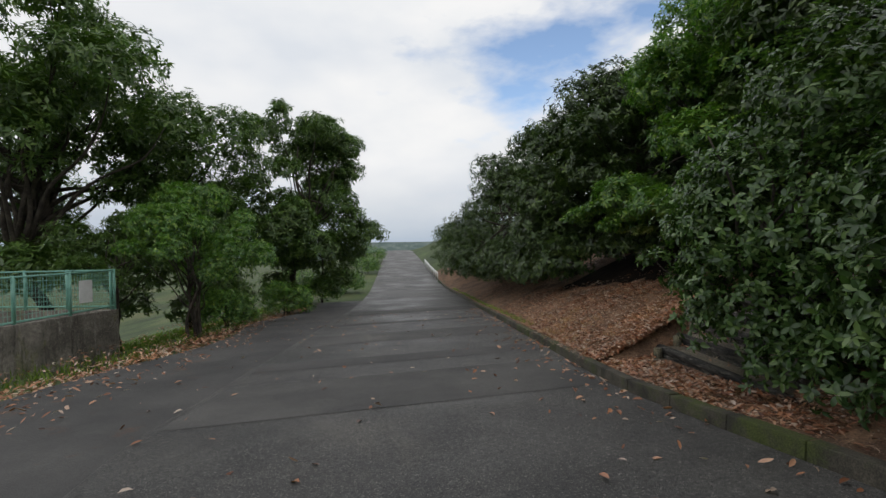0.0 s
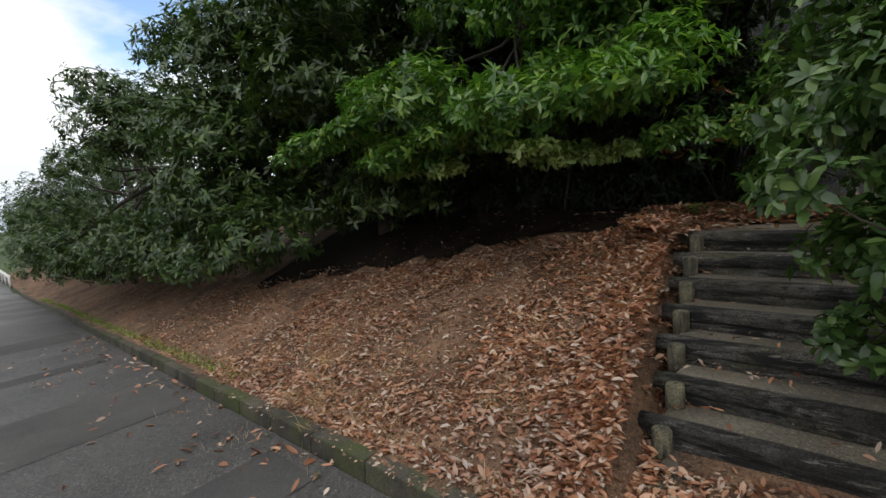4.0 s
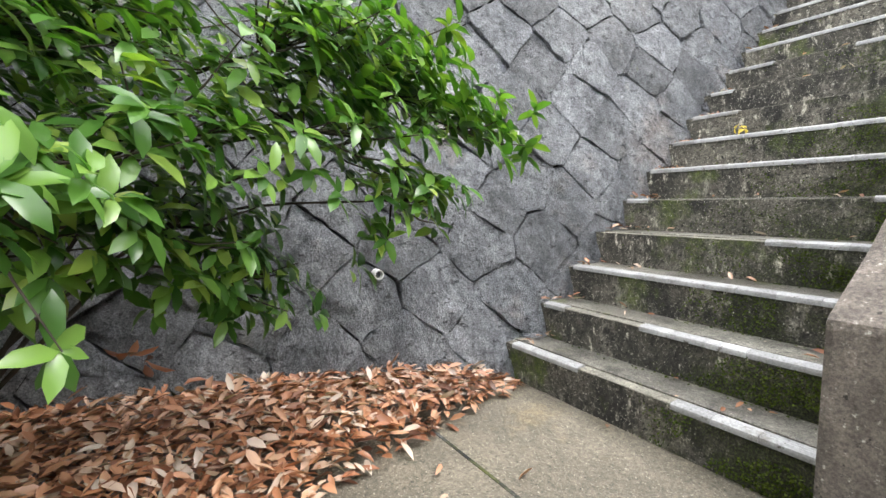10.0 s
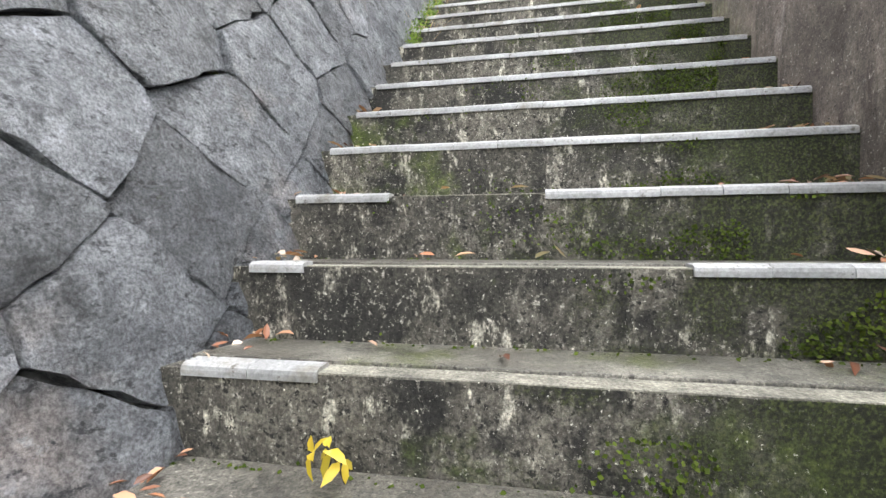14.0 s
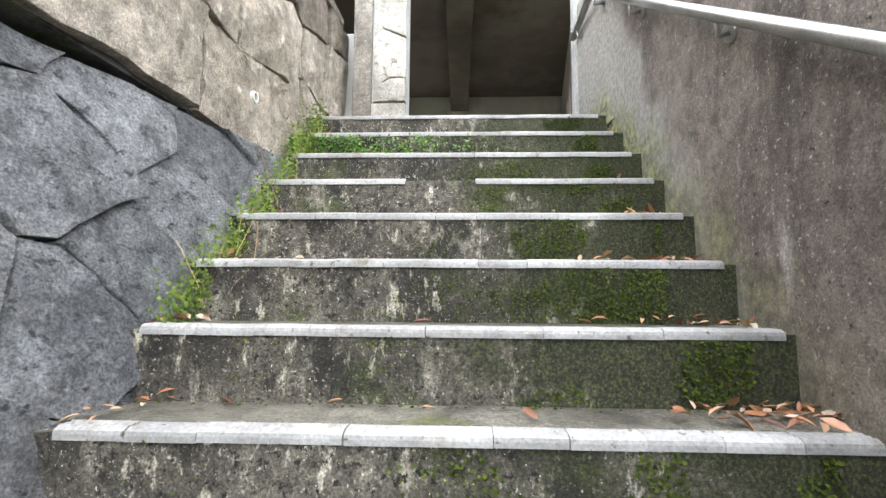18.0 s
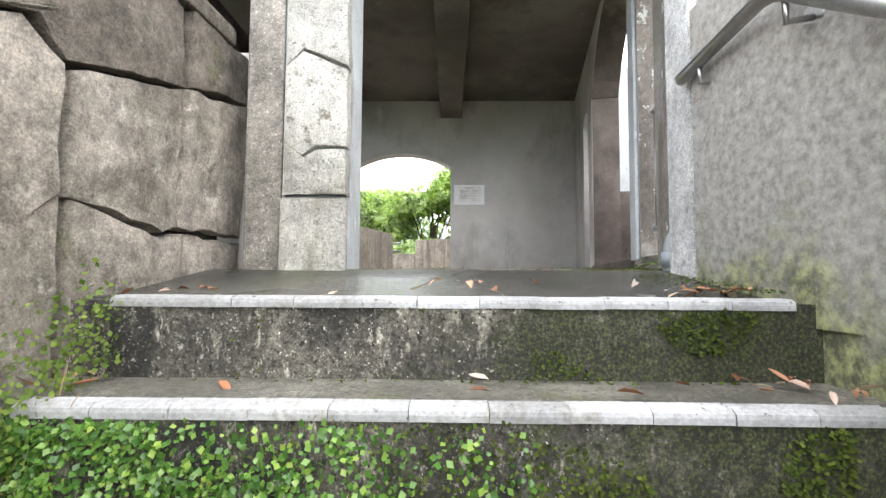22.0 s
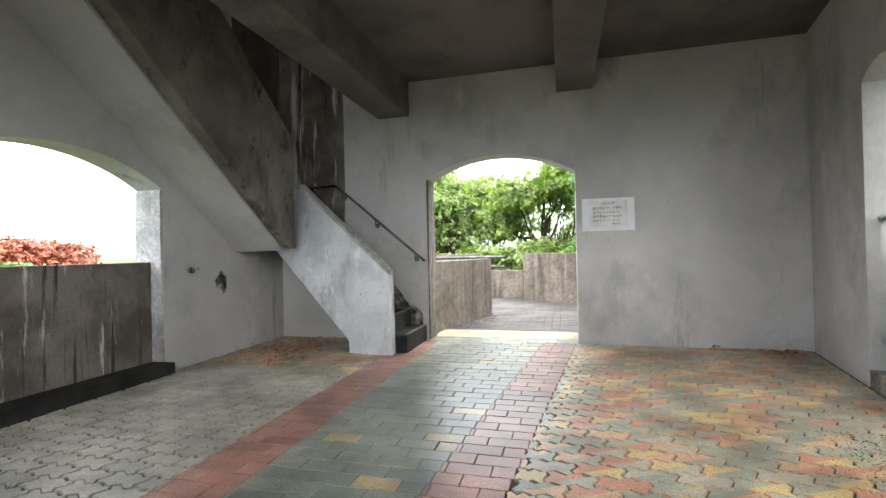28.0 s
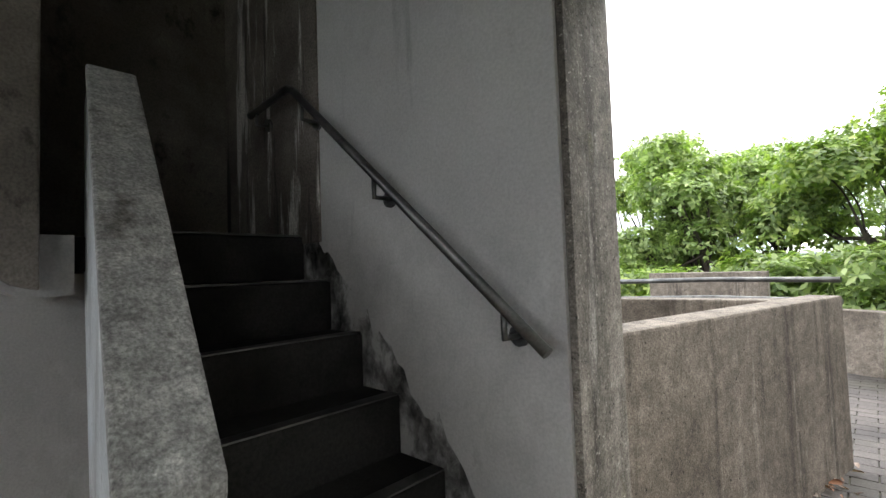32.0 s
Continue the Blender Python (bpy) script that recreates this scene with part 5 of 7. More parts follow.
part("front_foliage", rosettes("front_foliage", p, a, 7, 0.085, 0.42, lr, 1.0, 0.3, True), L_SKYLIT, near_tree, "outermost low leaves coloured pale for the sky light on them")
for b in hang[::2] + front[::2]:
    lp = limb_points((-0.6, b[1] * 0.5, NEAR_DROP + 1.4), (b[0], b[1], b[2]), lr)
    part("limb", tube(lp, [0.014 * (1 - 0.8 * i / (len(lp) - 1)) for i in range(len(lp))], 5), M_BARK, near_tree)
# the second tree is added to thicken the canopy and darken the hollow
for i, (x, y, h, r, n) in enumerate(((8.1, 4.75, 4.9, 1.4, 3400), (8.6, 8.0, 5.2, 1.9, 3500))):
    tree("evergreen_tree", (x, y, ground_z(x, y)), h, [(b[0], b[1] + (0.9, 0.0)[i], *b[2:]) for b in masses(vr, 20, r, (2.3, 1.9)[i], h - 0.5, 0.8)], n, L_DARK, "dark evergreen tree close against the stone wall", 145 + i, length=0.16, count=7, group="evergreen row on the bank", radius=0.08, inner=0.2)
# undergrowth between the trunks and the stone wall, its leaves coloured for deep shade
tree("undergrowth", (7.75, 6.6, ground_z(7.75, 6.6)), 2.2, [(0.1, 0.5 * k - 1.2, 0.8 + 0.25 * (k % 3), 0.5, 0.6, 0.8) for k in range(8)] + [(0.2, 0.6 * k - 1.3, 1.9, 0.5, 0.6, 0.6) for k in range(7)] + [(-0.2, 1.4 + 0.6 * k, 0.9, 0.6, 0.6, 0.8) for k in range(6)] + [(0.1, 0.7 * k - 0.8, 0.35, 0.4, 0.6, 0.4) for k in range(6)] + [(0.1, -1.35, 0.9, 0.4, 0.4, 0.5), (0.15, -1.5, 1.6, 0.4, 0.4, 0.5), (0.2, -1.2, 2.3, 0.5, 0.5, 0.5), (-0.3, 2.0, 1.5, 0.6, 0.9, 0.6), (-0.5, 3.0, 1.4, 0.6, 0.9, 0.6), (0.0, 1.0, 2.4, 0.7, 1.2, 0.5), (0.3, -0.4, 2.7, 0.7, 0.9, 0.5)], 9500, L_SHADE, "dense undergrowth with leaves coloured for deep shade", 125, length=0.10, count=6, trunks=4, radius=0.02, category="shrub", inner=0.1)
tree("undergrowth", (7.95, 5.7, ground_z(7.95, 5.7)), 1.6, [(lr.uniform(-0.2, 0.25), -0.6 + 0.09 * k, 0.25 + 0.5 * (k % 5), 0.28, 0.3, 0.3) for k in range(22)], 4600, L_SHADE, "leafy undergrowth behind the bush, coloured for deep shade", 127, length=0.10, count=6, trunks=3, radius=0.015, category="shrub", inner=0.1)
# shrub by the foot of the log steps
tree("shrub", (4.5, 3.45, ground_z(4.5, 3.45)), 3.0, [(0, 0, 0.8, 1.0, 1.0, 0.75), (0.1, 0.1, 1.7, 1.1, 1.1, 0.9), (0.3, -0.3, 2.6, 0.9, 0.9, 0.8), (0.3, -0.9, 1.4, 1.2, 1.0, 1.3), (-0.2, -1.6, 1.2, 1.2, 1.0, 1.2), (0.2, 0.45, 1.25, 0.7, 0.5, 0.4), (-0.15, 0.85, 0.95, 0.38, 0.3, 0.25), (0.0, 0.98, 1.55, 0.5, 0.4, 0.35), (0.1, 0.8, 2.0, 0.5, 0.5, 0.4), (0.0, 0.5, 1.3, 0.8, 0.5, 0.7), (-0.5, 1.2, 1.2, 0.2, 0.18, 0.14), (-0.38, 0.95, 1.55, 0.26, 0.22, 0.22), (-0.28, 1.0, 0.95, 0.26, 0.24, 0.24), (-0.05, 0.98, 0.55, 0.2, 0.2, 0.18), (-0.2, 0.8, 1.95, 0.35, 0.3, 0.3), (-0.2, 0.75, 0.75, 0.34, 0.28, 0.3), (-0.25, -0.35, 0.4, 0.6, 0.5, 0.4), (-0.3, -0.95, 0.45, 0.7, 0.6, 0.45), (-0.4, -1.6, 0.45, 0.7, 0.6, 0.45), (-0.2, -0.1, 0.75, 0.5, 0.4, 0.4)], 6000, L_SHRUB, "tall leafy shrub with pale shining leaves beside the log steps", 130, length=0.08, width=0.45, count=7, trunks=4, radius=0.035, category="shrub", rich=True)
# trees right of the road behind the camera side
for i, (x, y, h, r, n) in enumerate(((5.0, 0.8, 4.4, 1.8, 3600), (4.5, -2.2, 4.6, 1.7, 2000))):
    tree("evergreen_tree", (x - 0.8, y, ground_z(x - 0.8, y)), h, masses(vr, 22, r * 0.85, 1.0, h - 0.7, 0.85), n, L_DARK, "dark evergreen tree between the road and the stair parapet", 140 + i, length=0.12, count=7, group="evergreen row on the bank")
# left of the road
z = ground_z(-9.5, 17)
tree("tall_tree", (-8.8, 17.5, z), 12.0, masses(vr, 46, 4.6, 3.2, 11.8, 1.35), 7600, L_MID, "tall spreading broadleaf tree beyond the green fence", 150, length=0.24, count=7, radius=0.22)
tree("tall_tree", (-14.0, 22, ground_z(-14.0, 22)), 12.0, masses(vr, 30, 4.4, 3.5, 11.0, 1.5), 2000, L_MID, "tall broadleaf tree on the slope below the road", 151, length=0.18, count=6, radius=0.22)
tree("broadleaf_tree", (-0.85, 23.0, ground_z(-0.85, 23)), 9.8, masses(vr, 42, 3.3, 1.0, 8.4, 1.15) + [(-0.9, 0, 8.9, 0.7, 0.7, 1.1), (1.9, 0, 7.6, 0.8, 0.8, 0.8)], 7500, L_MID, "grey-green broadleaf tree beside the road", 152, length=0.22, width=0.32, count=7, droop=0.6, radius=0.16)
tree("broadleaf_tree", (-5.1, 20.0, ground_z(-5.1, 20)), 8.6, masses(vr, 34, 3.0, 0.8, 8.2, 1.2), 7000, L_MID, "broadleaf tree with thin trunk beside the road", 153, length=0.2, count=7, radius=0.13)
tree("small_tree", (-3.05, 13.4, ground_z(-3.05, 13.4)), 4.0, masses(vr, 22, 1.8, 1.5, 3.7, 0.62), 5500, L_GLOSS, "small many-stemmed tree with light green leaves", 154, length=0.10, count=6, trunks=5, radius=0.05)
tree("small_tree", (-5.5, 15.2, ground_z(-5.5, 15.2)), 4.2, masses(vr, 14, 1.7, 1.6, 3.9, 0.7), 2600, L_MID, "small tree with bare lower stems", 155, length=0.11, count=6, trunks=3, radius=0.06)
for i, (x, y, r) in enumerate(((-1.2, 19.2, 1.0), (0.0, 26.5, 1.2), (1.6, 33, 1.3), (6.2, 62, 1.8), (4.2, 48, 1.4), (-1.0, 30, 1.6), (-3.0, 17.0, 1.0))):
    tree("bush", (x - 0.13, y, ground_z(x - 0.13, y)), r * 1.5, [(0, 0, r * 0.6, r, r, r * 0.7), (r * 0.5, 0.2, r * 0.5, r * 0.6, r * 0.7, r * 0.6), (-r * 0.5, 0.4, r * 0.8, r * 0.7, r * 0.6, r * 0.6)], 900, L_GLOSS, "low rounded bush on the road verge", 160 + i, length=0.13, count=6, trunks=3, radius=0.03, category="bush", group="verge bushes")
# woods south of the deck
for i in range(9):
    x, y = 1 + i * 1.8 + vr.uniform(-0.5, 0.5), -21.8 - 3.0 * (i % 2) + vr.uniform(-0.6, 0.6)
    h = vr.uniform(6.2, 7.8) + (0.5 if i % 2 else 0.0)
    tree("broadleaf_tree", (x, y, 2.2), h, masses(vr, 26, 2.1, 0.6, h - 0.35, 1.0), 4300, (L_FRESH, L_LIGHT, L_FRESH)[i % 3], "fresh green broadleaf tree behind the deck parapet", 200 + i, length=0.17, width=0.5, count=6, group="woods behind the deck", radius=0.14, inner=0.3)
for i in range(14):
    x = -2 + i * 1.2 + vr.uniform(-0.4, 0.4)
    tree("shrub", (x, -18.6 + vr.uniform(-0.6, 0.6), 2.4), 3.6, masses(vr, 11, 1.1, 0.3, 3.6, 0.75), 850, (L_LIGHT, L_FRESH)[i % 2], "light green shrub below the deck parapet", 280 + i, length=0.2, width=0.45, count=6, group="shrubs behind the deck", category="shrub", radius=0.05)
tree("broadleaf_tree", (4.75, -17.6, 2.2), 9.0, masses(vr, 36, 2.1, 1.0, 8.6, 1.1), 9000, L_GLOSS, "deep green tree at the turn of the deck parapet", 230, length=0.18, count=7, group="woods behind the deck", radius=0.14, inner=0.3)
# trees west of the hall
for i, (x, y, h) in enumerate(((1.2, -8.6, 8.8), (2.6, -11.2, 9.4), (0.9, -6.0, 8.2), (3.0, -14.6, 9.2), (0.4, -11.5, 10.2))):
    z = ground_z(x, y)
    tree("broadleaf_tree", (x - 1.0, y, z), h + 0.8, masses(vr, 30, 2.3, 1.6, h + 0.3, 1.15), (3200, 7000, 2200, 5500, 3500)[i], L_MID, "green broadleaf tree outside the tall arch", 240 + i, length=0.16, count=7, group="trees west of the hall", radius=0.15)
# far trees on the plateau
for i, (x, y, r) in enumerate(((60, -6, 6), (72, 10, 7), (66, 26, 6.5), (85, -20, 8), (90, 45, 8))):
    tree("far_tree", (x, y, 4.3), r * 1.1, [(0, 0, r * 0.62, r, r, r * 0.42), (r * 0.4, r * 0.3, r * 0.72, r * 0.6, r * 0.6, r * 0.35), (-r * 0.4, -r * 0.3, r * 0.55, r * 0.6, r * 0.6, r * 0.35)], 600, L_MID, "wide flat-topped tree far across the meadow", 260 + i, length=0.7, width=0.6, count=5, group="far meadow trees", radius=0.4)
for i, (x, y, r) in enumerate(((44, -24, 2.6), (46, -26.5, 2.9), (45, -29, 2.7), (47, -31.5, 2.8), (43, -21.5, 2.4))):
    tree("far_shrub", (x, y, 4.3), r * 1.3, [(0, 0, r * 0.6, r, r, r * 0.6), (r * 0.5, r * 0.4, r * 0.8, r * 0.6, r * 0.6, r * 0.5), (-r * 0.4, -r * 0.5, r * 0.7, r * 0.6, r * 0.6, r * 0.5)], 500, L_RED, "red-leaved shrub far across the meadow", 320 + i, length=0.35, width=0.6, count=5, group="far red shrubs", category="shrub", radius=0.1)
for i, (x, y, r) in enumerate(((36, -19.5, 1.2), (37, -23, 1.3), (55, -33, 3.6))):
    tree("far_shrub", (x, y, 4.3), r * 1.3, [(0, 0, r * 0.6, r, r, r * 0.6), (r * 0.5, r * 0.4, r * 0.8, r * 0.6, r * 0.6, r * 0.5)], 400, L_MID, "green shrub in front of the red bank", 330 + i, length=0.3, width=0.6, count=5, group="far green shrubs", category="shrub", radius=0.08)
hill = bmesh.new()
row = []
for i in range(61):
    a = math.pi * 2 * i / 60
    h = 26 + 18 * noise.noise((math.cos(a) * 3, math.sin(a) * 3, 2)) + 8 * noise.noise((math.cos(a) * 11, math.sin(a) * 11, 5))
    row.append((hill.verts.new((1300 * math.cos(a), 1300 * math.sin(a), -60)), hill.verts.new((1420 * math.cos(a), 1420 * math.sin(a), max(h, 4) - 12))))
for a, b in zip(row, row[1:]):
    hill.faces.new((a[0], b[0], b[1], a[1]))
tagged(part("backdrop", hill, M_FARHILL), "hazy blue-green hills along the horizon", "hills", kind="structure")
tagged(part("field", grid_sheet(list(np.linspace(38, 80, 12)), list(np.linspace(-40, 60, 20)), lambda x, y: 4.38 + 0.05 * max(0, x - 20) * 0.2), M_RUST), "reddish field across the meadow", "field", kind="structure")

# bush with large leaves at the landing: branches that end in leafy sprays
rng = np.random.default_rng(300)
bush = holder("bush", (7.9, 5.1, 0.9), "spreading bush with large glossy leaves against the stone wall", "bush")
# the last four sprays are added at the back to shade the wall foot
SPRAYS = [(7.44, 3.1, 2.1, 0.14), (7.45, 3.35, 2.2, 0.16), (7.4, 3.38, 1.82, 0.13), (7.38, 3.68, 2.05, 0.17), (7.4, 3.8, 2.28, 0.18), (7.6, 3.9, 1.58, 0.15), (7.3, 4.1, 2.0, 0.18), (7.5, 4.1, 1.75, 0.18), (7.1, 4.4, 1.9, 0.18), (7.3, 4.45, 2.2, 0.2), (7.28, 4.7, 1.42, 0.085), (7.3, 4.8, 1.27, 0.07), (7.0, 4.85, 1.72, 0.15), (7.3, 4.6, 1.75, 0.17), (6.7, 5.25, 1.74, 0.15), (6.66, 5.5, 1.7, 0.15), (7.6, 3.5, 2.35, 0.2), (7.6, 4.4, 2.5, 0.25), (7.85, 4.7, 2.0, 0.28), (8.0, 5.0, 2.3, 0.32), (8.05, 4.3, 2.45, 0.28), (7.7, 5.05, 1.75, 0.22)]
tips, axes, low = [], [], []
for i, (sx, sy, sz, sr) in enumerate(SPRAYS):
    root = Vector((7.95 + rng.normal(0, 0.08), 5.05 + rng.normal(0, 0.12), 0.9))
    hub = Vector((sx, sy, sz))
    mid = root.lerp(hub, 0.55) + Vector((0.12, 0.05, 0.3))
    pts = curve_points([root - bush.location, mid - bush.location, hub - bush.location], 6)
    part("stem", tube(pts, [0.010 * (1 - 0.7 * k / (len(pts) - 1)) for k in range(len(pts))], 6), M_BARK, bush)
    out = (hub - mid).normalized()
    for j in range(max(5, int(1500 * sr * sr))):
        p = hub + Vector([rng.normal(0, sr * w) for w in (0.62, 0.8, 0.5)])
        way = out * 0.7 + (p - hub) * (0.8 / sr) * 0.5 + Vector((rng.normal(0, 0.25), rng.normal(0, 0.25), 0.5))
        tips.append(p - bush.location)
        axes.append(way)
        if j % 3 == 0:
            back_at = hub.lerp(p, 0.1) - out * 0.1 - bush.location
            low.append(tube([back_at, (back_at + p - bush.location) / 2 + Vector((0, 0, -0.02)), p - bush.location], [0.004, 0.003, 0.0018], 4, False))
part("twigs", join_tubes(low), M_BARK, bush, "thin green-brown twigs between the leaves")
part("foliage", rosettes("foliage", np.array(tips), np.array(axes), 7, 0.092, 0.40, rng, 1.0, 0.3, True), L_GLOSS, bush)
wither = np.array([(6.68, 5.42, 1.58), (6.72, 5.3, 1.56), (6.66, 5.5, 1.6), (6.85, 5.1, 1.56), (7.8, 4.22, 1.32), (7.82, 4.26, 1.28), (7.1, 5.0, 2.1), (7.2, 5.1, 2.2), (7.05, 5.2, 2.25)]) + rng.normal(0, 0.03, (9, 3)) - np.array(bush.location)
part("withered_leaves", rosettes("withered_leaves", wither, np.tile([[0, 0, -1.0]], (9, 1)), 4, 0.10, 0.36, rng, 0.5, 0.3, True), L_RUSTY, bush, "rust-brown withered leaves")
part("yellow_leaves", rosettes("yellow_leaves", np.array([(7.2, 4.92, 1.9), (7.22, 4.9, 1.84)]) - np.array(bush.location), np.array([(-0.4, 0.2, -0.6), (-0.5, 0, -0.3)]), 2, 0.11, 0.42, rng, 1.0, 0.3, True), L_YELLOW, bush, "a few bright yellow leaves")

# dead thicket under the trees
twigs = holder("thicket", (7.2, 6.2, 0.9), "tangle of thin dead branches in the shade", "branches")
for i in range(90):
    a = Vector((rng.uniform(0.05, 0.7), rng.uniform(-0.6, 1.8), -0.05))
    b = a + Vector((rng.normal(-0.2, 0.35), rng.normal(-0.2, 0.4), rng.uniform(0.3, 1.4)))
    pts = limb_points(a, b, rng, 4, 0.3)
    part("twig", tube(pts, [0.0045 * (1 - 0.7 * k / (len(pts) - 1)) for k in range(len(pts))], 4), M_BARK, twigs)


# ---- fallen leaves ----
def litter(name, points, rng, label, size=(0.045, 0.105), material=L_DEAD, lift=0.012):
    n = len(points)
    at = np.array(points) + np.c_[np.zeros((n, 2)), rng.uniform(0, lift, n) + 0.006]
    ang = rng.uniform(0, 6.283, n)
    way = np.c_[np.cos(ang), np.sin(ang), rng.normal(0.05, 0.22, n)]
    up = np.c_[rng.normal(0, 0.35, (n, 2)), np.ones(n)]
    L = rng.uniform(*size, n)
    me = leaves(name, at, way, up, L, L * rng.uniform(0.27, 0.44, n), rng.normal(0.06, 0.24, (n, 1)), 0.3, True, rng)
    return tagged(part(name, me, material), label, "leaves", kind="stuff")


def on_ground(n, x0, x1, y0, y1, rng, keep, z=None):
    out = []
    while len(out) < n:
        x, y = rng.uniform(x0, x1), rng.uniform(y0, y1)
        if rng.random() < keep(x, y):
            out.append((x, y, (z if z is not None else ground_z(x, y) + bank_wave(x, y))))
    return out


rng = np.random.default_rng(400)


def bank_cover(x, y):
    d = x - kerb_x(y)
    if d < 0.15 or (2.95 < y < 5.3 and 3.9 < x < 6.3):
        return 0
    p = 0.35 + 0.65 * (noise.noise((x * 1.3, y * 1.3, 7)) > -0.15)
    p *= 1.0 if abs(y - 5.6) < 0.7 else 0.75
    if y > 5.5 and x > 6.5 + 0.15 * noise.noise((x * 3, y * 3, 1)):
        p *= 0.04
    bare = max(math.exp(-((x - 4.95) ** 2 / 0.5 + (y - 6.9) ** 2 / 0.6)), 0.9 * math.exp(-((x - 5.05) ** 2 + (y - 5.87) ** 2) / 0.03))
    return p * (1 - 0.9 * bare) * (1.0 if d < 3.2 else 0.6)


pts = on_ground(15500, 3.3, 7.8, 5.1, 9.5, rng, bank_cover)
pts += on_ground(5200, 4.2, 6.5, 5.26, 6.5, rng, lambda x, y: (1.0 if y < 5.75 else 0.3) * (1 - math.exp(-((x - 5.05) ** 2 + (y - 5.87) ** 2) / 0.04)))
for k in range(LOGS):
    for i in range(240):
        ahead, along = rng.uniform(-0.16, 0.14), -0.17 + abs(rng.normal(0, 0.11))
        px, py, pz = (Matrix.Translation((6.235 - LOG_RUN * k, 5.3, LAND_Z - LOG_RISE * k)) @ turn @ Vector((ahead, -along, 0)))[:]
        pts.append((px, py, max(ground_z(px, py) + bank_wave(px, py), pz - 0.13 - 0.1 * max(0.0, along)) + rng.uniform(0, 0.03)))
pts += on_ground(1300, 2.9, 5.6, 1.0, 3.2, rng, bank_cover)
pts += on_ground(2600, 3.6, 5.3, 5.22, 5.6, rng, lambda x, y: 0.9)
pts += on_ground(3000, 3.4, 4.3, 2.4, 5.4, rng, lambda x, y: 0.9 if x - kerb_x(y) > 0.15 else 0)
pts += on_ground(3500, 3.7, 6.8, 9.4, 13.5, rng, lambda x, y: 0.8 if x - kerb_x(y) > 0.15 else 0)
pts += on_ground(2500, 3.2, 10.5, 13, 22, rng, lambda x, y: 0.8 if 0.15 < x - kerb_x(y) < 4.5 else 0)
litter("bank_leaves", pts, rng, "thick brown fallen leaves on the soil bank", (0.03, 0.08))
crumbs = on_ground(27000, 3.3, 6.9, 5.2, 9.0, rng, lambda x, y: bank_cover(x, y) * 0.8 + 0.15)
crumbs += on_ground(4000, 3.4, 4.3, 2.4, 5.3, rng, lambda x, y: 0.9 if x - kerb_x(y) > 0.15 else 0)
n = len(crumbs)
ang = rng.uniform(0, 6.283, n)
cl = rng.uniform(0.014, 0.045, n)
tagged(part("leaf_crumbs", leaves("leaf_crumbs", np.array(crumbs) + np.c_[np.zeros((n, 2)), rng.uniform(0.002, 0.016, n)], np.c_[np.cos(ang), np.sin(ang), rng.normal(0.05, 0.2, n)], np.c_[rng.normal(0, 0.35, (n, 2)), np.ones(n)], cl, cl * 0.5, 0.1, 0.2), L_CRUMB), "broken dry leaf crumbs and bark chips on the bank", "leaves", kind="stuff")
pts = []
while len(pts) < 10500:
    x, y = rng.uniform(6.0, 8.5), rng.uniform(2.62, 5.7)
    if x > batter_x(y, 0.95):
        continue
    edge = float(np.interp(x, (6.2, 6.94, 7.2, 7.54, 7.75), (5.3, 5.05, 4.42, 3.5, 2.7)))
    d = y - edge
    if rng.random() < (1.0 if d > 0.1 else 0.55 if d > -0.08 else 0.004):
        pts.append((x, y, LAND_Z + 0.03 * max(0, min(1, d * 4)) + 0.09 * max(0, min(1, d)) + rng.uniform(0, 0.05) * (d > 0)))
litter("landing_leaves", pts, rng, "drift of orange-brown fallen leaves along the landing", (0.04, 0.092), lift=0.03)


def log_spot(k, ahead, along):
    """A place on the tread behind log k, counted from its free end."""
    p = Matrix.Translation((6.235 - LOG_RUN * k, 5.3, LAND_Z + 0.018 - LOG_RISE * k)) @ turn @ Vector((ahead, -along, 0))
    return (p.x, p.y, p.z)


pts = []
for k in range(21):
    y, z = TOP_Y + RUN * k, TOP_Z - RISE * k
    for i in range(60 if k in (4, 5, 7, 8, 9, 10, 13) else 18):
        pts.append((XR + abs(rng.normal(0, 0.17)) + 0.02, y - rng.uniform(0.08, RUN - 0.01), z + 0.01))
    for i in range(6):
        pts.append((rng.uniform(XR, XL), y - rng.uniform(0.06, RUN - 0.01), z + 0.008))
    for i in range(10 if k > 3 else 4):
        pts.append((XL - abs(rng.normal(0, 0.06)), y - rng.uniform(0.02, RUN), z + 0.01))
for k in range(1, LOGS):
    for i in range(9 if k < 4 else 45):
        pts.append(log_spot(k, rng.uniform(0.06, 0.25), rng.uniform(0.15, 1.9) if i > 4 else 0.15 + abs(rng.normal(0, 0.12))))
pts += [(XR + 0.05 + abs(rng.normal(0, 0.13)), 2.62 + abs(rng.normal(0, 0.22)), LAND_Z + 0.01) for i in range(60)]
litter("step_leaves", pts, rng, "scattered fallen leaves on the steps", (0.025, 0.062))
pts = on_ground(1500, -4.6, -1.4, 3, 24, rng, lambda x, y: 0.9 if x < road_left(y) - 1.2 + 0.5 * noise.noise((0, y, 3)) else 0.05 + 0.5 * (abs(x - road_left(y)) < 0.12))
pts = [(x, y, road_z(y)) for x, y, z in pts]
pts += [(x, y, road_z(y)) for x, y, z in on_ground(500, -1.5, 5.5, 1.5, 16, rng, lambda x, y: 0 if x > kerb_x(y) else 0.04 + 0.9 * math.exp(-(kerb_x(y) - x) / 0.35))]
litter("road_leaves", pts, rng, "scattered fallen leaves along the road edges", (0.05, 0.11))
pts = []
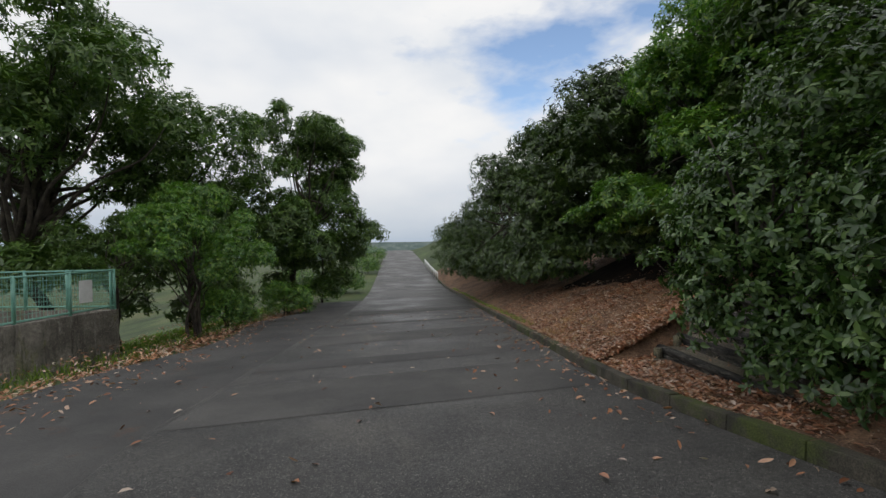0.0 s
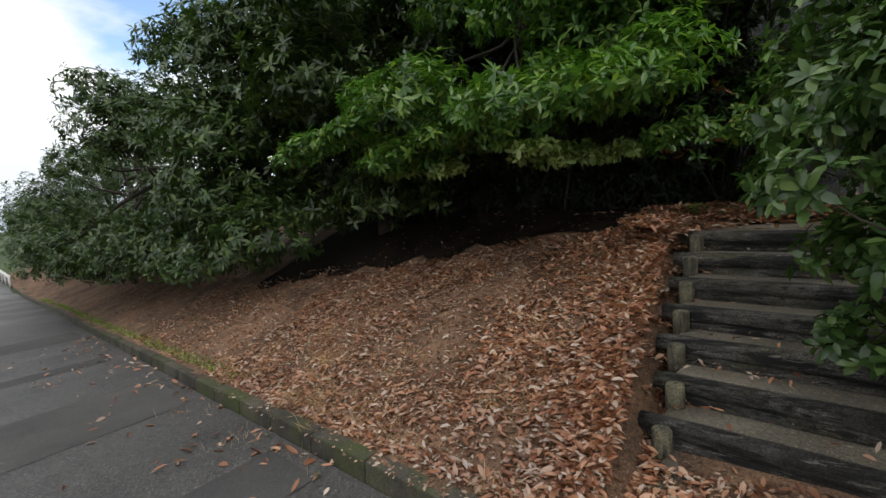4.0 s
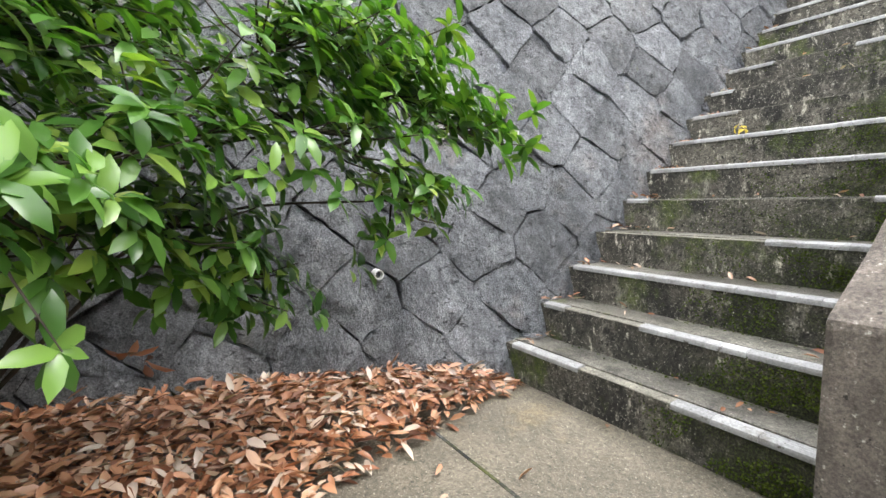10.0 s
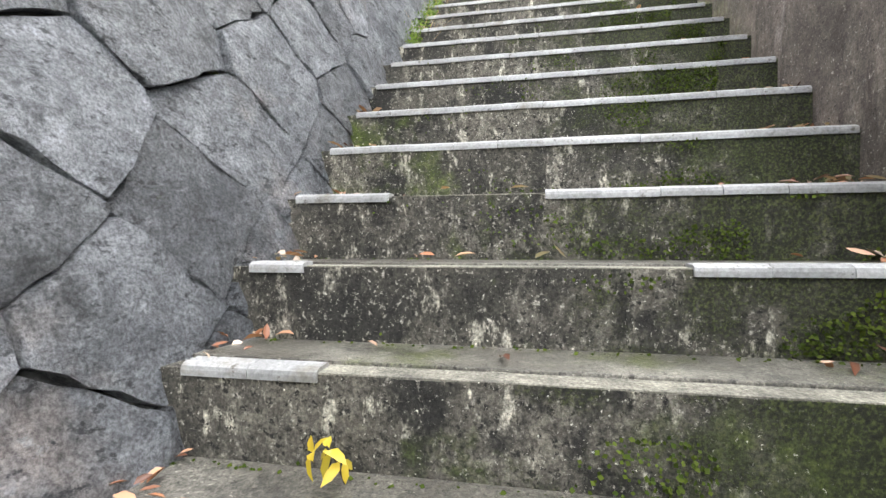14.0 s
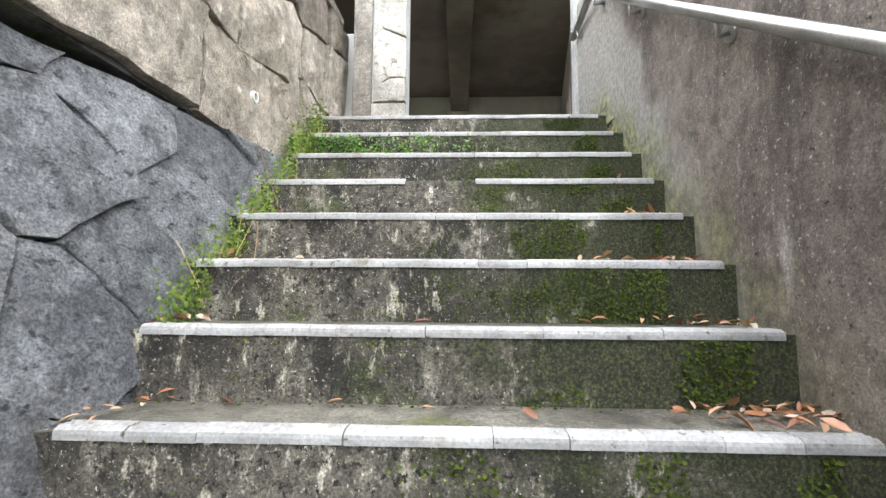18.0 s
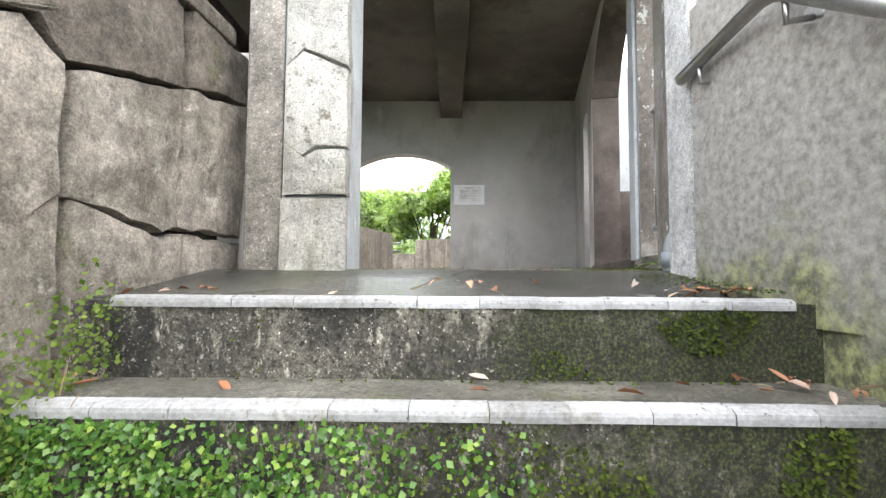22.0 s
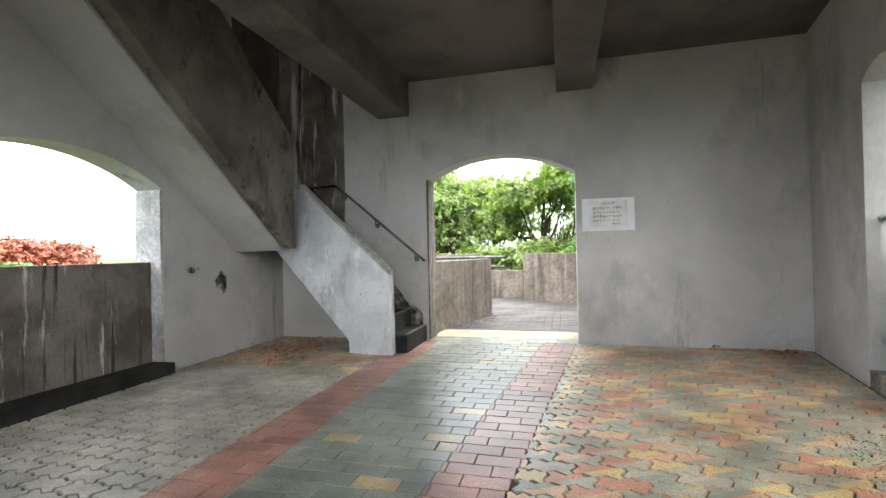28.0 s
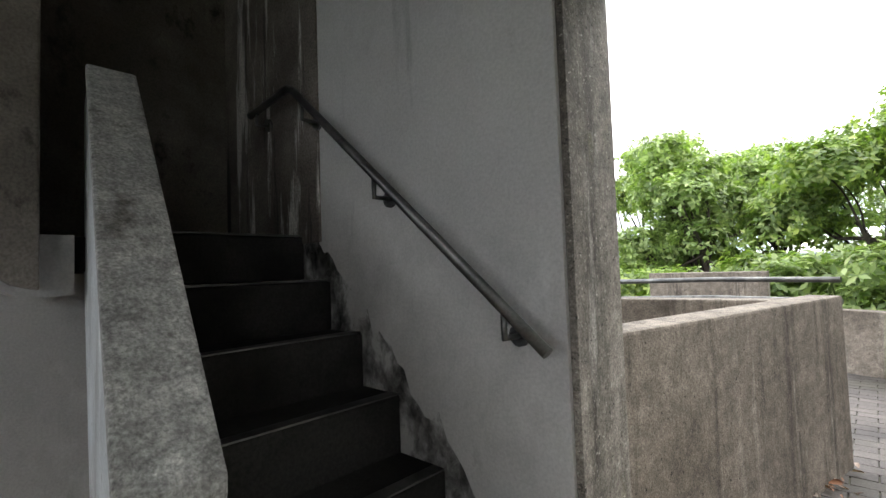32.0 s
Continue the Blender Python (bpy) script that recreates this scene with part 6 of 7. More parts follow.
while len(pts) < 4200:
    x, y = rng.uniform(-7, 1.5), rng.uniform(5, 25)
    d = road_left(y) - 2.2 - x
    if -0.25 < d < 1.6 and rng.random() < math.exp(-abs(d - 0.3)):
        pts.append((x, y, ground_z(x, y) + 0.0))
litter("verge_leaves", pts, rng, "band of red-brown leaves along the left verge", (0.06, 0.12))


def blades(name, points, rng, label, height, material, lean=0.5, wide=0.012):
    n = len(points)
    at = np.array(points, float)
    way = np.c_[rng.normal(0, lean, (n, 2)), np.ones(n)]
    up = np.c_[rng.normal(0, 1, (n, 2)), np.zeros(n)]
    L = rng.uniform(0.5, 1.0, n) * height
    return tagged(part(name, leaves(name, at, way, up, L, np.full(n, wide), 0.35, 0.05, True, rng), material), label, "grass", kind="stuff")


pts = []
for c in range(46):
    x0, y0 = rng.uniform(3.7, 5.2), rng.uniform(5.8, 9.5)
    pts += [(x0 + rng.normal(0, 0.07), y0 + rng.normal(0, 0.07), ground_z(x0, y0) + 0.01) for i in range(26)]
blades("dry_grass", pts, rng, "tufts of dry straw-coloured grass on the bank", 0.15, L_STRAW, 1.0, 0.0035)
pts = [(x, y, ground_z(x, y) - 0.05) for x, y in zip(rng.uniform(-11, -2, 9000), rng.uniform(8, 32, 9000)) if x < road_left(y) - 2.9]
blades("verge_grass", pts, rng, "green grass below the road verge", 0.28, L_GRASS, 0.4, 0.02)
pts = [(kerb_x(y) + 0.2 + abs(rng.normal(0, 0.12)), y, road_z(y) + 0.1) for y in rng.uniform(9, 30, 2500)]
blades("kerb_grass", pts, rng, "short yellow-green grass along the kerb", 0.09, L_LIGHT, 0.6, 0.012)

# ---- green fence on its low wall ----
fwall = part("wall_fence", prism([(-4.43, 12.3, -1.2), (-4.43, 12.3, 0.06), (-5.6, 9.1, 0.12), (-5.6, 9.1, -1.4)], (-0.14, 0.05, 0), 0.012), M_PARAPET)
tagged(fwall, "low stained concrete wall under the fence", "wall", kind="structure")
fwall2 = part("wall_fence", prism([(-4.6, 12.36, -1.4), (-4.6, 12.36, 0.06), (-12.0, 15.2, 0.02), (-12.0, 15.2, -1.8)], (0.04, -0.14, 0), 0.012), M_PARAPET)
tagged(fwall2, "low stained concrete wall running away from the road", "wall", kind="structure")


def fence_panel(a, b, z0, z1, label):
    f = holder("mesh_fence", (a[0], a[1], z0), label, "fence", group="green fence")
    a, b = Vector((*a, 0)), Vector((*b, 0))
    L = (b - a).length
    d = (b - a) / L
    o = f.location
    n = max(1, round(L / 1.1))
    for i in range(n + 1):
        p = a + d * L * i / n
        part("post", tube([p + Vector((0, 0, z0)) - o, p + Vector((0, 0, z1)) - o], 0.032, 8), M_GREENFENCE, f)
    for z in (z0 + 0.08, z1 - 0.03):
        part("rail", tube([a + Vector((0, 0, z)) - o, b + Vector((0, 0, z)) - o], 0.022, 6), M_GREENFENCE, f)
    wires = []
    for k in range(int(L / 0.075)):
        p = a + d * (k + 0.5) * 0.075
        wires.append(tube([p + Vector((0, 0, z0 + 0.08)) - o, p + Vector((0, 0, z1 - 0.03)) - o], 0.004, 4, False))
    for k in range(8):
        z = z0 + 0.1 + (z1 - z0 - 0.14) * k / 8
        wires.append(tube([a + Vector((0, 0, z)) - o, b + Vector((0, 0, z)) - o], 0.004, 4, False))
    part("mesh", join_tubes(wires), M_GREENFENCE, f, "welded wire mesh")
    return f


fence_panel((-4.5, 12.28), (-5.66, 9.1), 0.06, 1.0, "green steel mesh fence panel on a low wall")
fence_panel((-4.58, 12.3), (-12.0, 15.15), 0.05, 1.0, "green steel mesh fence running along a low wall")
notice = part("notice", box(-0.16, 0.16, -0.006, 0.006, 0.3, 0.78, 0.003), M_WHITE)
notice.matrix_world = Matrix.Translation((-4.72, 11.5, 0.02)) @ Matrix.Rotation(radians(70), 4, "Z")
tagged(notice, "white notice plate wired to the green fence", "notice", kind="structure")
rail_far = holder("guard_rail", (9.0, 40.0, -1.5), "white roadside guard rail near the crest", "guard rail")
for i in range(9):
    yy = 38 + i * 2.0
    p = Vector((kerb_x(yy) - 0.05, yy, road_z(yy)))
    part("post", tube([p - rail_far.location, p + Vector((0, 0, 0.75)) - rail_far.location], 0.06, 6), M_WHITE, rail_far)
part("beam", tube([Vector((kerb_x(38 + 2.0 * i) - 0.05, 38 + 2.0 * i, road_z(38 + 2.0 * i) + 0.65)) - rail_far.location for i in range(9)], 0.08, 6), M_WHITE, rail_far)
white_fence = holder("white_fence", (-16, 16, -2.2), "low white slatted fence on the ground below", "fence")
for i in range(46):
    x = -22 + i * 0.3
    part("slat", box(x + 16, x + 16.2, -0.02, 0.02, 0.0, 0.95, 0), M_WHITE, white_fence)
part("rail", box(-6.2, 7.8, -0.05, -0.02, 0.75, 0.83, 0), M_WHITE, white_fence)


# ---- handrails and fittings ----
def handrail(name, pts, radius, brackets, wall_x, label, material):
    o = Vector(pts[0])
    h = holder(name, o, label, "handrail")
    part("rail", tube([Vector(p) - o for p in pts], radius, 12), material, h)
    for p, foot in brackets:
        p, foot = Vector(p), Vector(foot)
        low = p + Vector((0, 0, -0.06))
        part("bracket", tube([p - o, low - o, foot - o], 0.009, 8), material, h)
        d = (foot - low).normalized()
        part("rosette", tube([foot - d * 0.012 - o, foot - o], 0.03, 12), material, h)
    return h


RX = 6.24


def rail_z(y):
    return 5.178 + 0.752 * (-1.693 - y)


rp = [(RX + 0.05, 2.2, rail_z(2.2)), (RX, -2.22, rail_z(-2.22)), (RX, -2.27, 5.605), (RX, -2.32, 5.615), (RX, -2.73, 5.585)]
handrail("handrail", rp, 0.021, [((RX, yy, (rail_z(yy) if yy > -2.25 else 5.60) - 0.015), (6.158 + 0.026 * (yy + 2.56), yy, (rail_z(yy) if yy > -2.25 else 5.60) - 0.06)) for yy in (1.76, 1.07, 0.38, -0.31, -1.0, -1.69, -2.23, -2.61)], XR, "round steel handrail on brackets along the stair parapet", M_STEEL)
HY = FAR_Y + 0.075
hp = [(8.80, HY, 5.88), (9.93, HY, 6.83), (9.97, HY, 6.85), (10.01, HY, 6.85), (10.33, HY, 6.83)]
handrail("handrail", hp, 0.0155, [((x, HY, 5.88 + (x - 8.80) * 0.84 - 0.015), (x, FAR_Y + 0.002, 5.88 + (x - 8.80) * 0.84 - 0.075)) for x in (8.92, 9.42, 9.86)] + [((10.26, HY, 6.83), (10.26, FAR_Y + 0.014, 6.78))], 0, "thin steel handrail on the inner stair wall", M_STEEL_OLD)
# guard bars in the narrow openings
for yg, lab in ((-4.605, "short stainless guard rail in the narrow opening"), (-8.01, "short stainless guard rail in the far narrow opening")):
    guard = holder("guard_rail", (west_x(yg) - 0.11, yg, 5.265), lab, "guard rail")
    for dz in (0.0, 0.89):
        part("bar", tube([(0.0, 0.0, dz), (0.06, 0.425, dz)], 0.017, 10), M_STEEL, guard)
        part("rosette", tube([(0.0, 0.0, dz), (0.004, 0.02, dz)], 0.035, 14), M_STEEL, guard)
    for k in range(3):
        part("upright", tube([(0.01 + 0.01 * k, 0.06 + 0.07 * k, 0.0), (0.01 + 0.01 * k, 0.06 + 0.07 * k, 0.89)], 0.012, 8), M_STEEL, guard)
# pipe rails of the deck
deck_rail = holder("pipe_rail", (9.2, -14.4, 5.62), "rusty pipe rail on the far deck parapet", "rail")
for dz in (0.0, 0.22):
    part("pipe", tube([(-0.7, 0.1, dz), (0.5, -0.2, dz), (2.4, 0.8, dz)], 0.03, 8), M_STEEL_OLD, deck_rail)
pipe = holder("drain_pipe", (6.075, -3.12, HALL_Z - 0.03), "grey plastic drain elbow beside the entrance jamb", "pipe")
part("elbow", tube(curve_points([(0.0, 0.0, 0.0), (0.0, 0.0, 0.11), (-0.015, 0.02, 0.17), (-0.06, 0.07, 0.22), (-0.12, 0.145, 0.24)], 5), 0.056, 18), M_PIPE, pipe)
part("collar", tube([(0.0, 0.0, 0.045), (0.0, 0.0, 0.105)], 0.064, 18), M_PIPE, pipe)
part("collar", tube([(-0.03, 0.035, 0.19), (-0.06, 0.07, 0.222)], 0.063, 18), M_PIPE, pipe)
for yy, zz in ((2.28, 2.21), (3.21, 1.437), (-1.72, 4.725), (0.71, 3.345)):
    x = batter_x(yy, zz) + 0.012 if yy > -1 else 8.05
    w = holder("weep_pipe", (x, yy, zz), "small white drain pipe in the stone wall", "pipe", "weep pipes")
    bm = bmesh.new()
    a = [[bm.verts.new((dx, r * math.cos(k * 0.524), r * math.sin(k * 0.524))) for k in range(12)] for dx, r in ((0.05, 0.027), (-0.035, 0.027), (-0.035, 0.02), (0.05, 0.02))]
    for p, q in zip(a, a[1:]):
        for k in range(12):
            bm.faces.new((p[k], p[(k + 1) % 12], q[(k + 1) % 12], q[k]))
    part("pipe", bm, M_WHITE, w)

# notice on the end wall
sign = holder("notice", (6.726, FAR_Y + 0.004, 6.175), "laminated white paper notice in black print", "notice")
part("sheet", box(-0.27, 0.27, 0.0, 0.004, 0.0, 0.355, 0.001), M_PAPER, sign)
part("paper", box(-0.2, 0.2, 0.0045, 0.0055, 0.045, 0.33, 0), M_WHITE, sign)
for k, (text, size, x, z) in enumerate((("お知らせ", 0.036, 0.075, 0.285), ("終点付近で、歩道が", 0.034, 0.16, 0.235), ("沈下しているので、", 0.034, 0.16, 0.19), ("安全確保のため通行", 0.034, 0.16, 0.145), ("止めを行ってます。", 0.034, 0.16, 0.10), ("雲仙市", 0.028, -0.04, 0.065))):
    cu = bpy.data.curves.new("line", "FONT")
    cu.body, cu.size = text, size
    cu.materials.append(M_INK)
    t = new("text", cu)
    t.parent = sign
    t.matrix_basis = Matrix.Translation((x, 0.0065, z)) @ Euler((radians(90), 0, radians(180))).to_matrix().to_4x4()

# seedlings on the leaf drift
for x, y in ((7.0, 5.25), (7.15, 5.05)):
    sprout = holder("seedling", (x, y, 0.95), "small green seedlings growing through the leaf drift", "plant", "drift seedlings")
    st = np.c_[rng.normal(0, 0.09, (9, 2)), rng.uniform(0.02, 0.12, 9)]
    part("foliage", rosettes("foliage", st, np.tile([[0, 0, 1.0]], (9, 1)), 6, 0.055, 0.5, rng, 1.0, 0.3, True), L_GLOSS, sprout)
# small plants on the stair
weed = holder("weed", (7.49, TOP_Y + 13 * RUN + 0.06, TOP_Z - 14 * RISE), "small yellow-leaved seedling on a step", "plant")
part("stem", tube(curve_points([(0, -0.02, 0), (0.008, 0.0, 0.05), (0.02, 0.015, 0.085)], 4), 0.0022, 5), M_BARK, weed)
part("foliage", rosettes("foliage", np.array([(0.02, 0.015, 0.085), (-0.02, 0.02, 0.065), (0.05, 0.02, 0.075)]), np.array([(0.2, 0.5, 0.5), (-0.5, 0.3, 0.2), (0.6, 0.4, 0.3)]), 4, 0.045, 0.42, rng, 1.0, 0.5, True), L_YELLOW, weed)


def carpet(name, points, size, rng, label, material, category="plant", flat=False):
    n = len(points)
    at = np.array(points)
    way = np.c_[rng.normal(0, 0.6, n), rng.normal(0.5, 0.4, n), rng.normal(0, 0.7, n)]
    up = np.c_[rng.normal(0, 0.4, n), np.ones(n), rng.normal(0.6, 0.4, n)]
    if flat:
        way, up = way[:, [0, 2, 1]] * np.array([1, 1, 0.25]), up[:, [0, 2, 1]]
    L = rng.uniform(0.6, 1.2, n) * size
    return tagged(part(name, leaves(name, at, way, up, L, L * 0.8, 0.1, 0.15, False, rng), material), label, category, kind="stuff")


pts = []
while len(pts) < 2600:
    x = rng.uniform(6.6, 7.95)
    z = rng.uniform(TOP_Z - 2 * RISE + 0.01, TOP_Z - RISE - 0.02)
    f = (x - 6.9) / 0.9 + 0.3 * noise.noise((x * 6, 0, z * 8))
    if rng.random() < max(0.0, min(1, f)) * (0.35 + 0.65 * (noise.noise((x * 9, 2, z * 9)) > -0.1)):
        pts.append((x, TOP_Y + RUN + 0.012 + rng.uniform(0, 0.02), z))
carpet("ivy", pts, 0.016, rng, "creeping small-leaved green plant on a stair riser", L_GLOSS)
pts = []
while len(pts) < 3000:
    k = rng.uniform(0.2, 5.6)
    y, z = TOP_Y + RUN * k, TOP_Z - RISE * k
    s = abs(rng.normal(0, 0.065)) + (0.14 * rng.random() ** 2 if k < 2.2 else 0)
    pts.append((7.865 - 0.06 * rng.random() + (s > 0.2) * 0.02, y + rng.normal(0, 0.05), z - 0.1 + s))
carpet("wall_weeds", pts, 0.015, rng, "yellow-green creepers where the stair meets the stone wall", L_GRASS)
pts = [(7.84 - abs(rng.normal(0, 0.05)), TOP_Y + RUN * (k + rng.uniform(-0.4, 0.4)), TOP_Z - RISE * (k + 0.9)) for k in (1, 1.5, 3.2, 4.4, 5.0) for i in range(5)]
blades("dry_stalks", pts, rng, "thin dry stalks at the edge of the stair", 0.4, L_STRAW, 0.22, 0.0022)
pts = []
while len(pts) < 16000:
    k = int(rng.integers(0, 21))
    x = XL - 1.55 + abs(rng.normal(0, 0.42))
    z = TOP_Z - RISE * (k + 1) + rng.uniform(0.01, 0.17)
    if x < XL and noise.noise((x * 3.5, k * 1.7, z * 5)) > 0.08:
        pts.append((x, TOP_Y + RUN * k + 0.008, z))
carpet("moss", pts, 0.011, rng, "dark green moss patches on the stair risers", M_MOSS, "moss")
pts = [(rng.uniform(XL - 1.6, XL), TOP_Y + RUN * k - RUN + 0.018 + abs(rng.normal(0, 0.012)), TOP_Z - RISE * k + 0.006) for k in range(1, 21) for i in range(60)]
carpet("tread_moss", pts, 0.012, rng, "thin moss line along the back of the stair treads", M_MOSS, "moss", True)
fern = holder("fern", (5.95, -3.62, HALL_Z), "small green weed at the foot of the wall", "plant")
part("foliage", rosettes("foliage", np.array([(0, 0, 0.05), (-0.06, 0.1, 0.04), (0.05, -0.12, 0.04)]), np.array([(0.3, 0, 1.0)] * 3), 7, 0.07, 0.4, rng, 1.0, 0.3, True), L_GLOSS, fern)
pts = []
while len(pts) < 7000:
    yy = rng.uniform(-7.0, -3.0)
    d = abs(rng.normal(0, 0.28 + 0.3 * max(0.0, yy + 4.5)))
    if noise.noise((d * 5, yy * 3, 1)) > -0.1 - 0.5 * math.exp(-d * 6):
        pts.append((west_x(yy) + 0.08 + d, yy, HALL_Z + 0.003))
pts += [(XR + 0.02 + abs(rng.normal(0, 0.12)), yy, TOP_Z + 0.02 + 0.09 * (-2.3 - yy)) for yy in rng.uniform(-3.1, -2.3, 700)]
carpet("floor_moss", pts, 0.010, rng, "moss and algae along the floor edge", M_MOSS, "moss", True)
pts = [(9.75 + abs(rng.normal(0, 0.5)), -8.3 + rng.normal(0, 0.28), HALL_Z + 0.004 + rng.uniform(0, 0.05)) for i in range(420)]
pts += [(west_x(FAR_Y) + 0.15 + abs(rng.normal(0, 0.3)), FAR_Y + 0.08 + abs(rng.normal(0, 0.12)), HALL_Z + 0.004) for i in range(90)]
pts += [(8.55 + rng.normal(0, 0.12), -11.2 + rng.normal(0, 0.25), 4.93) for i in range(90)]
pts += [(rng.uniform(6.2, 7.6), rng.uniform(-2.9, -2.4), TOP_Z + 0.03) for i in range(14)]
litter("hall_leaves", [p for p in pts if p[0] < 10.7], rng, "small drifts of brown leaves in the hall corners", (0.03, 0.07))
cup = holder("cup", (west_x(-6.2) - 0.3, -6.2, HALL_Z + 0.12), "small white paper cup scrap on the concrete ledge", "litter")
part("body", tube([(0, 0, 0.0), (0, 0, 0.02), (0.01, 0, 0.05)], [0.045, 0.05, 0.02], 9), M_WHITE, cup)

# ---- pieces of walls and floors ----
for x, y, z in tiles_to_lay:
    ob = new("nosing_tile", tile_me)
    ob.location = (x, y, z)
    under(stair, ob)


def wall_place_stone(u, v, out):
    """u runs along the wall towards the hall (-y), v is height."""
    return (batter_x(-u, v) + 0.045 - out, -u, v)


srng = np.random.default_rng(500)
stone_wall = holder("wall_stone", (8.0, 1.0, 0.8), "tall retaining wall of dark hewn stones laid in diamonds", "wall", kind="structure")
back = bmesh.new()
p = [back.verts.new(c) for y in (9.0, -2.9) for c in ((batter_x(y, 0.4) + 0.055, y, 0.4), (batter_x(y, 4.46) + 0.055, y, 4.46), (10.7, y, 4.46), (10.7, y, 0.4))]
for f in ((0, 1, 5, 4), (1, 2, 6, 5), (0, 3, 2, 1), (4, 5, 6, 7), (2, 3, 7, 6)):
    back.faces.new([p[i] for i in f])
bmesh.ops.recalc_face_normals(back, faces=back.faces)
under(stone_wall, part("mortar", back, M_JOINT))
S = 0.315
seeds = []
for i in range(-40, 60):
    for j in range(-40, 60):
        u, v = (i + j) * S / 1.414, (j - i) * S / 1.414 * 1.05 + 2.0
        u, v = u + srng.normal(0, 0.034), v + srng.normal(0, 0.034)
        if -9.2 < u < 3.2 and 0.2 < v < 4.8:
            seeds.append((u, v))
cells = voronoi_cells(seeds, -9.0, 2.6, 0.45, 4.45)
loose = []
for c in cells:
    if len(c) < 3:
        continue
    cu_, cv = sum(p[0] for p in c) / len(c), sum(p[1] for p in c) / len(c)
    y_here = -cu_
    step_top = TOP_Z - (y_here - TOP_Y) / RUN * RISE
    if cv < step_top - 0.5 and y_here < 2.6:
        continue
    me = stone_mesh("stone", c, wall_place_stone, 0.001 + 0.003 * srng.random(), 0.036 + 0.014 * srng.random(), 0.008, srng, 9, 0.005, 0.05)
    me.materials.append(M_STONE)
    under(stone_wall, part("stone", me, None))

# cast relief wall above the stone wall
cast_wall = holder("wall_cast", (7.9, -1.5, 4.4), "brown cast-stone relief wall with deep wandering joints", "wall", kind="structure")
under(cast_wall, part("backing", prism([(8.02 + 0.055 * (y + 3), y, 4.3 if y < -1.35 else 4.5) for y in (-3.05, -1.36)] + [(8.02 + 0.055 * (y + 3), y, 4.5) for y in (-1.34, 1.6)] + [(8.02 + 0.055 * 4.6, 1.6, 5.86), (8.02, -3.05, 5.86)], (0.35, 0.02, 0)), M_JOINT))
under(cast_wall, part("coping", prism([(7.95, -3.03, 5.865), (7.95 + 0.055 * 4.6, 1.6, 5.865), (8.35 + 0.055 * 4.6, 1.6, 5.865), (8.35, -3.03, 5.865)], (0, 0, 0.075), 0.015), M_CAST_TOP))


def cast_place(u, v, out):
    return (8.015 + 0.055 * (3 - u) - out, -u, v)


LOW_JOINT = ((-1.6, 1.2, 1.6, 2.17, 2.28, 2.64, 2.72, 3.16), (4.96, 4.94, 4.91, 4.99, 5.10, 5.03, 5.055, 5.05))
HIGH_JOINT = ((-1.6, 0.6, 1.3, 1.9, 2.16, 2.26, 2.82, 3.16), (5.36, 5.46, 5.38, 5.42, 5.50, 5.43, 5.585, 5.645))
BOTTOM = ((-1.6, 1.34, 1.36, 3.16), (4.5, 4.5, 4.36, 4.36))
TOP = ((-1.6, 3.16), (5.862, 5.862))
for lower, upper, cuts in ((BOTTOM, LOW_JOINT, (-1.6, -0.9, -0.1, 0.62, 1.34, 2.28, 2.75, 3.16)), (LOW_JOINT, HIGH_JOINT, (-1.6, -1.2, -0.5, 0.25, 0.95, 1.6, 2.27, 2.71, 3.16)), (HIGH_JOINT, TOP, (-1.6, -0.8, 0.0, 0.75, 1.35, 2.05, 2.74, 3.16))):
    for u0, u1 in zip(cuts, cuts[1:]):
        us = [u0] + [u for u in lower[0] if u0 + 0.04 < u < u1 - 0.04] + [u1]
        vs = [u0] + [u for u in upper[0] if u0 + 0.04 < u < u1 - 0.04] + [u1]
        cell = [(u, float(np.interp(u, *lower))) for u in us] + [(u, float(np.interp(u, *upper))) for u in vs[::-1]]
        me = stone_mesh("cast_stone", cell, cast_place, 0.012 if lower is not BOTTOM else 0.016, 0.052 + 0.012 * srng.random(), 0.008, srng, 10, 0.005, 0.035)
        me.materials.append(M_CAST_TOP if upper is TOP else M_CAST)
        under(cast_wall, part("cast_stone", me, None))

# relief cladding on the outer face of the stair parapet


def outer_place(u, v, out):
    return (5.915 + 0.026 * (2.56 - u) - out, -u, v)


def outer_top(u):
    return 1.62 if u < -3.12 else 1.66 + 0.791 * (u + 3.12)


clad = holder("wall_clad", (5.93, 2.6, 0.9), "grey cast-stone relief cladding on the outside of the stair parapet", "wall", kind="structure")
for u0, u1, mid in ((-3.27, -2.78, 1.22), (-2.78, -2.15, 1.42), (-2.15, -1.5, 1.75), (-1.5, -0.8, 2.3)):
    for low, high in (((0.6, 0.6), (mid + 0.05, mid - 0.06)), ((mid + 0.05, mid - 0.06), (outer_top(u0), outer_top(u1)))):
        me = stone_mesh("cast_stone", [(u0, low[0]), ((u0 + u1) / 2, (low[0] + low[1]) / 2 + 0.03), (u1, low[1]), (u1, high[1]), ((u0 + u1) / 2, (high[0] + high[1]) / 2), (u0, high[0])], outer_place, 0.008, 0.03, 0.008, srng, 9, 0.004, 0.04)
        me.materials.append(M_CAST_TOP)
        under(clad, part("cast_stone", me, None))

# clad pier of the entrance
pier = holder("pier", (7.64, -3.03, HALL_Z), "entrance pier clad in pale cast stone, with a smooth pale edge", "pier", kind="structure")
under(pier, part("core", box(7.447, 7.808, -3.205, -2.925, 4.6, 7.91, 0.012), M_PLASTER_BLUE))
under(pier, part("edge_strip", box(7.70, 7.845, -2.96, -2.91, 4.75, 7.91, 0.008), M_PARAPET))
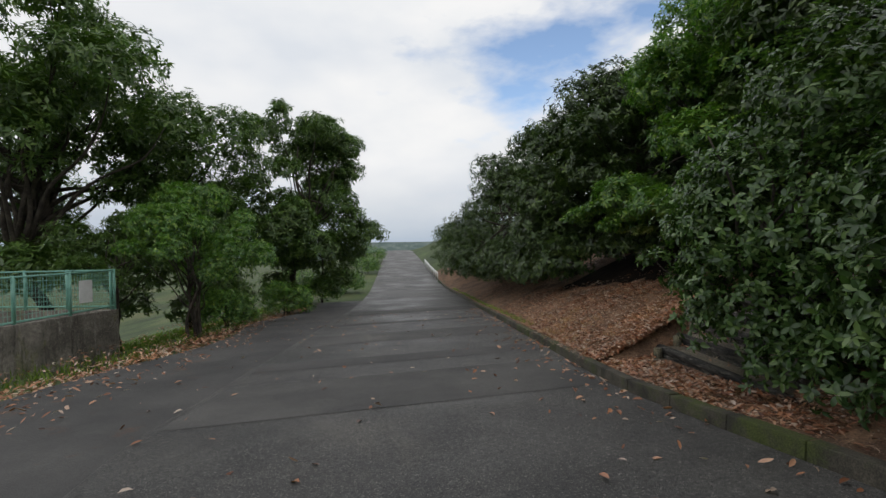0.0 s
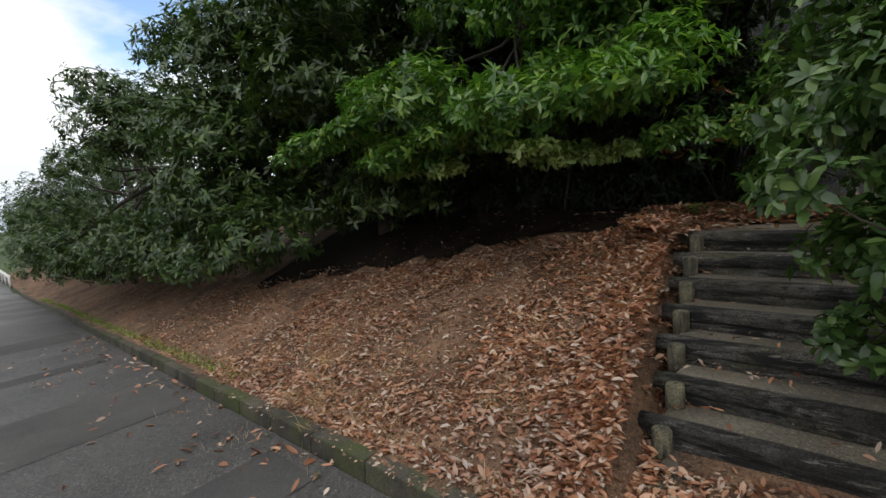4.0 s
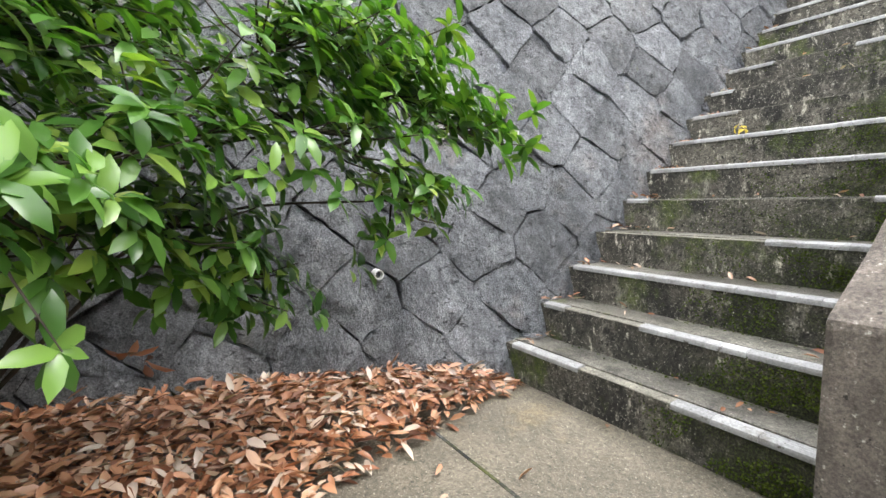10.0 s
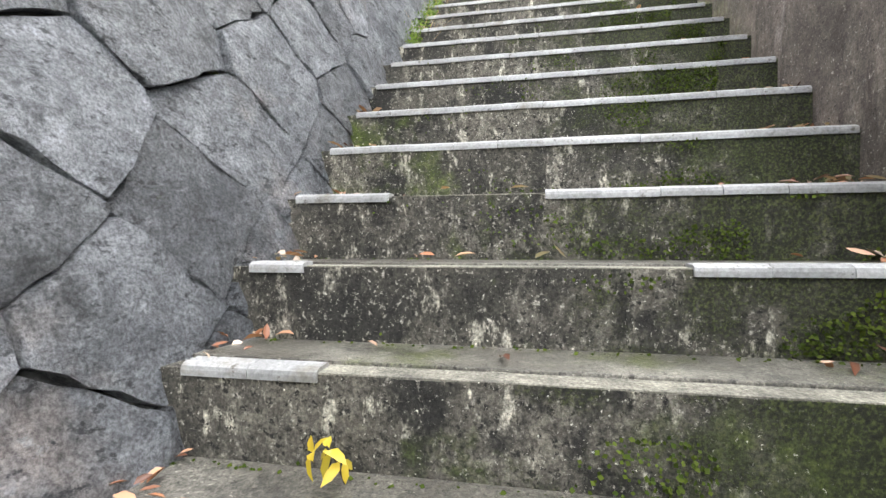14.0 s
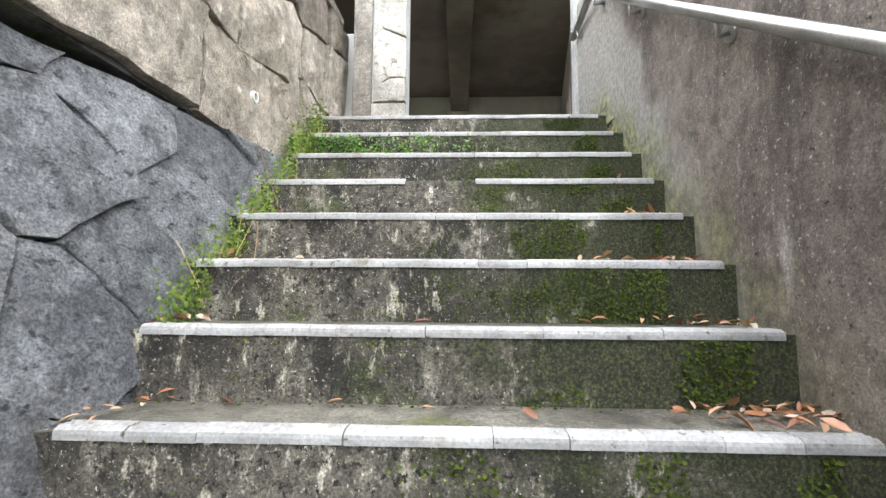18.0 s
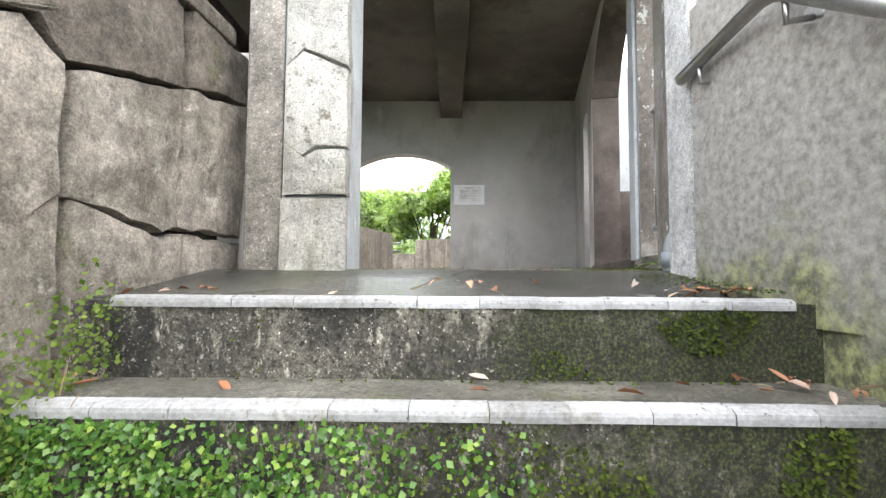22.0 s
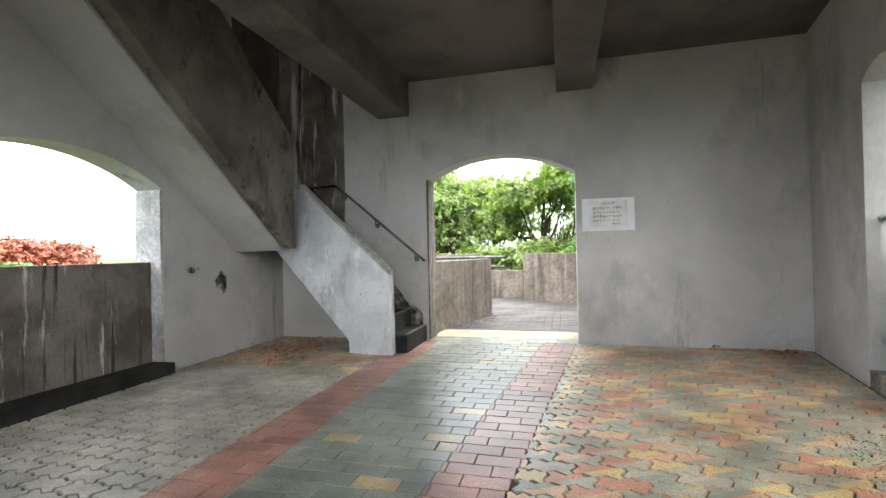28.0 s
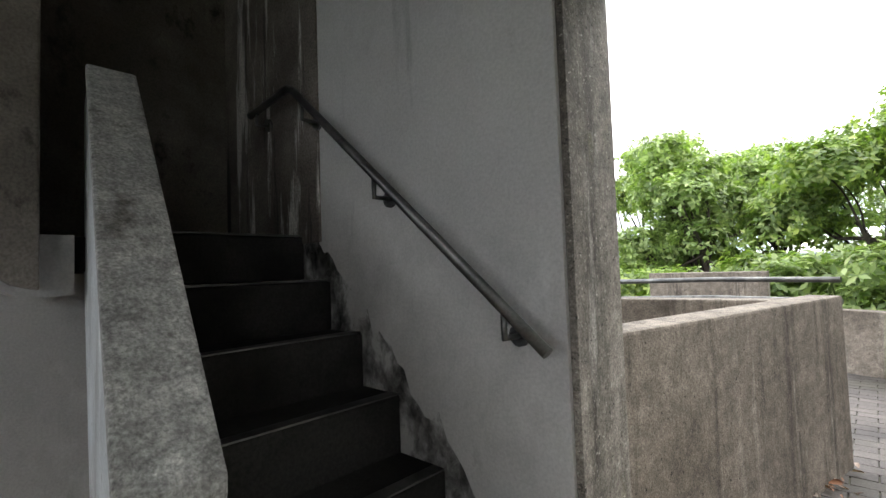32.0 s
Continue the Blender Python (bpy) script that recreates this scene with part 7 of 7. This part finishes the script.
under(pier, part("foot", box(7.44, 7.70, -2.93, -2.893, 4.75, 5.20, 0.012), M_CAST_PALE))


def pier_place(u, v, out):
    return (u, -2.925 + out, v)


PIER_JOINTS = [[(7.437, 5.205), (7.69, 5.205)], [(7.437, 5.392), (7.56, 5.388), (7.62, 5.352), (7.69, 5.415)], [(7.437, 5.71), (7.62, 5.785), (7.69, 5.72)], [(7.437, 6.12), (7.55, 6.07), (7.69, 6.13)], [(7.437, 6.45), (7.6, 6.52), (7.69, 6.47)], [(7.437, 6.86), (7.69, 6.81)], [(7.437, 7.2), (7.58, 7.27), (7.69, 7.2)], [(7.437, 7.9), (7.69, 7.9)]]
for a, b in zip(PIER_JOINTS, PIER_JOINTS[1:]):
    me = stone_mesh("cast_stone", a + b[::-1], pier_place, 0.006, 0.034, 0.004, srng, 9, 0.003, 0.02)
    me.materials.append(M_CAST_PALE)
    under(pier, part("cast_stone", me, None))


# ---- pavers ----
def paver_material(name, colours, rough=0.5, damp=True):
    m = surface(name, (0.5, 0.5, 0.5), (1.0, 1.0, 1.0), 2.0, 60, rough, 0.4, 0.004, wet=(0.7, 0.38, 0.62, 0.34) if damp else None, grain_mix=0.6)
    nt = m.node_tree
    b = nt.nodes["Principled BSDF"]
    src = b.inputs["Base Color"].links[0].from_socket
    info = nt.nodes.new("ShaderNodeObjectInfo")
    g = nt.nodes.new("ShaderNodeNewGeometry")
    add = nt.nodes.new("ShaderNodeMath")
    add.operation = "ADD"
    nt.links.new(info.outputs["Random"], add.inputs[0])
    nt.links.new(g.outputs["Random Per Island"], add.inputs[1])
    fr = nt.nodes.new("ShaderNodeMath")
    fr.operation = "FRACT"
    nt.links.new(add.outputs[0], fr.inputs[0])
    col = ramp(nt, fr.outputs[0], colours)
    for n in nt.nodes:
        if n.type == "VALTORGB" and n.outputs[0] == col:
            n.color_ramp.interpolation = "CONSTANT"
    dirt = step(nt, tex(nt, 1.1, 5, 0.6, shift=33.0), 0.48, 0.75)
    col = blend(nt, times(nt, dirt, 0.5), blend(nt, 1.0, col, src, "MULTIPLY"), (0.085, 0.085, 0.055))
    nt.links.new(col, b.inputs["Base Color"])
    return m


M_PAVE_MIX = paver_material("mixed_pavers", [(0, (0.42, 0.40, 0.30)), (0.24, (0.34, 0.36, 0.27)), (0.40, (0.68, 0.41, 0.235)), (0.56, (0.70, 0.52, 0.22)), (0.70, (0.62, 0.28, 0.18)), (0.84, (0.52, 0.45, 0.33))])
M_PAVE_RED = paver_material("red_pavers", [(0, (0.34, 0.165, 0.125)), (0.4, (0.38, 0.195, 0.15)), (0.75, (0.27, 0.13, 0.10))])
M_PAVE_DAMP = paver_material("damp_mossy_pavers", [(0, (0.21, 0.195, 0.14)), (0.3, (0.165, 0.17, 0.118)), (0.55, (0.32, 0.20, 0.118)), (0.68, (0.33, 0.245, 0.12)), (0.80, (0.28, 0.145, 0.10)), (0.9, (0.235, 0.207, 0.15))])
M_PAVE_GREEN = paver_material("green_grey_pavers", [(0, (0.22, 0.245, 0.20)), (0.45, (0.27, 0.285, 0.235)), (0.86, (0.46, 0.36, 0.19)), (0.93, (0.20, 0.225, 0.185))])
M_PAVE_GREY = paver_material("grey_pavers", [(0, (0.40, 0.38, 0.32)), (0.35, (0.45, 0.425, 0.36)), (0.7, (0.36, 0.345, 0.295))])
M_PAVE_DECK = paver_material("deck_pavers", [(0, (0.105, 0.09, 0.084)), (0.4, (0.13, 0.112, 0.103)), (0.75, (0.092, 0.08, 0.076))], 0.7, False)


def wave_outline(L, W):
    """The outline of an interlocking paver with kinked long sides and wavy ends."""
    a = 0.015
    top = [(-L / 2, W / 2), (-3 * L / 8, W / 2 + a), (-L / 8, W / 2 - a), (L / 8, W / 2 + a), (3 * L / 8, W / 2 - a), (L / 2, W / 2)]
    right = [(L / 2 + a, W / 4), (L / 2 - a, -W / 4)]
    bottom = [(x, y - W) for x, y in top[::-1]]
    left = [(x - L, y) for x, y in right[::-1]]
    return top + right + bottom + left


def slab_mesh(outline, gap, z):
    """A flat paver with a chamfered edge."""
    n = len(outline)
    v = []
    for inset, h in ((gap, -0.02), (gap, z - 0.003), (gap + 0.004, z)):
        for x, y in outline:
            r = math.hypot(x, y)
            k = (r - inset) / r
            v.append((x * k, y * k, h))
    t = []
    for lev in range(2):
        for i in range(n):
            a, b = lev * n + i, lev * n + (i + 1) % n
            t += [(a, b, b + n), (a, b + n, a + n)]
    v.append((0, 0, z))
    for i in range(n):
        t.append((2 * n + i, 2 * n + (i + 1) % n, 3 * n))
    v = np.array(v)
    t = np.array(t)
    area = sum(a[0] * b[1] - b[0] * a[1] for a, b in zip(outline, outline[1:] + outline[:1]))
    return v, (t if area > 0 else t[:, ::-1])


prng = random.Random(9)
pavers = holder("paving", (7.5, -5.0, HALL_Z), "coloured interlocking pavers with a red-edged path", "paving", kind="structure")


def lay(spots, shape, material, near, parent, z, name="paver"):
    """Lays pavers (x, y, width factor): the near ones as pieces, the rest joined."""
    v, t = shape
    me = fast_mesh(name, v, t, 10)
    me.materials.append(material)
    rest, wide = [], []
    for x, y, s in spots:
        if near(x, y):
            ob = new(name, me)
            ob.location = (x, y, z + prng.uniform(-0.0015, 0.0015))
            ob.scale = (s, 1, 1)
            under(parent, ob)
        else:
            rest.append((x, y, z + prng.uniform(-0.0015, 0.0015)))
            wide.append((s, 1, 1))
    if rest:
        rv = (v[None] * np.array(wide)[:, None] + np.array(rest)[:, None]).reshape(-1, 3)
        rt = (t[None] + (np.arange(len(rest)) * len(v))[:, None, None]).reshape(-1, 3)
        ob = part(name + "_field", fast_mesh(name, rv, rt, 10), material)
        tagged(ob, kind="stuff")
        under(parent, ob)


PATH_L, EDGE = 9.03, 0.36


def path_r(y):
    return 7.09 + 0.113 * (y + 9.24)


PL, PW = 0.225, 0.1125
wave, rect, edge_sq = [], [], []


def course(x0, x1, y, off, into):
    """One row of pavers from x0 to x1, the end ones cut."""
    x = x0 - off
    while x < x1 - 0.01:
        a, b = max(x, x0), min(x + PL, x1)
        if b - a > 0.02:
            into.append(((a + b) / 2, y, (b - a) / PL))
        x += PL


row = 0
yy = FAR_Y + PW / 2 + 0.01
while yy < -3.1:
    off = PL / 2 * (row % 2)
    PATH_R = path_r(yy)
    hall_x = EAST_X - 0.02 if yy < -3.2 else 7.46
    course(west_x(yy) + 0.03, PATH_R, yy, off, wave)
    course(PATH_R, min(PATH_R + EDGE, hall_x), yy, off, edge_sq)
    if yy < -3.2:
        course(PATH_R + EDGE, PATH_L - EDGE, yy, off, rect)
        course(PATH_L - EDGE, PATH_L, yy, off, edge_sq)
        course(PATH_L, hall_x, yy, off, wave)
    yy += PW
    row += 1


for j in range(3):
    course(7.065, 8.785, FAR_Y - PW * (j + 0.5) + 0.01, PL / 2 * ((j + 1) % 2), rect)


def near_spot(x, y):
    return -5.4 < y < -3.9 and 6.4 < x < 8.6


flat = [(-PL / 2, -PW / 2), (0, -PW / 2), (PL / 2, -PW / 2), (PL / 2, PW / 2), (0, PW / 2), (-PL / 2, PW / 2)]
lay([p for p in wave if p[0] > PATH_L and p[1] > -7.8], slab_mesh(wave_outline(PL, PW), 0.009, 0.0), M_PAVE_GREY, near_spot, pavers, HALL_Z)
lay([p for p in wave if p[0] < 8 and p[1] > -5.9 + 0.5 * (p[0] - 6)], slab_mesh(wave_outline(PL, PW), 0.006, 0.0), M_PAVE_DAMP, near_spot, pavers, HALL_Z)
lay([p for p in wave if (p[0] < PATH_L or p[1] <= -7.8) and not (p[0] < 8 and p[1] > -5.9 + 0.5 * (p[0] - 6))], slab_mesh(wave_outline(PL, PW), 0.006, 0.0), M_PAVE_MIX, near_spot, pavers, HALL_Z)
lay(rect, slab_mesh(flat, 0.0022, 0.0), M_PAVE_GREEN, near_spot, pavers, HALL_Z)
lay(edge_sq, slab_mesh(flat, 0.0025, 0.0), M_PAVE_RED, near_spot, pavers, HALL_Z)
deck_spots = []
for j in range(42):
    for i in range(20):
        deck_spots.append((6.6 + i * PL + PL / 2 * (j % 2), FAR_Y - 0.69 - j * PW, 1.0))
deck_pave = holder("deck_paving", (7.9, -11.0, 4.92), "brown rectangular deck pavers, damp and worn", "paving", kind="structure")
lay(deck_spots, slab_mesh(flat, 0.003, 0.0), M_PAVE_DECK, lambda x, y: y > -10.2 and 7.3 < x < 8.8, deck_pave, 4.925)
